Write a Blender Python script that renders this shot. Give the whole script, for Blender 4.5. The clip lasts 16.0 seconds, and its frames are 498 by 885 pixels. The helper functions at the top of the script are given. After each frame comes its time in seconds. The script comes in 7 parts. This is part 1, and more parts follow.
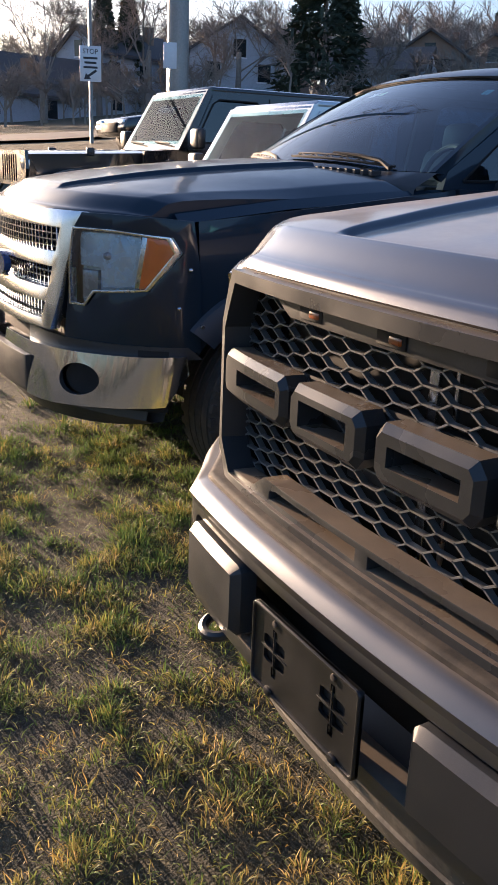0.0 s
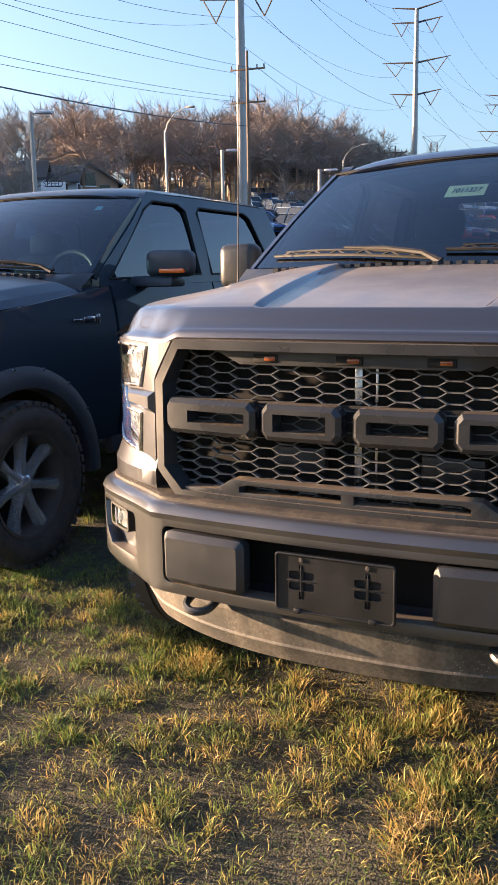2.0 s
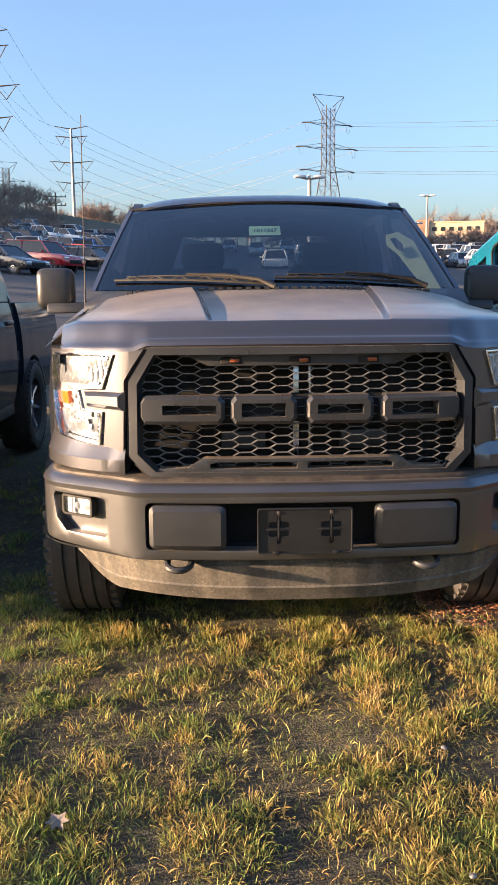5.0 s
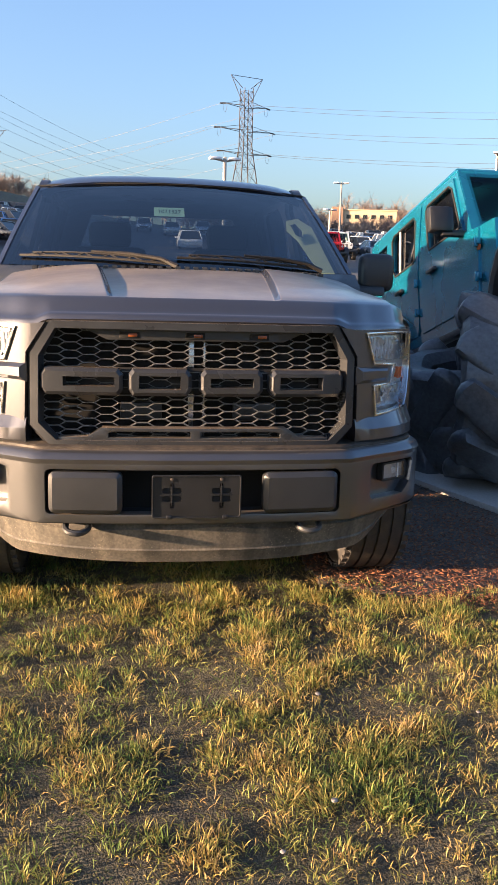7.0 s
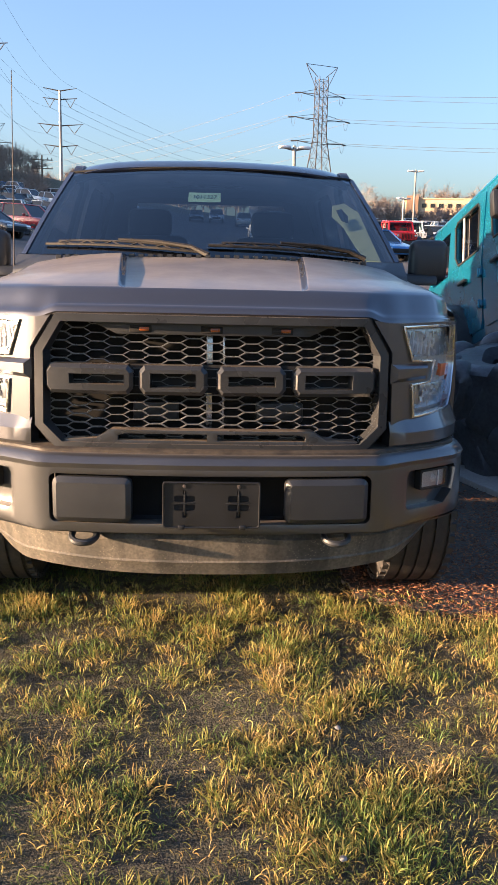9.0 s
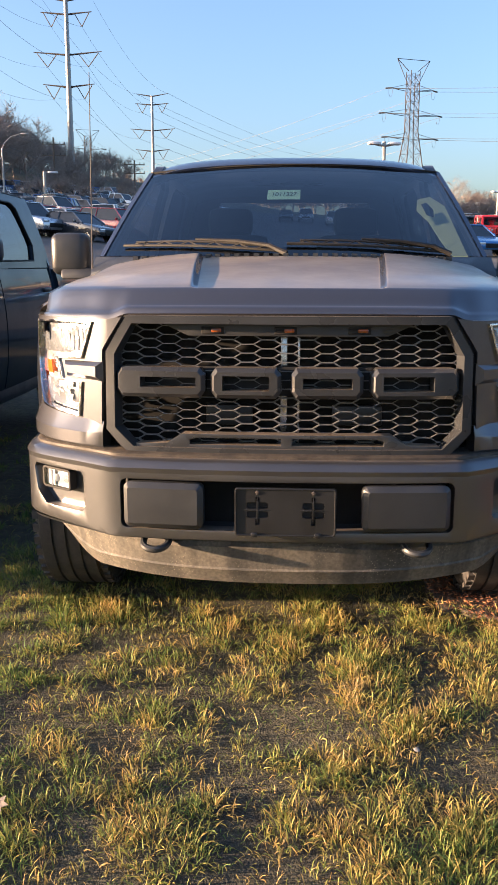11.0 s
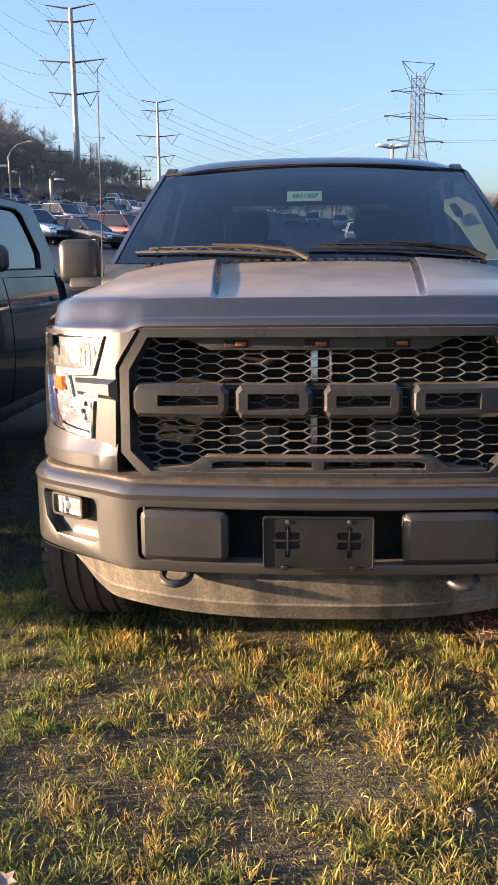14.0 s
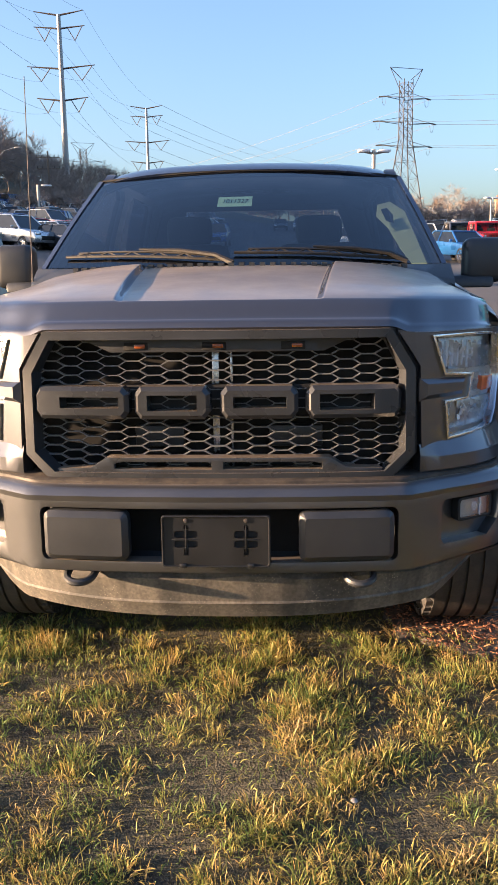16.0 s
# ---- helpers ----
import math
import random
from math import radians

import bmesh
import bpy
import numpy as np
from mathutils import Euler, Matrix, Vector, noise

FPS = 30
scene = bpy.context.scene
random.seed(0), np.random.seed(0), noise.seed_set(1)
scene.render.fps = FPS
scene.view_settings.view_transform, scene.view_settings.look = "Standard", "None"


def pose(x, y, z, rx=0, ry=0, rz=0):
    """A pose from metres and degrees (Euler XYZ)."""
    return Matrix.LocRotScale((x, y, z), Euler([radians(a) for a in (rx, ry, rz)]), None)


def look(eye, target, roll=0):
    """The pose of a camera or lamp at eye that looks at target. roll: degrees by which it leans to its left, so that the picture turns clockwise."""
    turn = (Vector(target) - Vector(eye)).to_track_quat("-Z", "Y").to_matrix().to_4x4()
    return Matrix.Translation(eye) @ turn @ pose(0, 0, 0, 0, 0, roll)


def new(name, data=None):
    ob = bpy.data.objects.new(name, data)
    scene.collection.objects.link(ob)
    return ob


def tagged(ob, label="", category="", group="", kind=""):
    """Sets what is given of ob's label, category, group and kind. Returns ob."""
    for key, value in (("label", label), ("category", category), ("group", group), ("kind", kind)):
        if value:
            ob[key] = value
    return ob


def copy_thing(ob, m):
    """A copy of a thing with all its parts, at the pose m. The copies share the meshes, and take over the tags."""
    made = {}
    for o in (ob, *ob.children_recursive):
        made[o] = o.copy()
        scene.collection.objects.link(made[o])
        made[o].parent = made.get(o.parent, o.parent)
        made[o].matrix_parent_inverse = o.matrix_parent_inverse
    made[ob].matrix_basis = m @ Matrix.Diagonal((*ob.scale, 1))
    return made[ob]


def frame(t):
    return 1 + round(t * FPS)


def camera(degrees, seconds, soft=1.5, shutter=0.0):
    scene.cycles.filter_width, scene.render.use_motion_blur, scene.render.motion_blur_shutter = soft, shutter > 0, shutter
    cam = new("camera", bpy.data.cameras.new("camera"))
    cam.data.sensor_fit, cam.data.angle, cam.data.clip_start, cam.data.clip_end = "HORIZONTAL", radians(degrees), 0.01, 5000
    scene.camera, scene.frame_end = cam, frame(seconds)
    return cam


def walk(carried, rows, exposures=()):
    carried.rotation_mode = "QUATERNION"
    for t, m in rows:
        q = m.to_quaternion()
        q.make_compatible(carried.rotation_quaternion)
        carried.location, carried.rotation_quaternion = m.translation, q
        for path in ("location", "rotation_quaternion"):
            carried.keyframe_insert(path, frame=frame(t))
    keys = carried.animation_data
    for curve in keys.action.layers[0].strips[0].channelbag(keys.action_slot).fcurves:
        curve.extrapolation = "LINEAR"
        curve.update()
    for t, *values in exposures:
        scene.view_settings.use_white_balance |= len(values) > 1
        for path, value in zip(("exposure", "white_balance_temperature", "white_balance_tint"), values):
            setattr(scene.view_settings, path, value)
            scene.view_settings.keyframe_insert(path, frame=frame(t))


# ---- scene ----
cam = camera(32.3, 16.0)
PATH = [
    (0, (1.034, -0.711, 1.403), (-0.624, 0.224, 0.79), 2.3),
    (0.3, (1.087, -0.924, 1.43), (-0.333, 0.362, 0.855), 4.7),
    (0.5, (1.052, -1.081, 1.432), (-0.274, 0.33, 0.931), 2.2),
    (0.6, (1.003, -1.162, 1.417), (-0.322, 0.255, 0.928), -0.9),
    (1, (0.869, -1.423, 1.435), (-0.435, 0.011, 0.946), -7.5),
    (1.5, (0.849, -1.74, 1.364), (-0.21, -0.088, 0.978), -1.6),
    (2, (0.706, -1.995, 1.377), (-0.134, -0.221, 0.995), -1.0),
    (2.5, (0.456, -2.105, 1.393), (0.003, -0.19, 1.037), 2.9),
    (3, (0.261, -2.399, 1.4), (0.123, -0.431, 1.074), 1.0),
    (3.5, (0.211, -2.628, 1.356), (0.205, -0.656, 1.024), 2.5),
    (4, (-0.025, -2.774, 1.374), (0.063, -0.803, 1.046), 1.8),
    (4.2, (-0.143, -2.798, 1.374), (-0.1, -0.826, 1.043), -0.2),
    (6.3, (-0.324, -2.953, 1.374), (-0.12, -0.996, 1.019), 0.8),
    (6.5, (-0.265, -2.994, 1.362), (-0.004, -1.045, 1.0), 1.4),
    (7, (-0.23, -3.042, 1.369), (0.037, -1.096, 0.994), 1.6),
    (7.5, (-0.253, -2.964, 1.365), (-0.048, -1.013, 0.98), 1.4),
    (8, (-0.272, -2.836, 1.378), (-0.07, -0.885, 0.987), 1.4),
    (8.5, (-0.173, -2.796, 1.372), (-0.038, -0.84, 0.976), 1.1),
    (9, (-0.024, -2.781, 1.364), (0.078, -0.824, 0.965), 1.3),
    (9.5, (0.015, -2.778, 1.369), (0.026, -0.819, 0.967), 0.9),
    (10, (0.025, -2.78, 1.362), (-0.063, -0.822, 0.962), 0.4),
    (10.2, (0.034, -2.772, 1.362), (-0.067, -0.816, 0.96), 0.4),
    (12.3, (0.015, -2.377, 1.356), (-0.089, -0.421, 0.954), -0.1),
    (12.5, (0.05, -2.322, 1.367), (-0.058, -0.365, 0.966), 0.0),
    (13, (0.079, -2.25, 1.376), (-0.063, -0.295, 0.975), -0.2),
    (13.5, (0.017, -2.324, 1.381), (-0.149, -0.37, 0.986), -0.5),
    (14, (-0.045, -2.428, 1.368), (-0.171, -0.471, 0.976), -0.6),
    (14.5, (-0.06, -2.491, 1.375), (-0.139, -0.531, 0.986), -0.7),
    (15, (0.072, -2.516, 1.378), (0.004, -0.554, 0.995), -0.9),
    (15.5, (0.24, -2.518, 1.361), (0.171, -0.557, 0.978), -0.7),
    (16, (0.237, -2.465, 1.361), (0.13, -0.504, 0.98), -0.8),
]
walk(cam, [(t, look(eye, target, roll)) for t, eye, target, roll in PATH], [(0, 1.88, 5950, 20), (0.5, 2.5, 6000, 20), (1.0, 2.42, 6050, 20), (2.0, 2.45, 6400, 20), (2.5, 2.45, 6450, 20), (7, 2.35, 6450, 20), (10, 2.4, 6450, 20), (13, 2.45, 6450, 20), (16, 2.47, 6450, 20)])

# ---- world, sun and exposure ----
SUN_AZ, SUN_EL = radians(-99), radians(8.0)      # from north (+y) clockwise; the sun stands over the field to the west
sun_from = Vector((math.sin(SUN_AZ) * math.cos(SUN_EL), math.cos(SUN_AZ) * math.cos(SUN_EL), math.sin(SUN_EL)))
world = bpy.data.worlds.new("sky")
scene.world = world
world.use_nodes = True
wn = world.node_tree
sky = wn.nodes.new("ShaderNodeTexSky")
sky.sky_type, sky.sun_disc = 'NISHITA', False
sky.sun_elevation, sky.sun_rotation = SUN_EL, SUN_AZ
sky.air_density, sky.dust_density, sky.ozone_density = 1.0, 3.0, 2.9
wn.links.new(sky.outputs[0], wn.nodes["Background"].inputs[0])
wn.nodes["Background"].inputs[1].default_value = 0.098
lamp = bpy.data.lights.new("sun", 'SUN')
lamp.energy, lamp.angle, lamp.color = 5.0, radians(0.6), (1.0, 0.70, 0.41)
sun_ob = new("sun", lamp)
sun_ob.matrix_world = look(sun_from * 50, (0, 0, 0))


# ---- materials ----
def material(name, base, rough=0.5, metal=0.0, coat=0.0, vary=0.15, scale=4.0, fine=60.0, bump=0.0, dust=None, dust_amount=0.0, rough_vary=0.1, random_tint=0.0, streak=False, spec=None, coat_rough=0.05, settle=False):
    """A principled surface with colour and gloss that vary at two scales, an optional film of dust and a fine relief."""
    m = bpy.data.materials.new(name)
    m.use_nodes = True
    t = m.node_tree
    n, l = t.nodes, t.links
    p = n["Principled BSDF"]
    co = n.new("ShaderNodeTexCoord")
    big, small = n.new("ShaderNodeTexNoise"), n.new("ShaderNodeTexNoise")
    big.inputs["Scale"].default_value, small.inputs["Scale"].default_value = scale, fine
    big.inputs["Detail"].default_value, small.inputs["Detail"].default_value = 5.0, 4.0
    source = co.outputs["Object"]
    if streak:
        mp = n.new("ShaderNodeMapping")
        mp.inputs["Scale"].default_value = (6, 6, 0.6)
        l.new(source, mp.inputs[0])
        source = mp.outputs[0]
    l.new(source, big.inputs["Vector"])
    l.new(co.outputs["Object"], small.inputs["Vector"])
    mixed = n.new("ShaderNodeMath")
    mixed.operation = 'ADD'
    l.new(big.outputs["Fac"], mixed.inputs[0])
    l.new(small.outputs["Fac"], mixed.inputs[1])
    ramp = n.new("ShaderNodeMapRange")
    ramp.inputs[1].default_value, ramp.inputs[2].default_value = 0.7, 1.3
    ramp.inputs[3].default_value, ramp.inputs[4].default_value = 1 - vary, 1 + vary
    l.new(mixed.outputs[0], ramp.inputs[0])
    mul = n.new("ShaderNodeVectorMath")
    mul.operation = 'SCALE'
    mul.inputs[0].default_value = base[:3]
    l.new(ramp.outputs[0], mul.inputs["Scale"])
    colour = mul.outputs[0]
    if random_tint:
        info = n.new("ShaderNodeObjectInfo")
        rr = n.new("ShaderNodeMapRange")
        rr.inputs[3].default_value, rr.inputs[4].default_value = 1 - random_tint, 1 + random_tint
        l.new(info.outputs["Random"], rr.inputs[0])
        m2 = n.new("ShaderNodeVectorMath")
        m2.operation = 'SCALE'
        l.new(colour, m2.inputs[0])
        l.new(rr.outputs[0], m2.inputs["Scale"])
        colour = m2.outputs[0]
    rv = n.new("ShaderNodeMapRange")
    rv.inputs[1].default_value, rv.inputs[2].default_value = 0.35, 0.7
    rv.inputs[3].default_value, rv.inputs[4].default_value = max(0.02, rough - rough_vary), min(1, rough + rough_vary)
    l.new(big.outputs["Fac"], rv.inputs[0])
    l.new(rv.outputs[0], p.inputs["Roughness"])
    if dust is not None:
        dn = n.new("ShaderNodeTexNoise")
        dn.inputs["Scale"].default_value, dn.inputs["Detail"].default_value, dn.inputs["Roughness"].default_value = scale * 2.3, 8.0, 0.7
        l.new(source, dn.inputs["Vector"])
        dr = n.new("ShaderNodeMapRange")
        dr.inputs[1].default_value, dr.inputs[2].default_value = 0.35, 0.75
        dr.inputs[4].default_value = dust_amount
        l.new(dn.outputs["Fac"], dr.inputs[0])
        amount = dr.outputs[0]
        if settle:      # dust settles on what lies flat
            ge, sp, up, ml = n.new("ShaderNodeNewGeometry"), n.new("ShaderNodeSeparateXYZ"), n.new("ShaderNodeMapRange"), n.new("ShaderNodeMath")
            dr.inputs[1].default_value, dr.inputs[3].default_value = 0.2, dust_amount * 0.55
            up.inputs[1].default_value, up.inputs[2].default_value, up.inputs[3].default_value = 0.90, 0.993, (0.05 if settle is True else settle)
            up.interpolation_type = 'SMOOTHSTEP'
            ml.operation = 'MULTIPLY'
            l.new(ge.outputs["Normal"], sp.inputs[0])
            l.new(sp.outputs["Z"], up.inputs[0])
            l.new(up.outputs[0], ml.inputs[0])
            l.new(dr.outputs[0], ml.inputs[1])
            amount = ml.outputs[0]
        mx = n.new("ShaderNodeMix")
        mx.data_type = 'RGBA'
        l.new(amount, mx.inputs["Factor"])
        l.new(colour, mx.inputs["A"])
        mx.inputs["B"].default_value = (*dust, 1)
        colour = mx.outputs["Result"]
        for socket, full in (("Metallic", metal), ("Coat Weight", coat)):
            fade = n.new("ShaderNodeMapRange")
            fade.inputs[3].default_value, fade.inputs[4].default_value = full, 0.0
            l.new(amount, fade.inputs[0])
            l.new(fade.outputs[0], p.inputs[socket])
        if coat:
            cw = n.new("ShaderNodeMapRange")
            cw.inputs[1].default_value, cw.inputs[2].default_value = 0.0, max(0.01, dust_amount)
            cw.inputs[3].default_value, cw.inputs[4].default_value = coat_rough, coat_rough + 0.10
            l.new(amount, cw.inputs[0])
            l.new(cw.outputs[0], p.inputs["Coat Roughness"])
    elif coat:
        p.inputs["Coat Roughness"].default_value = coat_rough
    l.new(colour, p.inputs["Base Color"])
    if dust is None:
        p.inputs["Metallic"].default_value = metal
        p.inputs["Coat Weight"].default_value = coat
    if spec is not None:
        p.inputs["Specular IOR Level"].default_value = spec
    if bump:
        b = n.new("ShaderNodeBump")
        b.inputs["Strength"].default_value, b.inputs["Distance"].default_value = bump, 0.01
        l.new(small.outputs["Fac"], b.inputs["Height"])
        l.new(b.outputs[0], p.inputs["Normal"])
    return m


def glass(name, tint, rough=0.0, power=5.0, face=0.045, edge=0.9):
    """A clear pane: what lies behind shows through its tint, with a mirror gloss that grows at a slant."""
    m = bpy.data.materials.new(name)
    m.use_nodes = True
    n, l = m.node_tree.nodes, m.node_tree.links
    n.remove(n["Principled BSDF"])
    tr, gl, lw, mx = n.new("ShaderNodeBsdfTransparent"), n.new("ShaderNodeBsdfGlossy"), n.new("ShaderNodeLayerWeight"), n.new("ShaderNodeMixShader")
    tr.inputs[0].default_value = (*tint, 1)
    gl.inputs["Roughness"].default_value = rough
    lw.inputs[0].default_value = 0.5
    pw, ma = n.new("ShaderNodeMath"), n.new("ShaderNodeMath")
    pw.operation, ma.operation = 'POWER', 'MULTIPLY_ADD'
    pw.inputs[1].default_value, ma.inputs[1].default_value, ma.inputs[2].default_value = power, edge, face
    l.new(lw.outputs["Facing"], pw.inputs[0])
    l.new(pw.outputs[0], ma.inputs[0])
    l.new(ma.outputs[0], mx.inputs[0])
    l.new(tr.outputs[0], mx.inputs[1])
    l.new(gl.outputs[0], mx.inputs[2])
    l.new(mx.outputs[0], n["Material Output"].inputs[0])
    return m


DUST = (0.20, 0.16, 0.12)
PAINT_GREY = material("grey_metallic_paint", (0.066, 0.073, 0.090), 0.37, 0.75, 1.0, 0.08, 1.5, 900, dust=(0.42, 0.33, 0.23), dust_amount=0.80, settle=0.08, coat_rough=0.02, rough_vary=0.04)
# roof and pillars: darker, bluer copy of the grey, zenith reflection put into the colour
PAINT_DARK_SKY = material("grey_paint_dark_sky_tint", (0.022, 0.032, 0.062), 0.35, 0.0, 0.6, 0.06, 1.5, 900, dust=(0.3, 0.26, 0.22), dust_amount=0.02, spec=0.2)
PAINT_BUMPER = material("grey_bumper_paint", (0.080, 0.084, 0.092), 0.38, 0.72, 0.9, 0.10, 3, 700, dust=(0.30, 0.24, 0.18), dust_amount=0.65, coat_rough=0.05, settle=0.06, rough_vary=0.05)
PAINT_NAVY = material("dark_navy_paint", (0.008, 0.021, 0.037), 0.5, 0.0, 0.6, 0.1, 1.5, 700, dust=(0.36, 0.29, 0.22), dust_amount=0.26, settle=True, spec=0.1, coat_rough=0.03)
PAINT_TEAL = material("teal_paint", (0.000, 0.15, 0.25), 0.28, 0.45, 0.8, 0.06, 1.5, 800, dust=DUST, dust_amount=0.01)
PLASTIC = material("black_textured_plastic", (0.024, 0.027, 0.031), 0.42, 0, 0, 0.2, 6, 500, bump=0.05, dust=(0.20, 0.17, 0.14), dust_amount=0.04)
PLASTIC_GREY = material("charcoal_grille_plastic", (0.027, 0.030, 0.034), 0.34, 0, 0, 0.15, 5, 400, bump=0.03, dust=(0.24, 0.185, 0.13), dust_amount=0.62, settle=0.025)
PLASTIC_DUSTY = material("dusty_step_plastic", (0.030, 0.028, 0.026), 0.6, 0, 0, 0.25, 9, 500, bump=0.05, dust=(0.17, 0.135, 0.10), dust_amount=0.45, spec=0.15)
BRACKET_BLACK = material("new_black_plastic", (0.012, 0.013, 0.015), 0.40, 0, 0, 0.15, 8, 400, bump=0.03)
FLARE = material("matt_black_flare", (0.030, 0.038, 0.050), 0.5, 0, 0, 0.15, 5, 500, bump=0.05, dust=DUST, dust_amount=0.02)
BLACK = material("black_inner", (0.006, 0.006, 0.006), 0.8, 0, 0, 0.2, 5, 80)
MESH_GREY = material("grille_mesh_plastic", (0.12, 0.123, 0.125), 0.32, 0, 0, 0.15, 5, 400, spec=0.8)
LAMP_CHROME = material("lamp_edge_chrome", (0.62, 0.64, 0.68), 0.22, 1.0, 0, 0.08, 30, 200)
CHROME = material("chrome", (0.55, 0.60, 0.67), 0.09, 1.0, 0, 0.03, 3, 60, rough_vary=0.03)
ALLOY = material("bright_alloy", (0.60, 0.60, 0.62), 0.2, 1.0, 0, 0.08, 6, 80, dust=DUST, dust_amount=0.15)
STEEL = material("galvanised_steel", (0.30, 0.295, 0.285), 0.5, 0.6, 0, 0.15, 0.6, 14)
STEEL_DARK = material("weathered_steel", (0.060, 0.050, 0.045), 0.75, 0.15, 0, 0.2, 0.6, 14)
RUBBER = material("tyre_rubber", (0.028, 0.028, 0.029), 0.75, 0, 0, 0.2, 8, 150, bump=0.15, dust=DUST, dust_amount=0.25)
RUBBER_BIG = material("big_tyre_rubber", (0.085, 0.097, 0.112), 0.40, 0, 0, 0.4, 3, 40, bump=0.25, dust=(0.11, 0.115, 0.125), dust_amount=0.35)
AMBER = material("amber_lens", (0.85, 0.15, 0.02), 0.15, 0, 1.0, 0.1, 20, 200)
AMBER_DARK = material("amber_marker_lens", (0.26, 0.060, 0.010), 0.3, 0, 0.6, 0.1, 20, 200)
RED_LENS = material("red_lens", (0.35, 0.01, 0.01), 0.2, 0, 1, 0.1, 20, 200)
LAMP_GREY = material("lamp_inner_grey", (0.50, 0.51, 0.54), 0.30, 0.15, 0, 0.1, 30, 200)
REFLECTOR_SOFT = material("brushed_reflector", (0.30, 0.32, 0.35), 0.25, 0.6, 0, 0.1, 30, 200)
CLEAR = glass("clear_lens", (0.93, 0.95, 0.96), 0.02, face=0.09)
LENS_SKY = glass("glossy_lamp_lens", (0.85, 0.90, 0.93), 0.03, face=0.12, power=3.0)
REAR_GLASS = glass("rear_window_glass", (0.55, 0.60, 0.64), face=0.06)
CHROME_SOFT = material("hazy_chrome", (0.58, 0.60, 0.64), 0.20, 1.0, 0, 0.03, 3, 60, rough_vary=0.03)
LAMP_BLUE = material("clear_lamp_bowl", (0.44, 0.57, 0.68), 0.28, 0.35, 0, 0.06, 30, 200)
LAMP_PALE = material("pale_lamp_bowl", (0.40, 0.41, 0.44), 0.36, 0.65, 0, 0.05, 30, 200)
WINDSHIELD = glass("windshield_glass", (0.42, 0.48, 0.53), face=0.15)
SIDE_GLASS = glass("tinted_side_glass", (0.035, 0.07, 0.12), face=0.09, power=3.0, edge=0.7)
TRIM_LIGHT = material("beige_trim", (0.24, 0.29, 0.18), 0.6, 0, 0, 0.1, 5, 150)
SEAT = material("grey_seat_cloth", (0.018, 0.018, 0.021), 0.9, 0, 0, 0.15, 6, 300, bump=0.2)
SEAT_TAN = material("tan_seat_leather", (0.035, 0.032, 0.028), 0.6, 0, 0, 0.12, 6, 200, bump=0.1)
DASH = material("dark_dashboard", (0.025, 0.026, 0.03), 0.6, 0, 0, 0.1, 5, 300, bump=0.05)
PAPER = material("pale_green_card", (0.52, 0.82, 0.52), 0.7, 0, 0, 0.05, 20, 200)
INK = material("dark_marker_ink", (0.01, 0.03, 0.02), 0.6)
WIPER = material("dusty_wiper_rubber", (0.018, 0.016, 0.014), 0.6, 0, 0, 0.3, 20, 200, dust=(0.20, 0.15, 0.10), dust_amount=0.04)
CONCRETE = material("pale_concrete", (0.40, 0.39, 0.37), 0.85, 0, 0, 0.15, 2, 60, bump=0.2)
ASPHALT = material("worn_asphalt", (0.060, 0.060, 0.062), 0.85, 0, 0, 0.25, 0.25, 30, bump=0.3)
SOIL = material("dark_soil", (0.085, 0.072, 0.060), 0.95, 0, 0, 0.4, 3, 50, bump=0.6)
BARK = material("grey_brown_bark", (0.25, 0.215, 0.185), 0.9, 0, 0, 0.3, 0.6, 8)
BARK_RED = material("reddish_twigs", (0.235, 0.18, 0.145), 0.9, 0, 0, 0.3, 0.1, 4)
NEEDLES = material("dark_evergreen_needles", (0.040, 0.055, 0.034), 0.8, 0, 0, 0.4, 0.6, 6)
WOOD_POLE = material("weathered_wood_pole", (0.16, 0.11, 0.075), 0.85, 0, 0, 0.25, 1, 20)
WHITE_SIDING = material("white_siding", (0.42, 0.45, 0.50), 0.7, 0, 0, 0.2, 0.5, 12)
TAN_SIDING = material("tan_brick", (0.30, 0.19, 0.13), 0.85, 0, 0, 0.15, 0.5, 12)
CREAM_WALL = material("cream_block_wall", (0.62, 0.48, 0.32), 0.8, 0, 0, 0.08, 0.3, 6)
ROOFING = material("grey_brown_shingles", (0.10, 0.085, 0.08), 0.9, 0, 0, 0.2, 0.7, 9)
WINDOW_DARK = material("dark_window_glass", (0.02, 0.025, 0.03), 0.08, 0, 0, 0.2, 1, 5)
SIGN_WHITE = material("white_sign_face", (0.75, 0.76, 0.78), 0.5, 0, 0, 0.04, 8, 60)
SIGN_INK = material("dark_sign_ink", (0.03, 0.03, 0.035), 0.5)
STONE = material("pale_pebble", (0.24, 0.22, 0.20), 0.85, 0, 0, 0.1, 30, 200)


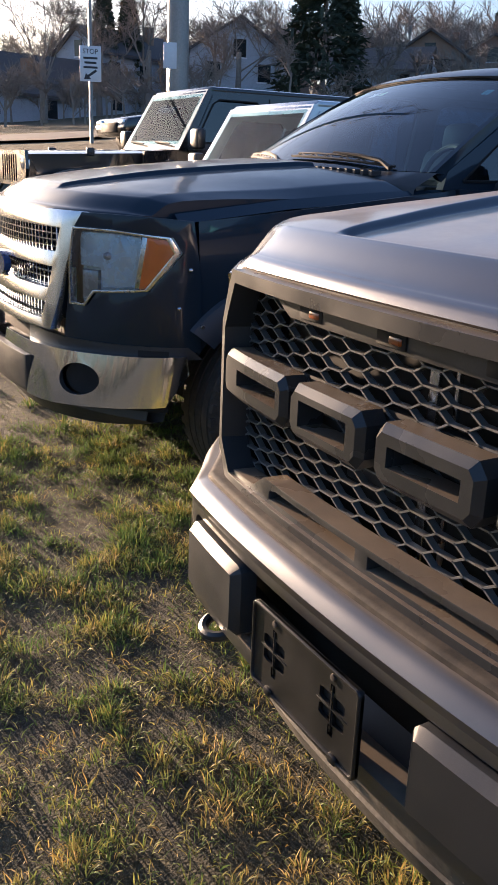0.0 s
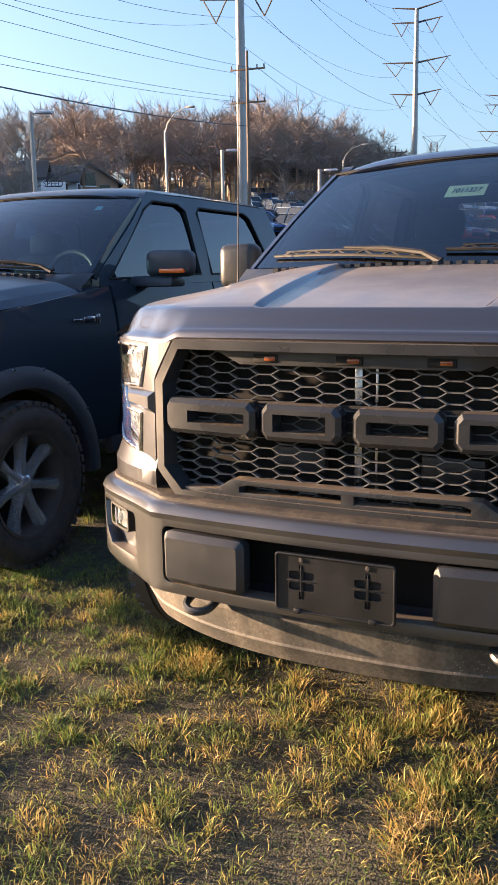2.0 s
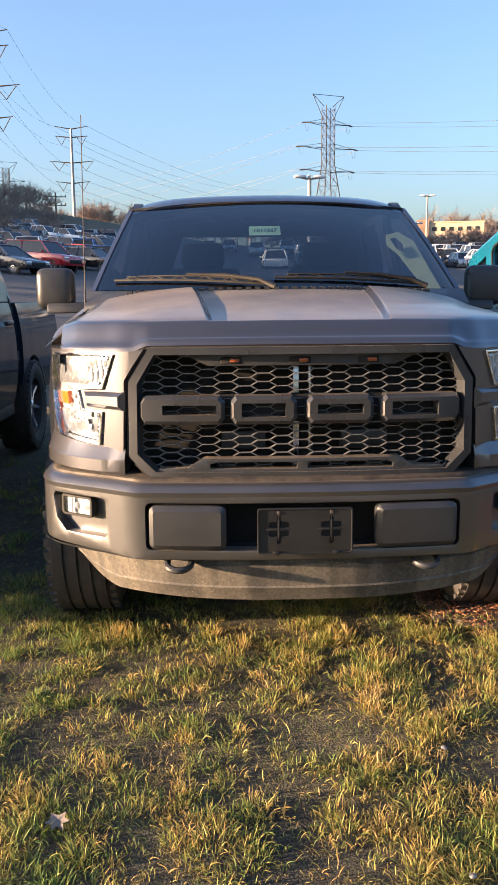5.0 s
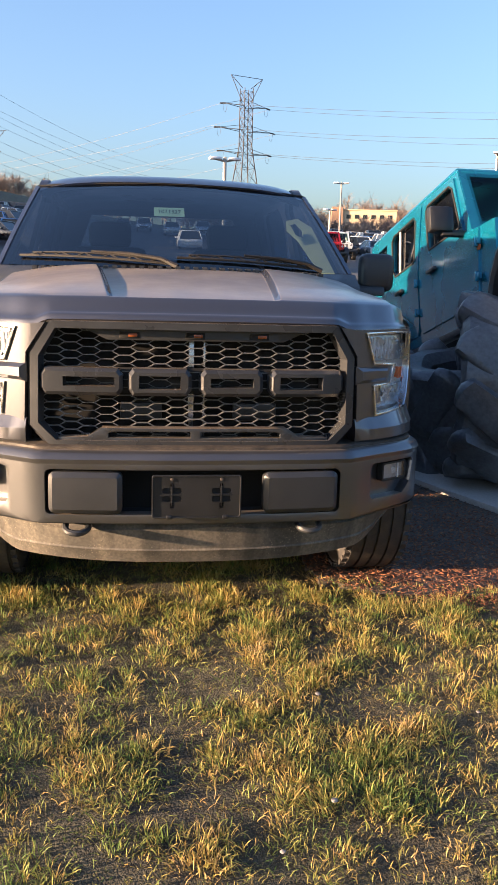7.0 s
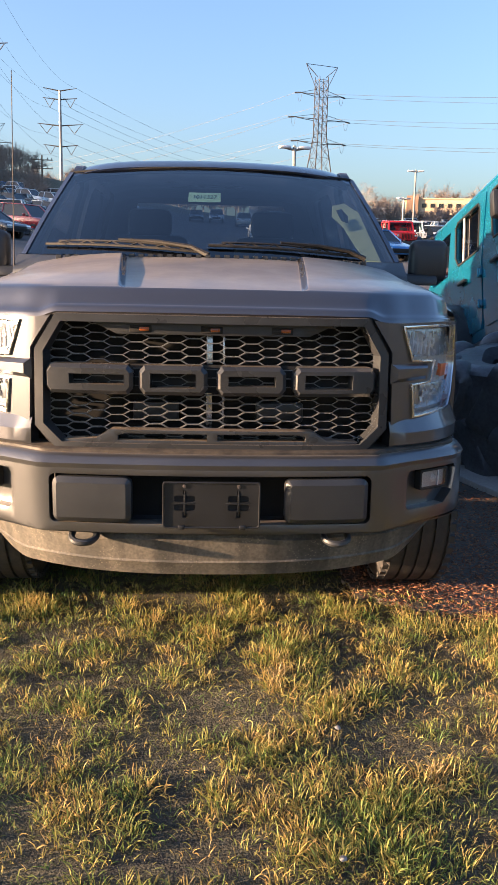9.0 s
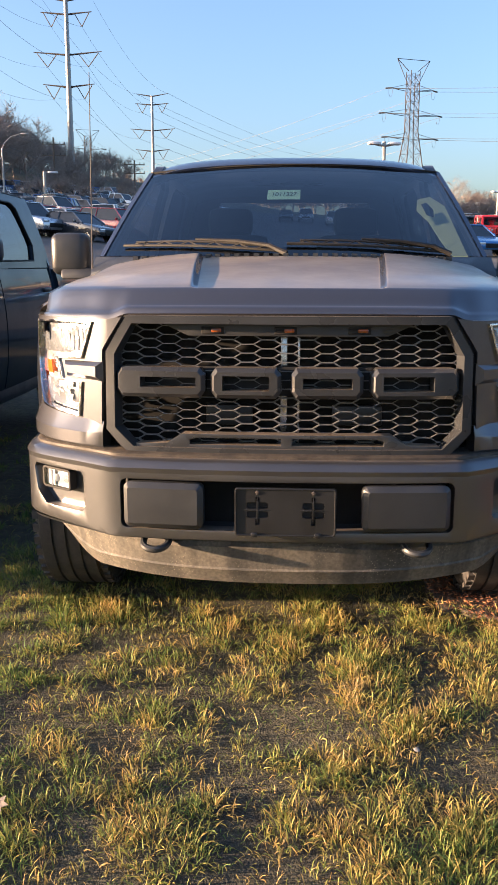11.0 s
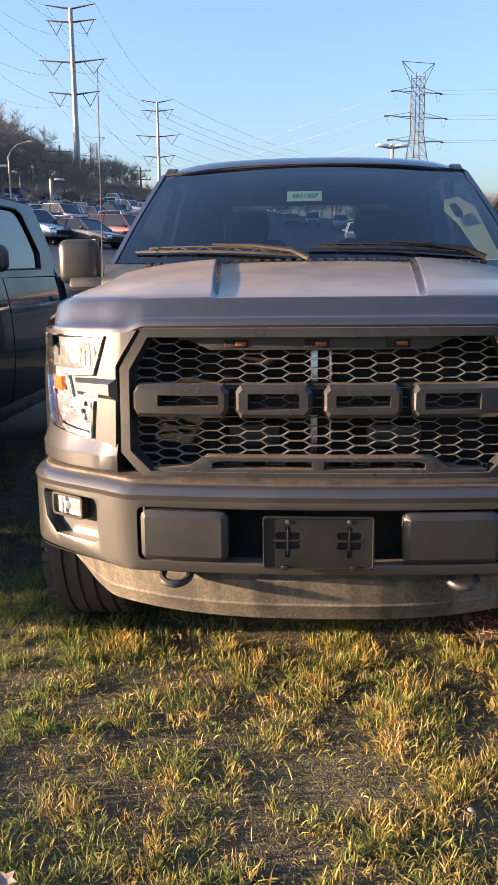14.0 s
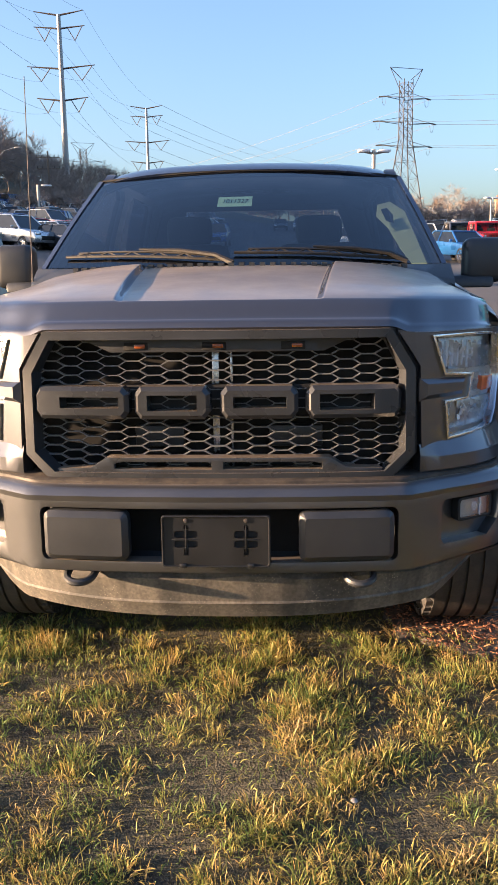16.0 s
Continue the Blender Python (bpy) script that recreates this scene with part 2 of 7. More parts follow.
# ---- mesh helpers ----
class Mesh:
    """Collects points and faces of one part."""

    def __init__(self):
        self.v, self.f = [], []

    def add(self, pts, faces):
        k = len(self.v)
        self.v += [tuple(float(c) for c in q) for q in pts]
        self.f += [tuple(i + k for i in g) for g in faces]
        return self

    def grid(self, P, wrap=False, flip=False):
        """P: rows of points; wrap closes each row on itself."""
        P = np.asarray(P, float)
        nu, nv = P.shape[:2]
        fs = []
        for i in range(nu - 1):
            for j in range(nv if wrap else nv - 1):
                a, b, c, d = i * nv + j, i * nv + (j + 1) % nv, (i + 1) * nv + (j + 1) % nv, (i + 1) * nv + j
                fs.append((a, d, c, b) if flip else (a, b, c, d))
        return self.add(P.reshape(-1, 3), fs)

    def box(self, c, s, m=None):
        x, y, z = (q / 2 for q in s)
        pts = [Vector((sx * x, sy * y, sz * z)) for sx in (-1, 1) for sy in (-1, 1) for sz in (-1, 1)]
        if m is not None:
            pts = [m @ q for q in pts]
        pts = [q + Vector(c) for q in pts]
        return self.add(pts, [(0, 1, 3, 2), (4, 6, 7, 5), (0, 4, 5, 1), (2, 3, 7, 6), (0, 2, 6, 4), (1, 5, 7, 3)])

    def tube(self, path, r, n=8, caps=True):
        """A round bar along the points; r is one radius or one for each point."""
        P = [Vector(q) for q in path]
        rs = r if isinstance(r, (list, tuple)) else [r] * len(P)
        rings, side = [], None
        for i, q in enumerate(P):
            d = (P[min(i + 1, len(P) - 1)] - P[max(i - 1, 0)]).normalized()
            if side is None:
                side = d.orthogonal().normalized()
            side = (side - d * side.dot(d)).normalized()
            up = d.cross(side)
            rings.append([q + (side * math.cos(a) + up * math.sin(a)) * rs[i] for a in (2 * math.pi * k / n for k in range(n))])
        k = len(self.v)
        self.grid([[tuple(q) for q in ring] for ring in rings], wrap=True)
        if caps:
            self.f.append(tuple(k + j for j in reversed(range(n))))
            self.f.append(tuple(k + (len(P) - 1) * n + j for j in range(n)))
        return self

    def lathe(self, prof, axis, c, n=32):
        """Turns (radius, along) pairs about the x, y or z axis through c."""
        rows = []
        for r, h in prof:
            row = []
            for k in range(n):
                a = 2 * math.pi * k / n
                u, w = r * math.cos(a), r * math.sin(a)
                q = {"x": (h, u, w), "y": (u, h, w), "z": (u, w, h)}[axis]
                row.append(tuple(q[i] + c[i] for i in range(3)))
            rows.append(row)
        return self.grid(rows, wrap=True)

    def prism(self, poly, axis, a, b):
        """A polygon in the plane across the axis, pushed from a to b along it."""
        n = len(poly)
        def at(q, h):
            return {"x": (h, q[0], q[1]), "y": (q[0], h, q[1]), "z": (q[0], q[1], h)}[axis]
        pts = [at(q, a) for q in poly] + [at(q, b) for q in poly]
        return self.add(pts, [tuple(range(n)), tuple(reversed(range(n, 2 * n)))] + [(i, i + n, (i + 1) % n + n, (i + 1) % n) for i in range(n)])

    def mirror(self):
        """Adds the same again on the other side of x = 0."""
        return self.add([(-x, y, z) for x, y, z in list(self.v)], [tuple(reversed(g)) for g in list(self.f)])

    def flipped(self):
        other = Mesh()
        return other.add([(-x, y, z) for x, y, z in self.v], [tuple(reversed(g)) for g in self.f])


def part(name, mesh, mat, parent=None, label="", bevel=0.0, smooth=35.0, segments=2, shadow=True):
    """Links a Mesh (or bmesh) as one object under its thing or part."""
    data = bpy.data.meshes.new(name)
    if isinstance(mesh, Mesh):
        data.from_pydata(mesh.v, [], mesh.f)
        bm = bmesh.new()
        bm.from_mesh(data)
    else:
        bm = mesh
    if smooth is not None or bevel:
        bmesh.ops.remove_doubles(bm, verts=bm.verts, dist=1e-5)
        bmesh.ops.recalc_face_normals(bm, faces=bm.faces)
    if bevel:
        sharp = [e for e in bm.edges if len(e.link_faces) == 2 and e.calc_face_angle(0) > radians(40)]
        bmesh.ops.bevel(bm, geom=sharp, offset=bevel, segments=segments, profile=0.5, affect='EDGES', clamp_overlap=True)
    bm.to_mesh(data)
    bm.free()
    if smooth is not None:
        data.polygons.foreach_set("use_smooth", [True] * len(data.polygons))
        data.set_sharp_from_angle(angle=radians(smooth))
    data.materials.append(mat)
    ob = new(name, data)
    ob.parent = parent
    if not shadow:
        ob.visible_shadow = False
    if label:
        ob["label"] = label
    return ob


def thing(name, label, category, at=None, group=""):
    e = new(name)
    e.empty_display_size = 0.2
    if at is not None:
        e.matrix_world = at
    return tagged(e, label, category, group)


class Plan:
    """A symmetric curve in plan through points (x, y) with x >= 0, by its length s from the middle; s < 0 is the other side."""

    def __init__(self, pts):
        P = np.array([(-pts[1][0], pts[1][1])] + list(pts) + [(2 * pts[-1][0] - pts[-2][0], 2 * pts[-1][1] - pts[-2][1])])
        out = []
        for i in range(1, len(P) - 2):
            for t in np.linspace(0, 1, 24, endpoint=False):
                a, b, c, d = P[i - 1:i + 3]
                out.append(0.5 * (2 * b + (c - a) * t + (2 * a - 5 * b + 4 * c - d) * t * t + (3 * b - a - 3 * c + d) * t ** 3))
        out.append(P[-2])
        self.p = np.array(out)
        self.s = np.concatenate([[0], np.cumsum(np.hypot(*np.diff(self.p, axis=0).T))])

    def of_x(self, x):
        return math.copysign(float(np.interp(abs(x), self.p[:, 0], self.s)), x)

    def at(self, s, inward=0.0):
        a = abs(s)
        e = 0.01
        q = np.array([np.interp(a, self.s, self.p[:, k]) for k in (0, 1)])
        b0 = np.array([np.interp(max(a - e, 0), self.s, self.p[:, k]) for k in (0, 1)])
        b1 = np.array([np.interp(min(a + e, self.s[-1]), self.s, self.p[:, k]) for k in (0, 1)])
        d = (b1 - b0) / max(1e-9, np.hypot(*(b1 - b0)))
        q = q + inward * np.array([-d[1], d[0]])
        return math.copysign(q[0], s) if s else q[0], q[1]


FLAT = None


def slab(loops, depth, plan=FLAT, y0=0.0, step=0.05, mirror_x=False, bevel=0.0, seg=2):
    """A plate from outlines in x and z (the first is the edge, the rest are holes), laid along a plan curve and given depth backwards."""
    bm = bmesh.new()
    for loop in loops:
        pts = [(plan.of_x(x) if plan else x, z) for x, z in loop]
        vs = [bm.verts.new((s, 0, z)) for s, z in pts]
        for i in range(len(vs)):
            bm.edges.new((vs[i], vs[(i + 1) % len(vs)]))
    bmesh.ops.triangle_fill(bm, use_beauty=True, use_dissolve=False, edges=bm.edges[:], normal=(0, -1, 0))
    if plan:
        xs = [v.co.x for v in bm.verts]
        k = math.ceil(min(xs) / step)
        while k * step < max(xs):
            bmesh.ops.bisect_plane(bm, geom=bm.verts[:] + bm.edges[:] + bm.faces[:], plane_co=(k * step, 0, 0), plane_no=(1, 0, 0))
            k += 1
    if depth:
        res = bmesh.ops.extrude_face_region(bm, geom=bm.faces[:])
        for v in [g for g in res["geom"] if isinstance(g, bmesh.types.BMVert)]:
            v.co.y = depth
    bmesh.ops.recalc_face_normals(bm, faces=bm.faces)
    if bevel:
        edge = [e for e in bm.edges if len(e.link_faces) == 2 and e.calc_face_angle(0) > radians(50) and e.verts[0].co.y < depth / 2 and e.verts[1].co.y < depth / 2]
        bmesh.ops.bevel(bm, geom=edge, offset=bevel, segments=seg, profile=0.5, affect='EDGES', clamp_overlap=True)
    for v in bm.verts:
        if plan:
            x, y = plan.at(v.co.x, v.co.y)
            v.co.x, v.co.y = x, y + y0
        else:
            v.co.y += y0
        if mirror_x:
            v.co.x = -v.co.x
    if mirror_x:
        bmesh.ops.reverse_faces(bm, faces=bm.faces)
    return bm


def chamfered(outline, cuts, depth, plan, y0, c, mirror_x=False):
    """A plate like slab() with one broad slanted edge of width c round its front."""
    area = sum(ax * bz - bx * az for (ax, az), (bx, bz) in zip(outline, outline[1:] + outline[:1]))
    turn = 1 if area > 0 else -1
    inner = []
    for i, (x, z) in enumerate(outline):
        (px, pz), (qx, qz) = outline[i - 1], outline[(i + 1) % len(outline)]
        a, b = Vector((x - px, z - pz)).normalized(), Vector((qx - x, qz - z)).normalized()
        na, nb = Vector((-a.y, a.x)) * turn, Vector((-b.y, b.x)) * turn
        k = (na + nb) / max(0.3, 1 + na.dot(nb))
        inner.append((x + k.x * c, z + k.y * c))
    bm = slab([inner] + cuts, depth, plan, y0, mirror_x=mirror_x)
    rings = []
    for loop, d in ((inner, 0.0), (outline, c), (outline, depth)):
        ring = []
        for i, (ax, az) in enumerate(loop):
            bx, bz = loop[(i + 1) % len(loop)]
            ox, oz = outline[i]
            n = max(1, int(math.hypot(outline[(i + 1) % len(outline)][0] - ox, outline[(i + 1) % len(outline)][1] - oz) / 0.04))
            for j in range(n):
                x, y = plan.at(plan.of_x(ax + (bx - ax) * j / n), d)
                ring.append(bm.verts.new((-x if mirror_x else x, y + y0, az + (bz - az) * j / n)))
        rings.append(ring)
    for r0, r1 in zip(rings, rings[1:]):
        for i in range(len(r0)):
            j = (i + 1) % len(r0)
            bm.faces.new((r0[i], r0[j], r1[j], r1[i]))
    return bm


def both(pts):
    """An outline given for x >= 0 from top to bottom, closed over the middle."""
    return list(pts) + [(-x, z) for x, z in reversed(pts)]


def round_rect(x0, z0, x1, z1, r, n=4):
    out = []
    for cx, cz, a0 in ((x1 - r, z1 - r, 0), (x0 + r, z1 - r, 90), (x0 + r, z0 + r, 180), (x1 - r, z0 + r, 270)):
        out += [(cx + r * math.cos(radians(a0 + 90 * k / n)), cz + r * math.sin(radians(a0 + 90 * k / n))) for k in range(n + 1)]
    return out


def smooth01(t):
    t = np.clip(t, 0, 1)
    return t * t * (3 - 2 * t)


def spline(xs, ys):
    """A smooth monotone-ish curve through a few knots."""
    xs, ys = np.array(xs, float), np.array(ys, float)
    m = np.gradient(ys, xs)
    def f(x):
        x = np.clip(x, xs[0], xs[-1])
        i = np.clip(np.searchsorted(xs, x) - 1, 0, len(xs) - 2)
        h = xs[i + 1] - xs[i]
        t = (x - xs[i]) / h
        return (2 * t**3 - 3 * t**2 + 1) * ys[i] + (t**3 - 2 * t**2 + t) * h * m[i] + (-2 * t**3 + 3 * t**2) * ys[i + 1] + (t**3 - t**2) * h * m[i + 1]
    return f


# ---- the ground ----
SLOPE_AZ = [-180, -115, -90, -75, -57, -42, -25, 0, 30, 80, 180]
SLOPE = [0.0, 0.01, 0.03, 0.050, 0.088, 0.090, 0.066, 0.056, 0.050, 0.010, 0.0]


def ground_height(x, y):
    """The field: level under the vehicles, falling a little towards the walker, rising slowly to the north and west."""
    x, y = np.asarray(x, float), np.asarray(y, float)
    front = np.where(y < -0.2, 0.085 * np.maximum(y + 0.2, -3.0), 0.0) * np.clip(1 - np.maximum(np.abs(x) - 6, 0) / 8, 0, 1)
    r = np.hypot(x, y)
    k = np.interp(np.degrees(np.arctan2(x, y)), SLOPE_AZ, SLOPE)
    away = np.maximum(r - 8, 0)
    hill = 9.0 * np.exp(-((x + 62) ** 2 + (y - 165) ** 2) / (2 * 38.0 ** 2))
    bank = 0.055 * np.clip(-x - 4.2, 0, 14)
    return front + hill + bank + k * (np.minimum(away, 130) * smooth01(away / 10) + 1.1 * np.clip(away - 130, 0, 160))


def place(x, y, yaw=0.0, lift=0.0):
    return pose(x, y, float(ground_height(x, y)) + lift, 0, 0, yaw)


def ground_sheet():
    def axis(lo, hi):
        near = np.arange(-6, 8.01, 0.25)
        a = [-v for v in np.geomspace(6.3, -lo, 40)][::-1]
        b = list(np.geomspace(8.4, hi, 40))
        return np.array(a + list(near) + b)
    xs, ys = axis(-900, 900), axis(-900, 900)
    X, Y = np.meshgrid(xs, ys)
    Z = ground_height(X, Y)
    near = (np.abs(X) < 8) & (np.abs(Y) < 8)
    rough = np.array([[noise.noise((x * 1.7, y * 1.7, 0)) * 0.018 for x in xs] for y in ys])
    Z = Z + np.where(near, rough, 0) - 0.012
    m = Mesh().grid(np.dstack([X, Y, Z]))
    return m


def grass_ground():
    m = bpy.data.materials.new("winter_turf")
    m.use_nodes = True
    n, l = m.node_tree.nodes, m.node_tree.links
    p = n["Principled BSDF"]
    co = n.new("ShaderNodeTexCoord")
    a, b, c = (n.new("ShaderNodeTexNoise") for _ in range(3))
    for q, s, d in ((a, 1.6, 6), (b, 22, 8), (c, 140, 4)):
        q.inputs["Scale"].default_value, q.inputs["Detail"].default_value = s, d
        l.new(co.outputs["Object"], q.inputs["Vector"])
    r = n.new("ShaderNodeValToRGB")
    e = r.color_ramp.elements
    e[0].position, e[0].color = 0.36, (0.048, 0.045, 0.034, 1)
    e[1].position, e[1].color = 0.66, (0.15, 0.132, 0.078, 1)
    mid = r.color_ramp.elements.new(0.5)
    mid.color = (0.088, 0.082, 0.050, 1)
    mx = n.new("ShaderNodeMath")
    mx.operation = 'MULTIPLY_ADD'
    mx.inputs[1].default_value = 0.55
    sc = n.new("ShaderNodeMath")
    sc.operation = 'MULTIPLY'
    sc.inputs[1].default_value = 0.45
    l.new(a.outputs["Fac"], sc.inputs[0])
    l.new(b.outputs["Fac"], mx.inputs[0])
    l.new(sc.outputs[0], mx.inputs[2])
    l.new(mx.outputs[0], r.inputs[0])
    l.new(r.outputs[0], p.inputs["Base Color"])
    p.inputs["Roughness"].default_value = 0.95
    bp = n.new("ShaderNodeBump")
    bp.inputs["Strength"].default_value, bp.inputs["Distance"].default_value = 1.0, 0.04
    l.new(c.outputs["Fac"], bp.inputs["Height"])
    l.new(bp.outputs[0], p.inputs["Normal"])
    return m


ground = part("ground", ground_sheet(), grass_ground(), smooth=60)
tagged(ground, "winter field of dry yellow-green turf and bare soil", "ground", kind="structure")


# ---- vehicles: shared pieces ----
def sheet(loops, f, depth, cuts_a=(), cuts_b=()):
    """A plate from outlines in two plan axes (edge first, then holes); f(a, b, d) gives the place of a point at depth d."""
    bm = bmesh.new()
    for loop in loops:
        vs = [bm.verts.new((a, 0, b)) for a, b in loop]
        for i in range(len(vs)):
            bm.edges.new((vs[i], vs[(i + 1) % len(vs)]))
    bmesh.ops.triangle_fill(bm, use_beauty=True, use_dissolve=False, edges=bm.edges[:], normal=(0, -1, 0))
    for cs, no, i in ((cuts_a, (1, 0, 0), 0), (cuts_b, (0, 0, 1), 2)):
        for c in cs:
            co = [0, 0, 0]
            co[i] = c
            bmesh.ops.bisect_plane(bm, geom=bm.verts[:] + bm.edges[:] + bm.faces[:], plane_co=co, plane_no=no)
    if depth:
        res = bmesh.ops.extrude_face_region(bm, geom=bm.faces[:])
        for v in [g for g in res["geom"] if isinstance(g, bmesh.types.BMVert)]:
            v.co.y = depth
    for v in bm.verts:
        v.co = f(v.co.x, v.co.z, v.co.y)
    bmesh.ops.recalc_face_normals(bm, faces=bm.faces)
    return bm


def tyre_mesh(R, w, rim, grooves=4):
    prof = [(rim, -w * 0.42), (rim + 0.02, -w * 0.47), (rim + (R - rim) * 0.5, -w * 0.52), (R - 0.035, -w * 0.49), (R - 0.008, -w * 0.43)]
    step = w * 0.8 / grooves
    for g in range(grooves):
        a = -w * 0.4 + g * step
        prof += [(R, a), (R, a + step * 0.78), (R - 0.012, a + step * 0.8), (R - 0.012, a + step * 0.98)]
    prof += [(R, w * 0.4), (R - 0.008, w * 0.43), (R - 0.035, w * 0.49), (rim + (R - rim) * 0.5, w * 0.52), (rim + 0.02, w * 0.47), (rim, w * 0.42)]
    return Mesh().lathe(prof, "x", (0, 0, 0), 56)


def tread_blocks(R, w, n=44):
    """Shoulder lugs round the tyre."""
    m = Mesh()
    for k in range(n):
        a = 2 * math.pi * k / n
        rot = Matrix.Rotation(a, 3, 'X')
        for sx in (-1, 1):
            m.box(rot @ Vector((sx * w * 0.455, 0, R - 0.012)), (w * 0.09, 2 * math.pi * R / n * 0.6, 0.02), rot)
    return m


def wheel(parent, x, y, R=0.40, w=0.275, rim_r=0.255, spokes=7, spoke_mat=None, rim_mat=None):
    """A wheel whose outer face looks to the side that x lies on: rim > tyre, spokes, hub cap."""
    out = 1 if x > 0 else -1
    rim_mat, spoke_mat = rim_mat or ALLOY, spoke_mat or ALLOY
    face = 0.30 * w * out
    prof = [(rim_r - 0.02, -0.4 * w), (rim_r - 0.035, 0.0), (rim_r - 0.03, face * out * 0.8), (rim_r - 0.012, 0.44 * w), (rim_r + 0.006, 0.46 * w), (rim_r + 0.006, 0.42 * w), (rim_r, -0.42 * w)]
    rim = part("wheel", Mesh().lathe([(r, h * out) for r, h in prof], "x", (0, 0, 0), 48), rim_mat, parent)
    rim.location = (x, y, R)
    part("tyre", tyre_mesh(R, w, rim_r), RUBBER, rim, "black rubber tyre")
    tagged(part("tread", tread_blocks(R, w), RUBBER, rim), kind="stuff")
    part("brake_disc", Mesh().lathe([(0.0, -0.1 * w * out), (rim_r - 0.03, -0.1 * w * out), (rim_r - 0.03, -0.14 * w * out), (0.0, -0.14 * w * out)], "x", (0, 0, 0), 32), BLACK, rim)
    for k in range(spokes):
        rot = Matrix.Rotation(2 * math.pi * k / spokes, 3, 'X')
        m = Mesh()
        pts = []
        for r, hw, h0, h1 in ((0.04, 0.030, 0.5, 1.0), (rim_r * 0.55, 0.026, 0.55, 0.96), (rim_r - 0.015, 0.040, 0.75, 1.18)):
            ring = [(h0 * face, -hw, r), (h1 * face, -hw * 0.7, r), (h1 * face + 0.006 * out, 0, r), (h1 * face, hw * 0.7, r), (h0 * face, hw, r)]
            pts.append([tuple(rot @ Vector(q)) for q in ring])
        m.grid(pts, wrap=True)
        part("spoke", m, spoke_mat, rim, smooth=25)
    part("hub_cap", Mesh().lathe([(0.0, face * 1.18), (0.03, face * 1.16), (0.045, face * 1.05), (0.06, face * 0.9), (0.065, face * 0.5)], "x", (0, 0, 0), 24), spoke_mat, rim)
    return rim


SIDE_X = spline([0.35, 0.5, 0.65, 0.9, 1.1, 1.25, 1.34], [0.90, 0.955, 0.985, 1.0, 0.99, 0.968, 0.945])
GLASS_X = spline([1.30, 1.36, 1.6, 1.80, 1.92], [0.925, 0.912, 0.857, 0.797, 0.752])


def side_panel(y0, y1, low, top, taper=None, out=0.0, n=40, rows=16):
    """A panel of the body's flank with a turned-in edge all round."""
    P = []
    ys = np.linspace(y0, y1, n)
    for j, y in enumerate(np.concatenate([[ys[0]], ys, [ys[-1]]])):
        a, b = low(y), top(y)
        zs = np.linspace(a, b, rows)
        row = []
        for i, z in enumerate(np.concatenate([[zs[0]], zs, [zs[-1]]])):
            x = float(SIDE_X(z)) + out - (taper(y) if taper else 0)
            if j in (0, n + 1) or i in (0, rows + 1):
                x -= 0.035
            row.append((x, y, z))
        P.append(row)
    return Mesh().grid(P)


def windshield_point(x, v, lift=0.0):
    """A place on the windshield: x across the base, v from 0 at the base to 1 at the header."""
    k = x / 0.86
    base = Vector((x, 1.22 + 0.22 * k * k, 1.405))
    top = Vector((x * 0.862, 2.07 + 0.10 * k * k, 1.882 - 0.030 * k * k))
    q = base.lerp(top, v)
    q += Vector((0, -0.52, 0.9)).normalized() * (0.03 * math.sin(math.pi * v) * (1 - 0.6 * k * k) + lift)
    return q


def seat(t, x, y, mat):
    s = part("seat", Mesh().box((x, y + 0.08, 1.22), (0.48, 0.16, 0.66), Matrix.Rotation(radians(-14), 3, 'X')), mat, t, "cloth front seat with a headrest", bevel=0.06)
    part("cushion", Mesh().box((x, y - 0.2, 0.86), (0.5, 0.5, 0.2)), mat, s, bevel=0.05)
    part("headrest", Mesh().box((x, y + 0.18, 1.62), (0.27, 0.10, 0.17), Matrix.Rotation(radians(-8), 3, 'X')), mat, s, bevel=0.045)
    for dx in (-0.07, 0.07):
        part("headrest_post", Mesh().tube([(x + dx, y + 0.15, 1.48), (x + dx, y + 0.17, 1.58)], 0.006, 6), BLACK, s)
    return s


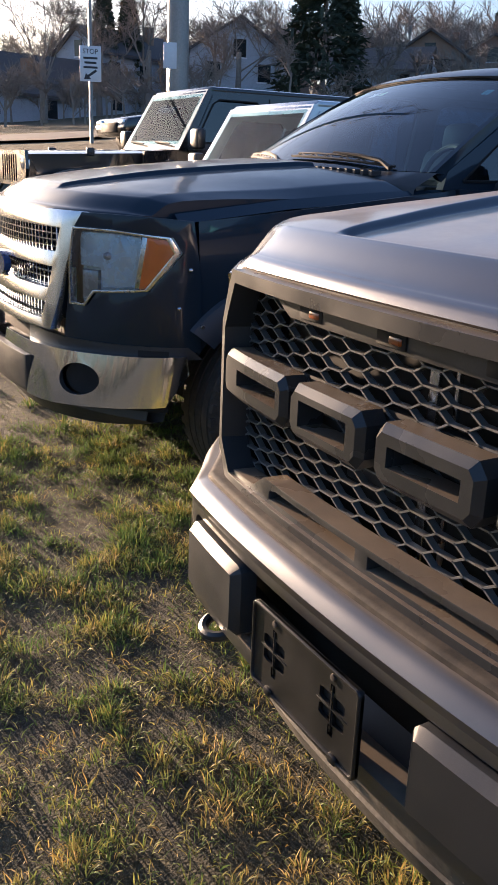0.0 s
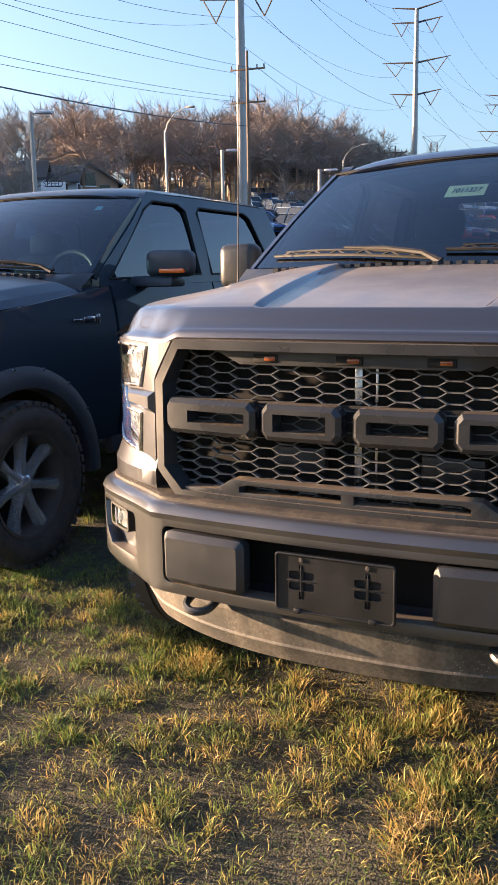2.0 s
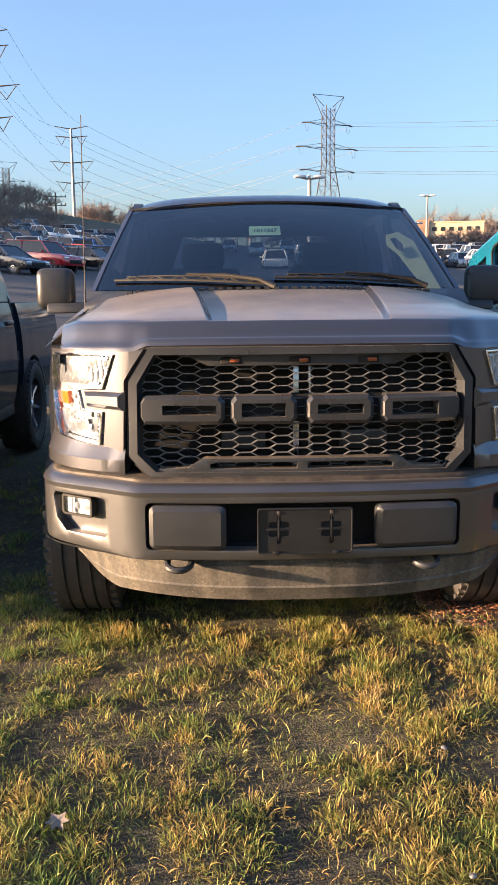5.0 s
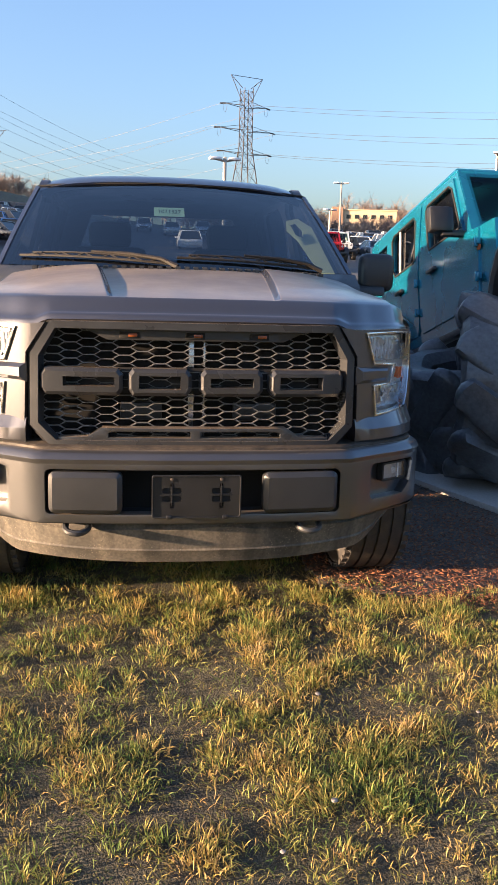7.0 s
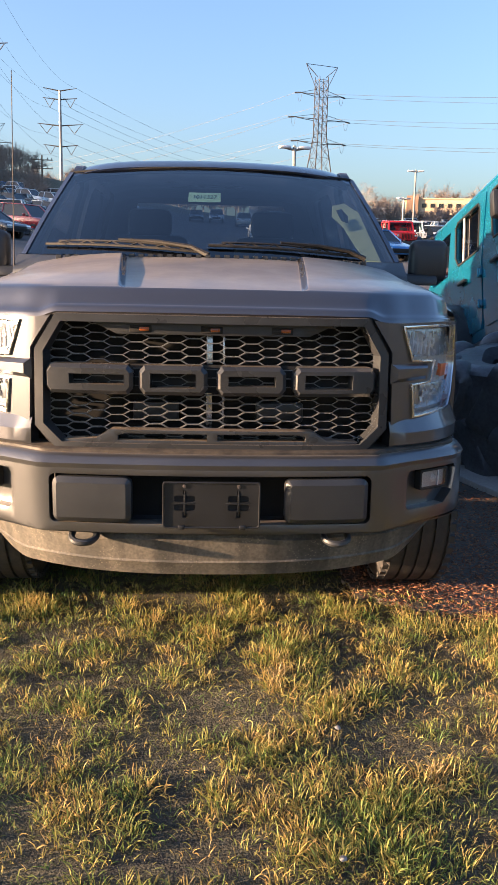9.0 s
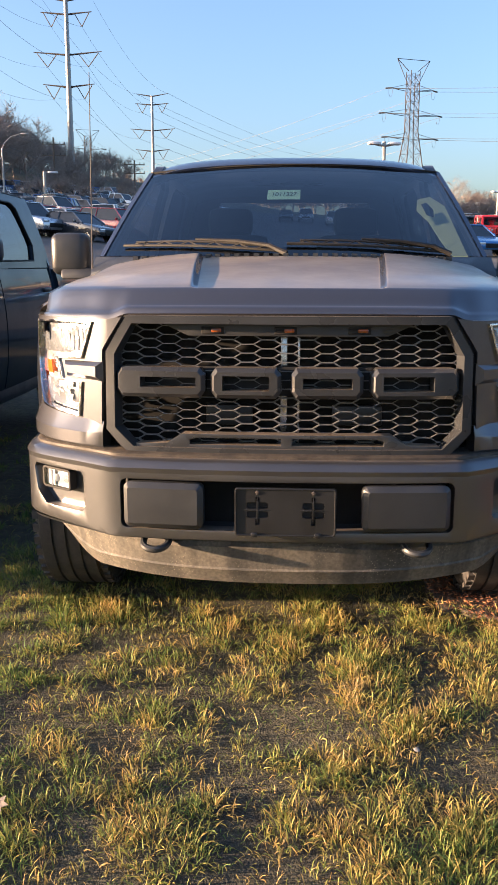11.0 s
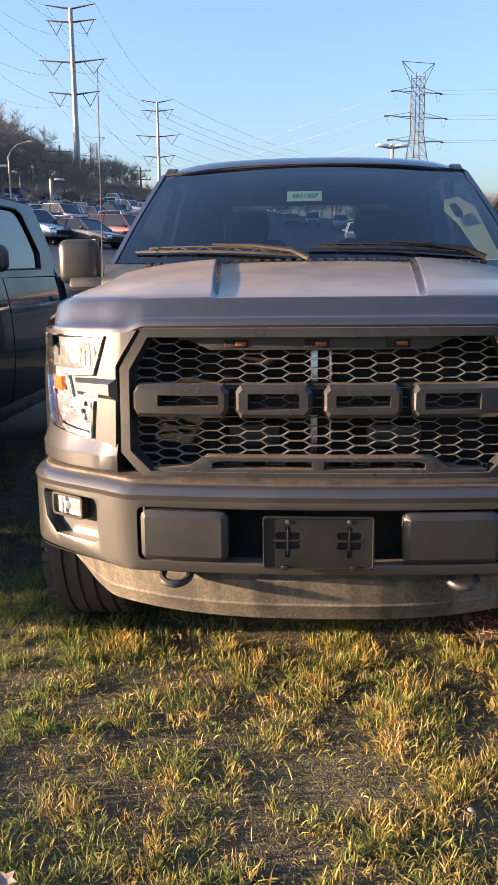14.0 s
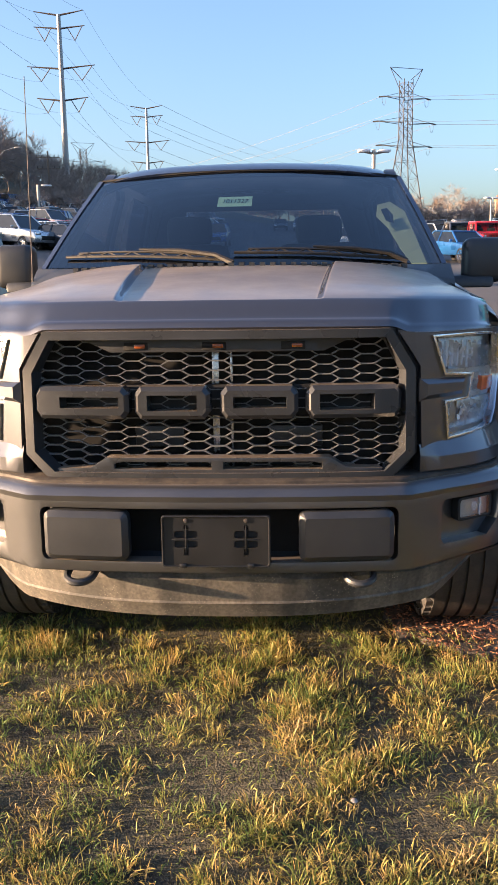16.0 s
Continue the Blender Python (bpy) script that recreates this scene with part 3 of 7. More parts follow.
def pickup_cab(t, paint, glass_front, glass_side, seats=SEAT, mirror_mat=PLASTIC, amber_mirror=False, mirror=(0.20, 0.215, 1.42), roof_paint=None):
    """Cab, flanks, load bed, glass and mirrors of a crew-cab pickup; the front axle lies at y = 0.93."""
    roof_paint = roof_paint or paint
    # roof: a closed shell, crowned, with the header bowed forward
    rows = []
    for y in np.concatenate([[0, 0.006, 0.02, 0.045, 0.09], np.linspace(0.16, 1, 9)]):
        top, under = [], []
        for u in np.linspace(-1, 1, 21):
            x = u * 0.765
            yy = (2.06 + 0.10 * u * u) * (1 - y) + 4.16 * y
            crown = 0.078 * (1 - math.exp(-y * 2.1 / 0.17)) * min(1.0, (1 - y) * 9) ** 0.5
            z = 1.888 + crown - 0.022 * u * u - 0.040 * abs(u) ** 7
            top.append((x, yy, z))
            under.append((x * 0.97, yy + (0.03 if y == 0 else 0), z - 0.035))
        rows.append(top + under[::-1])
    m = Mesh().grid(rows, wrap=True)
    for r0 in (0, 13):
        m.f.append(tuple(r0 * 42 + j for j in (range(42) if r0 else reversed(range(42)))))
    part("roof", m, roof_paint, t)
    # the flank's window frame, with front and rear door glass cut through
    front = [(1.62, 1.370), (2.70, 1.39), (2.70, 1.80), (2.62, 1.842), (2.31, 1.842), (2.18, 1.785)]
    rear = [(2.86, 1.39), (3.78, 1.40), (3.84, 1.52), (3.70, 1.80), (3.62, 1.835), (2.92, 1.835), (2.86, 1.80)]
    edge = [(1.50, 1.33), (4.18, 1.345), (4.20, 1.45), (4.08, 1.90), (2.28, 1.90), (2.02, 1.715), (1.535, 1.41)]
    for side in (1, -1):
        def on(y, z, d, side=side):
            return (side * (float(GLASS_X(z)) - d), y, z)
        cuts = np.linspace(1.4, 1.88, 7)
        part("window_frame", sheet([edge, front, rear], on, 0.045, (), cuts), paint, t, smooth=50)
        for loop in (front, rear):
            part("side_window", sheet([loop], lambda y, z, d, side=side: (side * (float(GLASS_X(z)) - 0.016 - d), y, z), 0.0, (), cuts), glass_side, t)
            c = [(a, b) for a, b in loop]
            ring = [on(a, b, -0.002) for a, b in c]
            part("window_seal", Mesh().tube(ring + [ring[0]], 0.007, 5), BLACK, t)
        # doors with their gaps and handles
        for y0, y1 in ((1.57, 2.765), (2.785, 3.98)):
            d = side_panel(y0, y1, lambda y: 0.50, lambda y: 1.335, out=0.004, n=12)
            d = d if side > 0 else d.flipped()
            door = part("door", d, paint, t)
            h = Mesh().box((side * 0.992, y1 - 0.16, 1.17), (0.03, 0.20, 0.035))
            part("door_handle", h, PLASTIC, door, bevel=0.012)
        b = side_panel(4.22, 5.86, lambda y: max(0.5, 0.40 + math.sqrt(max(0, 0.46**2 - (y - 4.62)**2))), lambda y: 1.33, n=60)
        part("bed_side", b if side > 0 else b.flipped(), paint, t)
        s = Mesh().prism([(1.5, 0.40), (4.0, 0.40), (4.0, 0.505), (1.5, 0.505)], "x", side * 0.90, side * 0.955)
        part("rocker_panel", s, FLARE, t, bevel=0.015)
    # rear wall and its window, cab floor, firewall, bed
    wall = both([(0.72, 1.90), (0.92, 1.36), (0.93, 0.55)])
    hole = both([(0.56, 1.83), (0.70, 1.45)])
    part("cab_back", sheet([wall, hole], lambda x, z, d: (x, 4.14 + d - 0.12 * (z - 1.4), z), 0.05), paint, t, smooth=None)
    part("rear_window", sheet([hole], lambda x, z, d: (x, 4.155 - 0.12 * (z - 1.4), z), 0.0), REAR_GLASS, t, shadow=False)
    part("cab_floor", Mesh().box((0, 2.8, 0.52), (1.8, 2.7, 0.06)), BLACK, t)
    part("bed_floor", Mesh().box((0, 5.0, 0.80), (1.76, 1.6, 0.05)), BLACK, t)
    part("tailgate", Mesh().box((0, 5.86, 1.06), (1.7, 0.07, 0.54)), paint, t, bevel=0.02)
    part("chassis", Mesh().box((0.42, 3.2, 0.48), (0.1, 5.2, 0.15)).box((-0.42, 3.2, 0.48), (0.1, 5.2, 0.15)), BLACK, t)
    # windshield, pillars, cowl, dashboard
    P = [[tuple(windshield_point(x, v)) for x in np.linspace(-0.895, 0.895, 29)] for v in np.linspace(0, 1, 13)]
    part("windshield", Mesh().grid(P), glass_front, t)
    seal = [tuple(windshield_point(x, 1.0, 0.004)) for x in np.linspace(-0.895, 0.895, 15)]
    part("windshield_seal", Mesh().tube(seal, 0.006, 6), BLACK, t)
    for side in (1, -1):
        rows = []
        for v in np.linspace(-0.02, 0.99, 9):
            q = windshield_point(side * 0.895, v)
            w = Vector((side * 0.012, 0.035, -0.012))
            rows.append([tuple(q + Vector((-side * 0.012, -0.004, 0.008))), tuple(q + Vector((side * 0.010, 0.01, 0.010))), tuple(q + w * 0.7), tuple(q + w + Vector((0, 0.015, -0.02))), tuple(q + Vector((-side * 0.010, 0.03, -0.02)))])
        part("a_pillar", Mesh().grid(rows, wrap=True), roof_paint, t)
    cowl = []
    for x in np.linspace(-0.925, 0.925, 30):
        k = x / 0.86
        y = 1.22 + 0.22 * k * k
        cowl.append([(x, y - 0.15, 1.28), (x, y - 0.14, 1.385 - 0.05 * k * k), (x, y - 0.13, 1.397 - 0.05 * k * k), (x, y - 0.02, 1.402), (x, y + 0.03, 1.395)])
    cw = part("cowl", Mesh().grid(cowl), PLASTIC, t)
    for x in np.linspace(-0.7, 0.7, 34):
        k = x / 0.86
        part("cowl_rib", Mesh().box((x, 1.135 + 0.22 * k * k, 1.404 - 0.02 * k * k), (0.022, 0.055, 0.022)), PLASTIC, cw, smooth=None)
    part("dashboard", Mesh().prism([(1.42, 1.20), (1.50, 1.345), (1.80, 1.335), (1.92, 1.22), (1.90, 0.9), (1.42, 0.9)], "x", -0.80, 0.80), DASH, t, bevel=0.02)
    part("firewall", Mesh().box((0, 1.38, 0.95), (1.7, 0.05, 0.8)), BLACK, t)
    # door mirrors on short arms
    for side in (1, -1):
        mw, mh, mz = mirror
        h = Mesh().box((side * 1.155, 1.88, mz), (mw, 0.12, mh))
        mir = part("door_mirror", h, mirror_mat, t, "boxy rounded door mirror", bevel=0.042, segments=3)
        part("mirror_glass", Mesh().box((side * 1.155, 1.943, mz), (mw - 0.04, 0.004, mh - 0.045)), CHROME, mir, bevel=0.001)
        part("mirror_arm", Mesh().prism([(1.80, mz - 0.13), (1.98, mz - 0.13), (1.96, mz - 0.07), (1.82, mz - 0.07)], "x", side * 0.90, side * 1.20), mirror_mat, mir, bevel=0.02)
        if amber_mirror:
            part("turn_signal", Mesh().box((side * 1.195, 1.816, mz - 0.042), (0.16, 0.02, 0.026)), AMBER, mir, "amber turn signal strip", bevel=0.005)
    for x in (-0.38, 0.38):
        seat(t, x, 2.55, seats)
    return t


def wipers(t, mat):
    for x0, x1 in ((-0.80, -0.02), (-0.02, 0.72)):
        def at(k, v, lift):
            return tuple(windshield_point(x0 + (x1 - x0) * k, 0.078 - 0.062 * k + 0.015 * math.sin(math.pi * k) + v, lift))
        ks = np.linspace(0, 1, 13)
        w = part("wiper", Mesh().tube([at(k, 0.0, 0.012) for k in ks], 0.0065, 6), mat, t, "dusty wiper blade")
        part("blade_frame", Mesh().tube([at(k, 0.008 + 0.012 * math.sin(math.pi * k), 0.022) for k in ks[1:-1]], 0.0048, 5), mat, w)
        for k in (0.12, 0.27, 0.42, 0.58, 0.73, 0.88):
            part("yoke", Mesh().tube([at(k - 0.05, 0.002, 0.014), at(k, 0.008 + 0.012 * math.sin(math.pi * k), 0.022), at(k + 0.05, 0.002, 0.014)], 0.004, 5), mat, w)
        part("wiper_arm", Mesh().tube([at(0.46, 0.026, 0.030), at(0.7, 0.020, 0.034), at(0.9, 0.002, 0.034), at(1.0, -0.035, 0.022)], [0.005, 0.008, 0.010, 0.013], 6), mat, w)


def hood_mesh(front_plan, lip, recess, half=0.905, back=1.10, dip=0.0):
    """The bonnet: a crowned skin from the lip above the grille to the cowl."""
    rise = spline([0, 0.006, 0.016, 0.032, 0.085, 0.105, 0.125, 0.28, 0.55, 0.85, 1.2], [lip, lip + 0.013, lip + 0.020, lip + 0.026, lip + 0.066, lip + 0.079, lip + 0.085, lip + 0.114, lip + 0.154, lip + 0.188, lip + 0.218])
    vs = np.concatenate([np.linspace(0, 0.04, 10), np.linspace(0.046, 0.14, 16), np.linspace(0.15, 1, 60)])
    P = []
    def across(v):
        """Places across the hood, crowded where the step of the sunken middle runs."""
        c = (0.285 + 0.075 * 1.1 * v) / 0.9
        half_us = np.concatenate([np.linspace(0, c - 0.012, 30), np.linspace(c - 0.008, c + 0.052, 16), np.linspace(c + 0.056, 1, 50)])
        return np.concatenate([-half_us[:0:-1], half_us])
    for v in vs:
        row = []
        for u in across(v):
            xf = u * 0.875
            yf = front_plan(abs(xf))
            yb = back + 0.20 * u * u
            x = xf * (1 - v) + u * half * v
            y = yf + (yb - yf) * v
            d = (yb - yf) * v * 1.15 * 1.10 / back
            a = abs(x) / 0.9
            z = float(rise(d)) - (0.012 + 0.065 * float(smooth01(d / 0.8))) * a ** 2.6 - 0.02 * max(0, a - 0.90) / 0.1 * float(smooth01(d / 0.05))
            z -= dip * float(smooth01((abs(x) - 0.525) / 0.07)) * (1 - float(smooth01(d / 0.14)))
            if recess:
                edge = 0.285 + 0.075 * d
                z -= recess * float(smooth01((edge + 0.035 - abs(x)) / 0.028)) * (0.75 * float(smooth01((d - 0.105) / 0.035)) + 0.25 * float(smooth01((d - 0.10) / 0.5)))
            row.append((x, y, z))
        P.append(row)
    lip_row = [(x, y + 0.012, z - 0.012) for x, y, z in P[0]]
    back_row = [(x, y + 0.01, z - 0.03) for x, y, z in P[-1]]
    P = [lip_row] + P + [back_row]
    P = [[(row[0][0], row[0][1], row[0][2] - 0.07)] + row + [(row[-1][0], row[-1][1], row[-1][2] - 0.07)] for row in P]
    return Mesh().grid(P)


# ---- the grey pickup ----
def hexes(inside, flat, slant, H, y, depth, thick):
    """A honeycomb of thin walls over the region inside(x, z): flat edges above and below, slanting ones at the sides."""
    m = Mesh()
    for i in range(-12, 13):
        for j in range(-2, 24):
            cx = i * (flat + slant)
            cz = 0.71 + j * H + (H / 2 if i % 2 else 0)
            a, b = flat / 2, flat / 2 + slant
            c = [(cx + b, cz), (cx + a, cz + H / 2), (cx - a, cz + H / 2), (cx - b, cz)]
            for k in (0, 1, 2):
                (x0, z0), (x1, z1) = c[k], c[k + 1]
                mx, mz = (x0 + x1) / 2, (z0 + z1) / 2
                if not inside(mx, mz):
                    continue
                dx, dz = x1 - x0, z1 - z0
                ln = math.hypot(dx, dz)
                nx, nz = -dz / ln * thick / 2, dx / ln * thick / 2
                yy = y + 0.10 * mx * mx
                ring = [(x0 + nx, z0 + nz), (x1 + nx, z1 + nz), (x1 - nx, z1 - nz), (x0 - nx, z0 - nz)]
                m.prism(ring, "y", yy, yy + depth)
    return m


def inside_poly(poly):
    def f(x, z):
        hit = False
        for (x0, z0), (x1, z1) in zip(poly, poly[1:] + poly[:1]):
            if (z0 > z) != (z1 > z) and x < (x1 - x0) * (z - z0) / (z1 - z0) + x0:
                hit = not hit
        return hit
    return f


NOSE = Plan([(0, 0.10), (0.35, 0.112), (0.58, 0.145), (0.70, 0.215), (0.80, 0.285), (0.88, 0.38), (0.93, 0.50), (0.955, 0.66)])
BUMP = Plan([(0, 0.020), (0.30, 0.030), (0.56, 0.056), (0.605, 0.074), (0.70, 0.142), (0.83, 0.228), (0.92, 0.31), (0.962, 0.42), (0.975, 0.62)])


def dam_material():
    """Soft black plastic under dried mud: broad runs that hang down, and pale specks thrown up from the ground."""
    m = bpy.data.materials.new("muddy_air_dam")
    m.use_nodes = True
    n, l = m.node_tree.nodes, m.node_tree.links
    p, co = n["Principled BSDF"], n.new("ShaderNodeTexCoord")
    mp = n.new("ShaderNodeMapping")
    mp.inputs["Scale"].default_value = (1, 1, 0.12)
    l.new(co.outputs["Object"], mp.inputs[0])
    runs, grain, spots, some = n.new("ShaderNodeTexNoise"), n.new("ShaderNodeTexNoise"), n.new("ShaderNodeTexVoronoi"), n.new("ShaderNodeTexNoise")
    for q, sc, de, src in ((runs, 13, 6, mp.outputs[0]), (grain, 90, 5, co.outputs["Object"]), (some, 6, 3, co.outputs["Object"])):
        q.inputs["Scale"].default_value, q.inputs["Detail"].default_value = sc, de
        l.new(src, q.inputs["Vector"])
    spots.inputs["Scale"].default_value = 115
    l.new(co.outputs["Object"], spots.inputs["Vector"])
    film = n.new("ShaderNodeMapRange")
    film.inputs[1].default_value, film.inputs[2].default_value, film.inputs[3].default_value, film.inputs[4].default_value = 0.38, 0.66, 0.12, 0.75
    l.new(runs.outputs["Fac"], film.inputs[0])
    base = n.new("ShaderNodeMix")
    base.data_type = 'RGBA'
    base.inputs["A"].default_value, base.inputs["B"].default_value = (0.042, 0.041, 0.038, 1), (0.165, 0.145, 0.115, 1)
    l.new(film.outputs[0], base.inputs["Factor"])
    rough = n.new("ShaderNodeMapRange")
    rough.inputs[1].default_value, rough.inputs[2].default_value, rough.inputs[3].default_value, rough.inputs[4].default_value = 0.3, 0.7, 0.7, 1.3
    l.new(grain.outputs["Fac"], rough.inputs[0])
    sc2 = n.new("ShaderNodeVectorMath")
    sc2.operation = 'SCALE'
    l.new(base.outputs["Result"], sc2.inputs[0])
    l.new(rough.outputs[0], sc2.inputs["Scale"])
    dot, gate, both_on = n.new("ShaderNodeMapRange"), n.new("ShaderNodeMapRange"), n.new("ShaderNodeMath")
    dot.inputs[1].default_value, dot.inputs[2].default_value, dot.inputs[3].default_value, dot.inputs[4].default_value = 0.12, 0.26, 1.0, 0.0
    gate.inputs[1].default_value, gate.inputs[2].default_value = 0.47, 0.60
    both_on.operation = 'MULTIPLY'
    l.new(spots.outputs["Distance"], dot.inputs[0])
    l.new(some.outputs["Fac"], gate.inputs[0])
    l.new(dot.outputs[0], both_on.inputs[0])
    l.new(gate.outputs[0], both_on.inputs[1])
    speck = n.new("ShaderNodeMix")
    speck.data_type = 'RGBA'
    speck.inputs["B"].default_value = (0.32, 0.28, 0.22, 1)
    l.new(both_on.outputs[0], speck.inputs["Factor"])
    l.new(sc2.outputs[0], speck.inputs["A"])
    l.new(speck.outputs["Result"], p.inputs["Base Color"])
    p.inputs["Roughness"].default_value = 0.7
    return m


def wheel_well(side):
    return Mesh().grid([[(side * x, 0.93 - 0.49 * math.cos(a), 0.43 + 0.49 * math.sin(a)) for x in (0.55, 0.94)] for a in np.linspace(radians(8), radians(172), 25)])


def grey_pickup():
    at = Matrix.Identity(4)
    t = thing("pickup_truck", "dusty grey metallic pickup truck with black honeycomb grille, parked on grass", "pickup truck", at)
    pickup_cab(t, PAINT_GREY, WINDSHIELD, SIDE_GLASS, roof_paint=PAINT_DARK_SKY)
    wipers(t, WIPER)
    def lip_line(x):
        return float(np.interp(x, NOSE.p[:, 0], NOSE.p[:, 1])) + 0.012
    part("hood", hood_mesh(lip_line, 1.210, 0.020, back=1.13, dip=0.020), PAINT_GREY, t, "dusty grey hood with a sunken middle")
    # fenders
    for side in (1, -1):
        f = side_panel(0.52, 1.55, lambda y: max(0.50, 0.42 + math.sqrt(max(0, 0.475**2 - (y - 0.93)**2))), lambda y: 1.195 + 0.135 * (y - 0.52) / 1.03, taper=lambda y: 0.05 * max(0, 1 - (y - 0.52) / 0.45) ** 2, n=70)
        part("front_fender", f if side > 0 else f.flipped(), PAINT_GREY, t)
        rows = [[(side * 0.90, y0, z0), (side * (float(SIDE_X(1.2)) - 0.03), y0, z0 - 0.035)] for y0, z0 in ((0.45, 1.22), (0.9, 1.285), (1.3, 1.32), (1.56, 1.335))]
        part("fender_top", Mesh().grid(rows), PAINT_GREY, t)
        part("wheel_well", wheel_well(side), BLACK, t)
        wheel(t, side * 0.865, 0.93, spokes=6)
        wheel(t, side * 0.865, 4.62, spokes=6)
    part("engine_block", Mesh().box((0, 0.75, 0.80), (1.0, 0.7, 0.66)), BLACK, t)
    # grille: frame, top bar, lettered band as plain blocks, slotted foot, honeycomb
    outer = both([(0.524, 1.203), (0.600, 1.083), (0.604, 0.822), (0.524, 0.742)])
    inner = both([(0.508, 1.177), (0.570, 1.076), (0.574, 0.831), (0.510, 0.770)])
    fr = part("grille_frame", slab([outer, inner], 0.06, NOSE, -0.018, bevel=0.009, seg=1), PLASTIC_GREY, t, "charcoal eight-sided grille surround", smooth=12)
    seam = both([(0.531, 1.213), (0.611, 1.086), (0.615, 0.817), (0.532, 0.730)])
    part("grille_gap", slab([seam, outer], 0.09, NOSE, 0.016), BLACK, fr)
    bar = both([(0.508, 1.180), (0.405, 1.174), (0.325, 1.137)])
    top = part("grille_top_bar", slab([bar], 0.03, NOSE, 0.022, bevel=0.004), PLASTIC, t)
    for x in (-0.238, 0.0, 0.238):
        part("marker_recess", Mesh().box((x - 0.006, 0.1245 + 0.1 * x * x, 1.155), (0.074, 0.012, 0.024)), BLACK, top, bevel=0.003)
        part("marker_light", Mesh().box((x + 0.006, 0.1235 + 0.1 * x * x, 1.155), (0.034, 0.014, 0.014)), AMBER_DARK, top, "small amber marker light", bevel=0.004)
    foot = [(0.505, 0.778), (0.395, 0.784), (0.345, 0.816), (-0.345, 0.816), (-0.395, 0.784), (-0.505, 0.778), (-0.485, 0.752), (0.485, 0.752)]
    cut_l = [(-0.32, 0.796), (-0.295, 0.803), (-0.018, 0.803), (-0.018, 0.780), (-0.32, 0.780)]
    cut_r = [(-x, z) for x, z in reversed(cut_l)]
    part("grille_foot", slab([foot, cut_l, cut_r], 0.05, NOSE, -0.008, bevel=0.004), PLASTIC_GREY, t)
    # four plain raised blocks on the band, each with its own cut
    band_y = -0.017
    def block(x0, x1, cut_l, cut_r, cuts):
        edge = [(x0 + 0.018, 1.036), (x1 - 0.018, 1.036), (x1, 1.014), (x1, 0.958), (x1 - 0.018, 0.936), (x0 + 0.018, 0.936), (x0, 0.958), (x0, 1.014)]
        return edge, [[(x0 + cut_l, zb), (x1 - cut_r, zb), (x1 - cut_r, za), (x0 + cut_l, za)] for za, zb in cuts]
    one, two = ((0.962, 1.010),), ((0.970, 1.004),)
    blocks = [block(-0.568, -0.268, 0.085, 0.030, two), block(-0.250, -0.018, 0.040, 0.040, one), block(0.012, 0.248, 0.040, 0.036, two), block(0.272, 0.562, 0.040, 0.085, one)]
    for edge, cuts in blocks:
        part("grille_block", chamfered(edge, cuts, 0.055, NOSE, band_y, 0.013), PLASTIC_GREY, t, "chamfered charcoal block with a slot", smooth=12)
    part("grille_band", slab([both([(0.545, 1.034), (0.548, 0.938)])], 0.02, NOSE, 0.050), BLACK, t)
    mesh_area = inside_poly(both([(0.508, 1.180), (0.572, 1.078), (0.574, 0.830), (0.512, 0.770)]))
    part("grille_mesh", hexes(mesh_area, 0.040, 0.0255, 0.0295, 0.146, 0.014, 0.0033), MESH_GREY, t, "charcoal honeycomb mesh", smooth=None)
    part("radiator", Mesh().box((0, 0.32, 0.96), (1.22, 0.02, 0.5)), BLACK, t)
    part("hood_latch_brace", Mesh().box((-0.012, 0.225, 0.97), (0.022, 0.01, 0.42)).box((0.038, 0.23, 0.97), (0.008, 0.01, 0.42)), ALLOY, t, "bare metal latch brace", bevel=0.002)
    for x, w in ((-0.20, 0.16), (0.24, 0.17)):
        part("radiator_shroud", Mesh().box((x, 0.27, 0.855), (w, 0.03, 0.07)), PLASTIC, t, bevel=0.006)
    # headlamps and the panels round them
    lamp_edge = [(0.655, 1.177), (0.80, 1.179), (0.915, 1.171), (0.925, 1.03), (0.912, 0.920), (0.890, 0.868), (0.715, 0.850), (0.703, 0.972), (0.782, 0.978), (0.796, 1.046), (0.700, 1.052)]
    def shrink(loop, k):
        n, out = len(loop), []
        for i in range(n):
            a, b, c = Vector(loop[i - 1]), Vector(loop[i]), Vector(loop[(i + 1) % n])
            n1, n2 = Vector(((b - a).y, -(b - a).x)).normalized(), Vector(((c - b).y, -(c - b).x)).normalized()
            q = b + (n1 + n2) * k / max(0.35, 1 + n1.dot(n2))
            out.append((q.x, q.y))
        return out
    lens_in = shrink(lamp_edge, 0.007)
    surround = [(0.545, 1.196), (0.60, 1.188), (0.66, 1.186), (0.80, 1.188), (0.93, 1.184), (0.945, 0.95), (0.95, 0.770), (0.65, 0.748), (0.634, 0.745), (0.628, 0.817), (0.618, 1.086)]
    for side in (1, -1):
        mir = side < 0
        part("lamp_surround", slab([surround, lamp_edge], 0.05, NOSE, 0.0, mirror_x=mir, bevel=0.006), PAINT_GREY, t, smooth=18)
        rows = []
        for x in np.linspace(0.622, 0.950, 30):
            k = min(1.0, (x - 0.622) / 0.07)
            top_z = 0.842 + 0.022 * max(0, (x - 0.72) / 0.2)
            rows.append([(side * px, py, z) for (px, py), z in ((NOSE.at(NOSE.of_x(x), d), z) for d, z in ((0.030, top_z + 0.012 * k), (0.004 - 0.004 * k, top_z + 0.004 * k), (-0.018 * k - 0.004, 0.808), (-0.022 * k - 0.004, 0.802), (-0.022 * k - 0.004, 0.760), (-0.016 * k, 0.750), (0.04, 0.748)))])
        lower = Mesh().grid(rows, flip=side < 0)
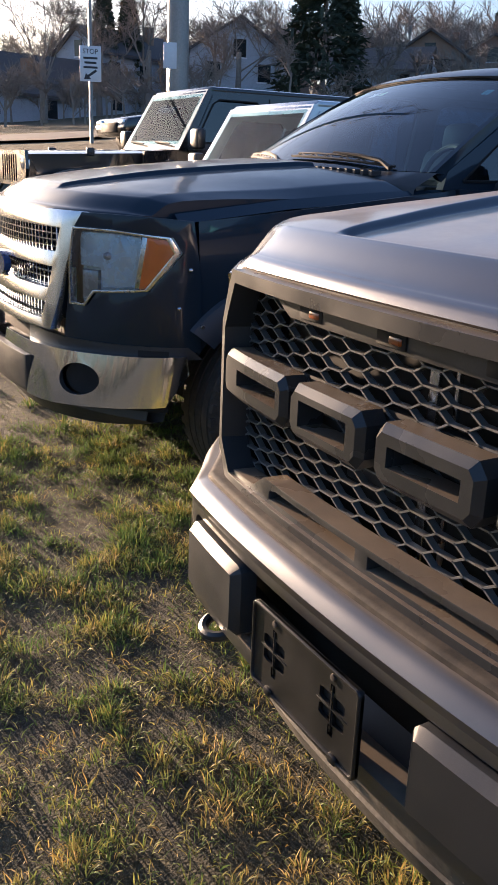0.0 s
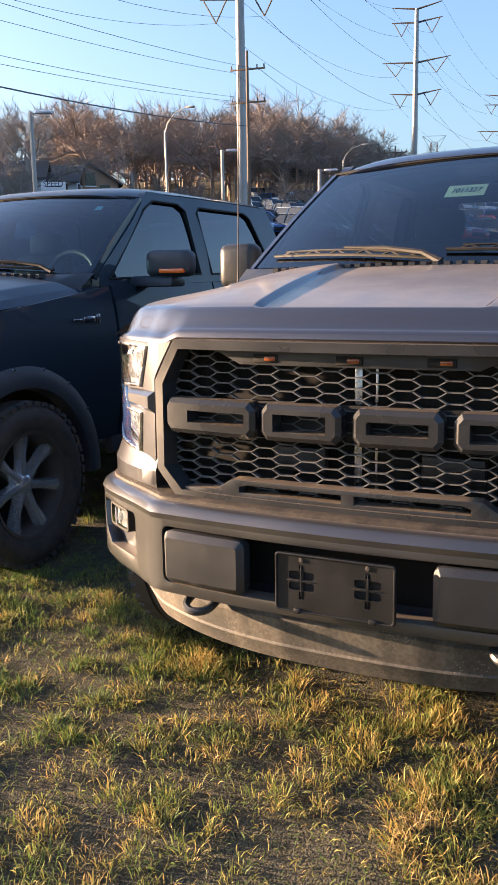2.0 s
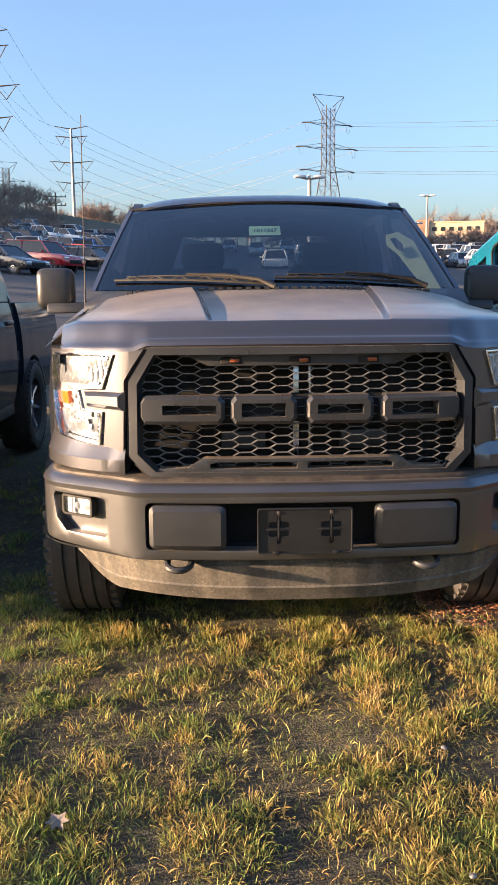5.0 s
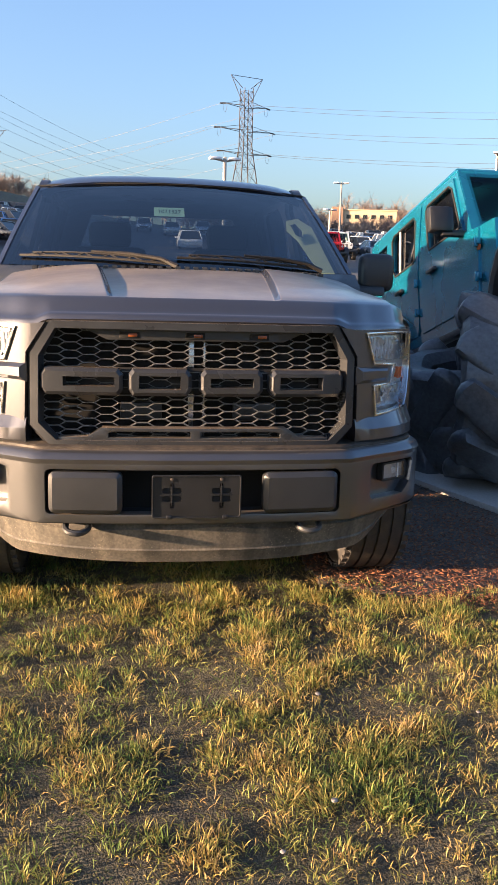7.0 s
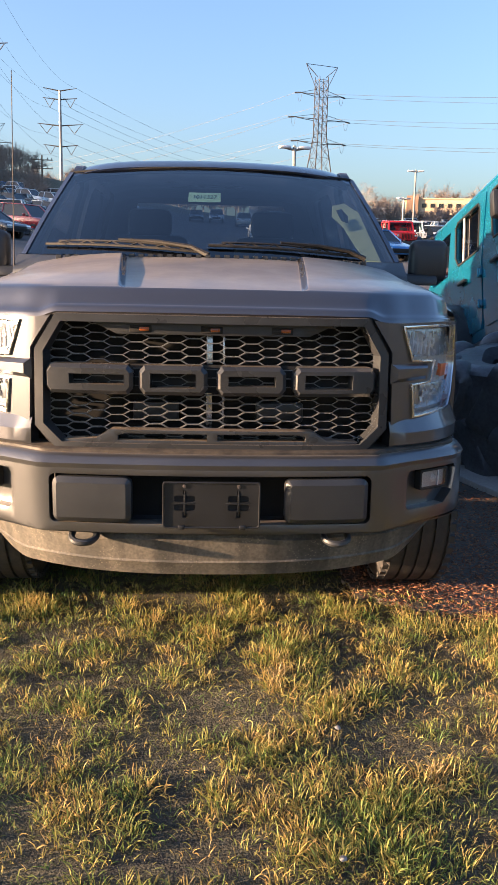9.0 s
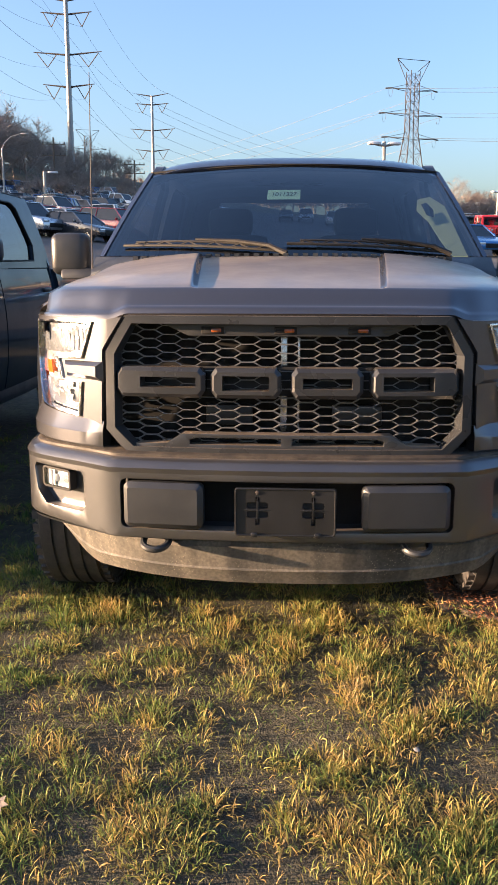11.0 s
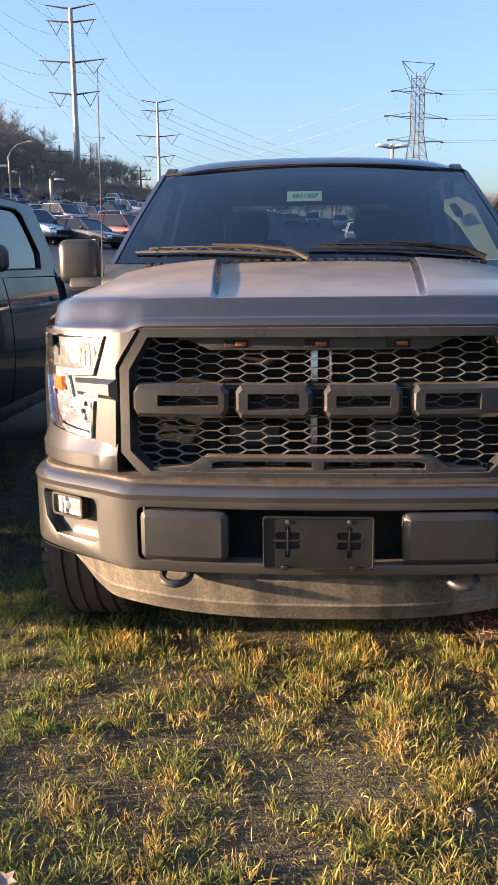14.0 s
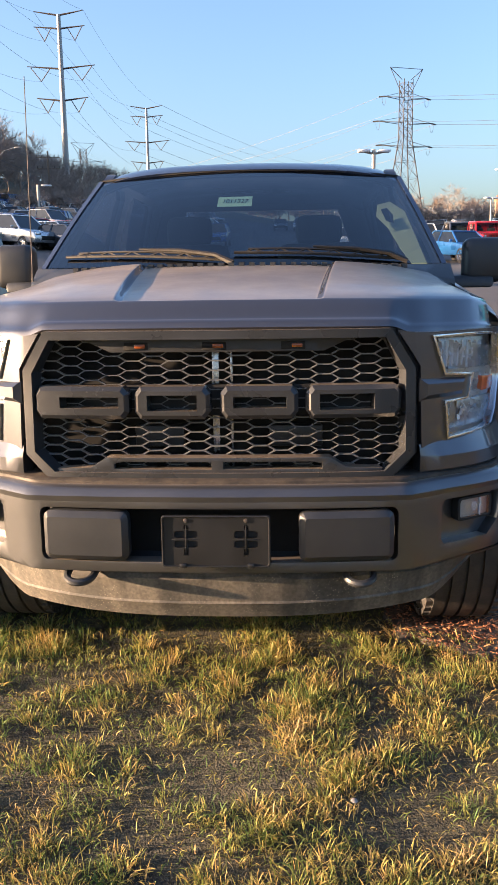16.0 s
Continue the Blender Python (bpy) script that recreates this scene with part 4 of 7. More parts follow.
        part("lower_lamp_panel", lower, PAINT_GREY, t, "painted panel below the headlamp with a slanting shelf", smooth=25)
        arm = [(0.624, 1.048), (0.786, 1.044), (0.776, 0.984), (0.624, 0.976)]
        part("lamp_arm", chamfered(arm, [], 0.085, NOSE, -0.018, 0.018, mir), PAINT_GREY, t, "painted arm that reaches into the headlamp", smooth=20)
        hl = part("headlamp", slab([lamp_edge, lens_in], 0.03, NOSE, -0.010, mirror_x=mir, bevel=0.003), LAMP_CHROME, t, "clear C-shaped headlamp with a bright rim")
        part("lens", slab([lens_in], 0.0, NOSE, -0.002, mirror_x=mir), CLEAR, hl, "clear lens", shadow=False)
        part("lamp_back", slab([shrink(lamp_edge, -0.002)], 0.01, NOSE, 0.058, mirror_x=mir), LAMP_PALE, hl)
        up = [(0.680, 1.164), (0.900, 1.160), (0.908, 1.060), (0.722, 1.062)]
        lo = [(0.725, 0.962), (0.900, 0.965), (0.886, 0.884), (0.730, 0.868)]
        for name, loop, n in (("upper_reflector", up, 11), ("lower_reflector", lo, 0)):
            part(name, slab([loop], 0.012, NOSE, 0.046, mirror_x=mir, bevel=0.004), REFLECTOR_SOFT, hl)
            xs = np.linspace(loop[0][0] + 0.01, loop[1][0] - 0.01, n)
            for i, x in enumerate(xs):
                px, py = NOSE.at(NOSE.of_x(x), 0.040)
                z0, z1 = loop[2][1] + 0.012, loop[0][1] - 0.012
                rib = Mesh().tube([(side * px, py, z0), (side * px, py, (z0 + z1) / 2), (side * px, py, z1)], [0.006, 0.010, 0.006], 6)
                part("reflector_flute", rib, LAMP_GREY, hl)
        for z0, z1, x0, x1, seed in ((1.072, 1.150, 0.70, 0.90, 3), (0.880, 0.956, 0.735, 0.885, 5), (0.975, 1.045, 0.80, 0.905, 7)):
            rnd, optics = random.Random(seed), Mesh()
            for _ in range(26):      # small mirrors that stand at many slants behind the lens
                x, z = rnd.uniform(x0, x1), rnd.uniform(z0, z1)
                px, py = NOSE.at(NOSE.of_x(x), rnd.uniform(0.030, 0.042))
                r = Euler((rnd.gauss(0, 0.45), rnd.gauss(0, 0.2), rnd.gauss(0.5, 0.5) * side)).to_matrix()
                optics.box((side * px, py, z), (rnd.uniform(0.008, 0.022), 0.003, rnd.uniform(0.010, 0.024)), r)
            part("reflector_facets", optics, LAMP_GREY, hl, smooth=None)
        am = [(0.850, 1.030), (0.895, 1.026), (0.893, 0.985), (0.845, 0.982)]
        part("side_marker", slab([am], 0.02, NOSE, 0.035, mirror_x=mir, bevel=0.004), AMBER, hl, "amber side marker")
    # bumper: face with openings, rounded top shelf, pads, plate bracket, fog lamps, air dam, tow hooks
    opening = round_rect(-0.548, 0.505, 0.548, 0.674, 0.022)
    fog = [(0.690, 0.655), (0.700, 0.672), (0.895, 0.672), (0.905, 0.655), (0.893, 0.575), (0.855, 0.530), (0.700, 0.530), (0.690, 0.545)]
    face = both([(0.968, 0.705), (0.970, 0.53), (0.94, 0.49), (0.60, 0.474)])
    bumper = part("bumper", slab([face, opening, fog, [(-x, z) for x, z in reversed(fog)]], 0.06, BUMP, 0.0, bevel=0.008), PAINT_BUMPER, t, "grey painted front bumper", smooth=30)
    prof = [(0.06, 0.742), (0.034, 0.742), (0.030, 0.740), (0.018, 0.737), (0.006, 0.728), (-0.004, 0.712), (0.000, 0.695), (0.02, 0.69)]
    smax = BUMP.s[-1] * 0.985
    rows = []
    for s in np.linspace(-smax, smax, 81):
        row = []
        for d, z in prof:
            x, y = BUMP.at(s, d)
            row.append((x, y, z - 0.010 * (abs(s) / smax) ** 2))
        rows.append(row)
    part("bumper_roll", Mesh().grid(rows), PAINT_BUMPER, bumper)
    rows = [[(*BUMP.at(s, d), z - 0.010 * (abs(s) / smax) ** 2) for d, z in ((0.17, 0.762), (0.080, 0.757), (0.050, 0.755), (0.044, 0.754), (0.038, 0.750), (0.036, 0.738))] for s in np.linspace(-smax, smax, 81)]
    part("bumper_step", Mesh().grid(rows), PLASTIC_DUSTY, bumper, "dusty black step pad along the bumper's top")
    rows = [[(*BUMP.at(s, d), z) for d, z in ((0.002, 0.480), (0.012, 0.468), (0.09, 0.462), (0.13, 0.50))] for s in np.linspace(-smax, smax, 61)]
    part("bumper_underside", Mesh().grid(rows), PLASTIC, bumper)
    rows = [[(*BUMP.at(s, d), z) for d, z in ((0.13, 0.76), (0.14, 0.48))] for s in np.linspace(-smax, smax, 61)]
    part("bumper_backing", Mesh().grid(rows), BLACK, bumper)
    for side in (1, -1):
        x0, x1 = (0.250, 0.536) if side > 0 else (-0.536, -0.270)
        part("bumper_pad", chamfered(round_rect(x0, 0.513, x1, 0.666, 0.022, 3), [], 0.05, BUMP, -0.026, 0.017), PLASTIC, t, "black textured bumper pad", smooth=20)
        pocket = slab([fog], 0.01, BUMP, 0.052, mirror_x=side < 0)
        part("fog_pocket", pocket, PAINT_BUMPER, bumper)
        fx0, fx1 = 0.750, 0.872
        fl = part("fog_lamp", slab([round_rect(fx0, 0.588, fx1, 0.664, 0.012), round_rect(fx0 + 0.008, 0.596, fx1 - 0.008, 0.656, 0.008)], 0.03, BUMP, 0.012, mirror_x=side < 0, bevel=0.003), BLACK, t, "small rectangular fog lamp")
        part("fog_lens", slab([round_rect(fx0 + 0.006, 0.594, fx1 - 0.006, 0.658, 0.008)], 0.0, BUMP, 0.013, mirror_x=side < 0), LENS_SKY, fl, shadow=False)
        part("fog_reflector", slab([round_rect(fx0 + 0.006, 0.594, fx1 - 0.006, 0.658, 0.008)], 0.008, BUMP, 0.026, mirror_x=side < 0), LAMP_PALE, fl)
        px, py = BUMP.at(BUMP.of_x(0.815), 0.016)
        part("fog_bulb", Mesh().lathe([(0.0, 0.0), (0.014, 0.004), (0.018, 0.018)], "y", (side * px, py, 0.626), 16).box((side * (px - 0.022), py + 0.01, 0.626), (0.004, 0.012, 0.055)).box((side * (px + 0.022), py + 0.01, 0.626), (0.004, 0.012, 0.055)), LAMP_GREY, fl)
        hook = [(side * 0.477, 0.16, 0.470)] + [(side * (0.435 + 0.042 * math.cos(a)), 0.068 - 0.040 * math.sin(a), 0.450 - 0.012 * math.sin(a)) for a in np.linspace(0, math.pi, 11)] + [(side * 0.393, 0.16, 0.466)]
        part("tow_hook", Mesh().tube(hook, 0.012, 8), PLASTIC, t, "bent steel tow hook")
    # the empty plate bracket: a tray with a raised rim and two cut crosses
    def cross(cx):
        cz, out = 0.590, []
        for dx, dz in ((-1, 1), (1, 1), (-1, -1), (1, -1)):
            a, b = sorted((cx + dx * 0.004, cx + dx * 0.035))
            c, d = sorted((cz + dz * 0.004, cz + dz * 0.026))
            if dx < 0:
                out.append([(a, c + 0.003), (a + 0.008, c), (b, c), (b, d), (a + 0.008, d), (a, d - 0.003)])
            else:
                out.append([(a, c), (b - 0.008, c), (b, c + 0.003), (b, d - 0.003), (b - 0.008, d), (a, d)])
        out.append([(cx - 0.007, 0.540), (cx + 0.007, 0.540), (cx + 0.007, 0.560), (cx - 0.007, 0.560)])
        out.append([(cx - 0.006, 0.620), (cx + 0.006, 0.620), (cx + 0.006, 0.634), (cx - 0.006, 0.634)])
        return out
    br = part("plate_bracket", sheet([round_rect(-0.163, 0.503, 0.163, 0.664, 0.010)] + cross(-0.090) + cross(0.090), lambda x, z, d: (x, d - 0.010, z), 0.006), BRACKET_BLACK, t, "empty black licence plate bracket", smooth=30)
    part("bracket_rim", slab([round_rect(-0.163, 0.503, 0.163, 0.664, 0.010), round_rect(-0.157, 0.509, 0.157, 0.658, 0.008)], 0.010, None, -0.015, bevel=0.002), BRACKET_BLACK, br)
    part("bracket_back", Mesh().box((0, 0.000, 0.583), (0.31, 0.003, 0.15)), BLACK, br)
    for x in (-0.09, 0.09):
        part("bracket_rib", Mesh().box((x, -0.0100, 0.590), (0.0025, 0.003, 0.085)).box((x, -0.0100, 0.590), (0.085, 0.003, 0.0025)), BRACKET_BLACK, br, bevel=0.001)
        part("bracket_screw", Mesh().lathe([(0, -0.006), (0.006, -0.005), (0.007, 0.0)], "y", (x, -0.008, 0.648), 12), STEEL_DARK, br)
    for x in (-0.10, 0.105):
        part("bracket_foot", Mesh().box((x, -0.012, 0.507), (0.022, 0.010, 0.016)), BRACKET_BLACK, br, bevel=0.004)
    dam_top, dam_low = 0.462, 0.292
    rows = []
    for s in np.linspace(-1, 1, 81):
        x = s * 0.835
        y = 0.062 + 0.27 * abs(s) ** 2.8
        low = dam_low + 0.11 * max(0, abs(s) - 0.80) ** 1.5 / 0.09 + 0.016 * abs(s) ** 2
        low = min(low, 0.43)
        lift = 0.006 * math.sin(7 * x + 1.0) + 0.004 * math.sin(17 * x)
        rib = low + (0.42 - low) * 0.36
        rows.append([(x, y + 0.10, dam_top + 0.01), (x, y + 0.05, dam_top), (x, y + 0.034, 0.440 + lift), (x, y + 0.022, 0.430 + lift), (x, y + 0.040, rib + 0.012), (x, y + 0.036, rib + 0.005), (x, y + 0.040, rib), (x, y + 0.060, low), (x, y + 0.070, low + 0.004), (x, y + 0.10, 0.42)])
    part("air_dam", Mesh().grid(rows), dam_material(), t, "dusty flexible air dam with dried mud streaks")
    # aerial, stock card, pillar trim
    part("aerial", Mesh().tube([(-0.925, 1.36, 1.29), (-0.924, 1.37, 1.40), (-0.914, 1.385, 2.21)], [0.008, 0.0030, 0.0020], 6), STEEL_DARK, t, "thin metal whip aerial")
    trim = [(0.84, 0.02), (0.85, 0.62), (0.80, 0.74), (0.73, 0.70), (0.70, 0.55), (0.735, 0.42), (0.755, 0.20), (0.785, 0.02)]
    gap = [(0.738, 0.50), (0.735, 0.64), (0.772, 0.66), (0.788, 0.57), (0.772, 0.47)]
    part("pillar_trim", sheet([trim, gap], lambda x, v, d: tuple(windshield_point(x, v) + Vector((0, 0.04 + 1.1 * (0.85 - x) + d, -0.03))), 0.02), TRIM_LIGHT, t, "pale inner pillar trim with a grab handle")
    ring = [(0.38 + 0.185 * math.cos(k * math.pi / 12), 1.97 + 0.05 * math.sin(k * math.pi / 12), 1.30 + 0.178 * math.sin(k * math.pi / 12)) for k in range(25)]
    part("steering_wheel", Mesh().tube(ring, 0.016, 8, caps=False).box((0.38, 1.97, 1.30), (0.33, 0.03, 0.05)), DASH, t)
    part("rear_bench", Mesh().box((0, 3.55, 1.18), (1.5, 0.16, 0.62), Matrix.Rotation(radians(-12), 3, 'X')), SEAT, t, bevel=0.05)
    return t


def stock_card():
    """The pale card behind the windshield with a written stock number."""
    c = [windshield_point(x, v, -0.012) for x, v in ((-0.127, 0.545), (0.036, 0.545), (0.036, 0.655), (-0.127, 0.655))]
    mid = sum(c, Vector()) / 4
    ux = (c[1] - c[0]).normalized()
    uy = (c[3] - c[0]).normalized()
    nz = ux.cross(uy).normalized()
    m = Matrix((ux, uy, nz)).transposed().to_4x4()
    m.translation = mid
    t = thing("stock_card", "pale green paper card with a handwritten stock number", "card", m)
    part("paper", Mesh().box((0, 0, 0), (0.162, 0.112, 0.0012)), PAPER, t, smooth=None)
    cu = bpy.data.curves.new("number", 'FONT')
    cu.body, cu.size, cu.align_x, cu.align_y, cu.shear, cu.extrude = "1011327", 0.042, 'CENTER', 'CENTER', 0.12, 0.0004
    ob = new("written_number", cu)
    ob.parent, ob.location = t, (0, 0.0, 0.0014)
    ob.scale = (0.84, 1.5, 1)
    cu.materials.append(INK)
    return t


grey_pickup()
stock_card()


# ---- the dark pickup ----
NOSE_D = Plan([(0, 0.0), (0.35, 0.02), (0.58, 0.07), (0.74, 0.16), (0.88, 0.29), (0.96, 0.43), (0.99, 0.60)])
BUMP_D = Plan([(0, -0.06), (0.35, -0.045), (0.62, 0.02), (0.80, 0.13), (0.93, 0.27), (0.985, 0.42), (0.99, 0.62)])


BACK = 0.22


def leaning(bm, z0, k):
    """Lays a plate back a little, so that its upper edge lies further from the front."""
    for v in bm.verts:
        v.co.y += k * (v.co.z - z0)
    return bm



def dark_pickup():
    at = pose(-2.985, 0.26, 0)
    t = thing("pickup_truck", "dark navy pickup truck with chrome grille and bolt-on black wheel flares", "pickup truck", at)
    pickup_cab(t, PAINT_NAVY, WINDSHIELD_CLEAR, SIDE_GLASS, SEAT_TAN, FLARE, True, (0.29, 0.15, 1.45))
    wipers(t, WIPER)
    for ob in list(t.children):      # this cab stands further back behind a longer hood
        ob.location.y += BACK
    def lip_line(x):
        return float(np.interp(x, NOSE_D.p[:, 0], NOSE_D.p[:, 1])) + 0.01
    part("hood", hood_mesh(lip_line, 1.20, -0.02, back=1.10 + BACK), PAINT_NAVY, t, "dark hood with a raised middle")
    for side in (1, -1):
        f = side_panel(0.50, 1.77, lambda y: max(0.50, 0.42 + math.sqrt(max(0, 0.49**2 - (y - 0.93)**2))), lambda y: 1.19 + 0.14 * (y - 0.5) / 1.27, taper=lambda y: 0.03 * max(0, 1 - (y - 0.5) / 0.45) ** 2, n=70)
        part("front_fender", f if side > 0 else f.flipped(), PAINT_NAVY, t)
        rows = [[(side * 0.90, y0, z0), (side * (float(SIDE_X(1.2)) - 0.025), y0, z0 - 0.035)] for y0, z0 in ((0.42, 1.215), (0.9, 1.275), (1.4, 1.315), (1.78, 1.335))]
        part("fender_top", Mesh().grid(rows), PAINT_NAVY, t)
        # the flare: a broad matt band round the arch, with bolts
        rows = []
        for a in np.linspace(radians(40), radians(184), 45):
            c, s = math.cos(a), math.sin(a)
            row = []
            for r, x in ((0.585, 0.980), (0.575, 0.998), (0.545, 1.012), (0.495, 1.020), (0.470, 1.015), (0.462, 0.99), (0.462, 0.94)):
                row.append((side * x, 0.93 - r * c * 1.06, 0.40 + r * s))
            rows.append(row)
        fl = part("wheel_flare", Mesh().grid(rows), FLARE, t, "matt black wheel flare with exposed bolts")
        for a in np.linspace(radians(44), radians(168), 7):
            q = (side * 1.000, 0.93 - 0.565 * math.cos(a) * 1.06, 0.40 + 0.565 * math.sin(a))
            part("flare_bolt", Mesh().lathe([(0.0, side * 0.012), (0.008, side * 0.010), (0.011, 0.0), (0.011, -0.01 * side)], "x", q, 10), ALLOY, fl)
        # the corner of the nose: one skin from the grille round to the arch, cut out for the lamp
        lamp_edge = [(0.655, 1.150), (0.80, 1.149), (0.948, 1.130), (0.962, 1.070), (0.905, 0.922), (0.80, 0.908), (0.742, 0.903), (0.705, 0.846), (0.635, 0.846), (0.635, 1.0)]
        inner = [(0.663, 1.142), (0.80, 1.141), (0.941, 1.123), (0.953, 1.070), (0.898, 0.930), (0.80, 0.916), (0.736, 0.911), (0.700, 0.854), (0.643, 0.854), (0.643, 1.0)]
        skin = [(0.690, 1.206), (0.80, 1.206), (0.90, 1.202), (0.972, 1.192), (0.978, 0.95), (0.978, 0.685), (0.70, 0.690), (0.590, 0.700), (0.622, 0.92)]
        part("nose_corner", slab([skin, lamp_edge], 0.03, NOSE_D, -0.004, mirror_x=side < 0, bevel=0.006), PAINT_NAVY, t, smooth=40)
        for x, z in ((0.955, 0.86), (0.968, 1.01)):
            px, py = NOSE_D.at(NOSE_D.of_x(x), -0.008)
            part("flare_bolt", Mesh().lathe([(0.0, -0.008), (0.007, -0.006), (0.010, 0.006)], "y", (side * px, py, z), 10), ALLOY, fl)
        part("wheel_well", wheel_well(side), BLACK, t)
        wheel(t, side * 0.90, 0.93, R=0.405, w=0.29, rim_r=0.258, spokes=7, spoke_mat=SPOKE, rim_mat=STEEL_DARK)
        wheel(t, side * 0.88, 4.62 + BACK, R=0.405, w=0.28, rim_r=0.258, spokes=7, spoke_mat=SPOKE, rim_mat=STEEL_DARK)
        # headlamp with an amber corner
        hl = part("headlamp", slab([lamp_edge, inner], 0.035, NOSE_D, -0.014, mirror_x=side < 0, bevel=0.003), LAMP_CHROME, t, "large clear headlamp with bright rim and amber corner")
        part("lens", slab([inner], 0.0, NOSE_D, -0.008, mirror_x=side < 0), LENS_SKY, hl, shadow=False)
        part("lamp_back", slab([lamp_edge], 0.01, NOSE_D, 0.050, mirror_x=side < 0), LAMP_BLUE, hl)
        bowl = [(0.652, 1.134), (0.80, 1.133), (0.882, 1.124), (0.862, 0.935), (0.80, 0.926), (0.742, 0.922), (0.735, 0.995), (0.652, 1.0)]
        part("reflector", slab([bowl], 0.02, NOSE_D, 0.022, mirror_x=side < 0, bevel=0.014, seg=3), LAMP_BLUE, hl, "pale bowl of the headlamp")
        tab = [(0.652, 0.985), (0.722, 0.985), (0.722, 0.915), (0.696, 0.864), (0.652, 0.864)]
        part("indicator_bowl", slab([tab], 0.02, NOSE_D, 0.026, mirror_x=side < 0, bevel=0.010, seg=2), REFLECTOR_SOFT, hl)
        px, py = NOSE_D.at(NOSE_D.of_x(0.77), 0.018)
        part("bulb_shield", Mesh().lathe([(0.0, -0.014), (0.010, -0.012), (0.016, 0.0), (0.018, 0.012)], "y", (side * px, py, 1.045), 18), REFLECTOR_SOFT, hl)
        corner = [(0.899, 1.126), (0.939, 1.120), (0.950, 1.070), (0.898, 0.933), (0.878, 0.929)]
        part("lamp_divider", slab([[(0.886, 1.128), (0.899, 1.126), (0.878, 0.929), (0.865, 0.927)]], 0.03, NOSE_D, -0.004, mirror_x=side < 0, bevel=0.003), LAMP_CHROME, hl)
        part("amber_corner", slab([corner], 0.02, NOSE_D, -0.006, mirror_x=side < 0, bevel=0.004), AMBER, hl, "amber corner lens")
        part("fender_badge", Mesh().box((side * 1.0, 1.50, 1.165), (0.012, 0.10, 0.030)).box((side * 1.0, 1.58, 1.165), (0.012, 0.03, 0.050)).box((side * 1.0, 1.40, 1.165), (0.012, 0.07, 0.014)), CHROME, t, "plain chrome fender badge", bevel=0.003)
        part("dark_band", slab([[(0.30, 0.712), (0.62, 0.705), (0.97, 0.705), (0.98, 0.655), (0.62, 0.648), (0.30, 0.65)]], 0.04, NOSE_D, -0.01, mirror_x=side < 0), PLASTIC, t)
        fogd = [(0.725 + 0.085 * math.cos(k * math.pi / 14), 0.555 + 0.064 * math.sin(k * math.pi / 14)) for k in range(28)]
        face = [(0.06, 0.655), (0.40, 0.655), (0.70, 0.662), (0.985, 0.672), (0.988, 0.60), (0.975, 0.47), (0.62, 0.440), (0.50, 0.436), (0.43, 0.440), (0.42, 0.60), (0.06, 0.60)]
        bp = part("bumper", leaning(slab([face, fogd], 0.035, BUMP_D, 0.0, mirror_x=side < 0, bevel=0.003, seg=1), 0.55, 0.20), CHROME, t, "bright chrome front bumper", smooth=30)
        part("fog_hole", slab([fogd], 0.02, BUMP_D, 0.03, mirror_x=side < 0), BLACK, bp)
    part("bumper_pad", slab([both([(0.415, 0.598), (0.420, 0.440)])], 0.05, BUMP_D, -0.014, bevel=0.015), PLASTIC, t, "grey plastic bumper middle")
    part("bumper_backing", slab([both([(0.95, 0.69), (0.95, 0.44)])], 0.02, BUMP_D, 0.075), BLACK, t)
    rows = []
    for s in np.linspace(-1, 1, 41):
        x, y = s * 0.90, 0.02 + 0.30 * abs(s) ** 2.4
        rows.append([(x, y, 0.46), (x, y - 0.015, 0.40), (x, y + 0.02, 0.325 + 0.06 * abs(s) ** 4), (x, y + 0.06, 0.33 + 0.06 * abs(s) ** 4), (x, y + 0.08, 0.45)])
    part("air_dam", Mesh().grid(rows), PLASTIC, t)
    frame_o = both([(0.712, 1.208), (0.666, 1.15), (0.636, 1.0), (0.615, 0.85), (0.585, 0.735)])
    holes = [both([(0.580, 1.140), (0.568, 1.045)]), both([(0.558, 0.985), (0.545, 0.900)]), both([(0.535, 0.845), (0.520, 0.775)])]
    g = part("grille", leaning(slab([frame_o] + holes, 0.05, NOSE_D, -0.030, bevel=0.014), 0.95, 0.14), CHROME_SOFT, t, "three-bar chrome grille", smooth=40)
    m = Mesh()
    for z in np.arange(0.775, 1.14, 0.026):
        m.tube([(*NOSE_D.at(s, 0.012), z) for s in np.linspace(-0.60, 0.60, 17)], 0.004, 4, caps=False)
    tagged(part("grille_mesh", m, CHROME, g), kind="stuff")
    for x in np.arange(-0.576, 0.58, 0.036):
        px, py = NOSE_D.at(NOSE_D.of_x(x), 0.014)
        part("grille_bar", Mesh().box((px, py, 0.955), (0.009, 0.012, 0.37)), CHROME, g, smooth=None)
    part("grille_back", slab([both([(0.60, 1.15), (0.56, 0.76)])], 0.01, NOSE_D, 0.06), BLACK, g)
    oval = [(0.13 * math.cos(k * math.pi / 14), 0.945 + 0.055 * math.sin(k * math.pi / 14)) for k in range(28)]
    part("oval_badge", slab([oval], 0.03, NOSE_D, -0.055, bevel=0.008), BADGE_BLUE, g, "plain dark blue oval badge with chrome edge")
    part("engine_block", Mesh().box((0, 0.75, 0.80), (1.0, 0.7, 0.66)), BLACK, t)
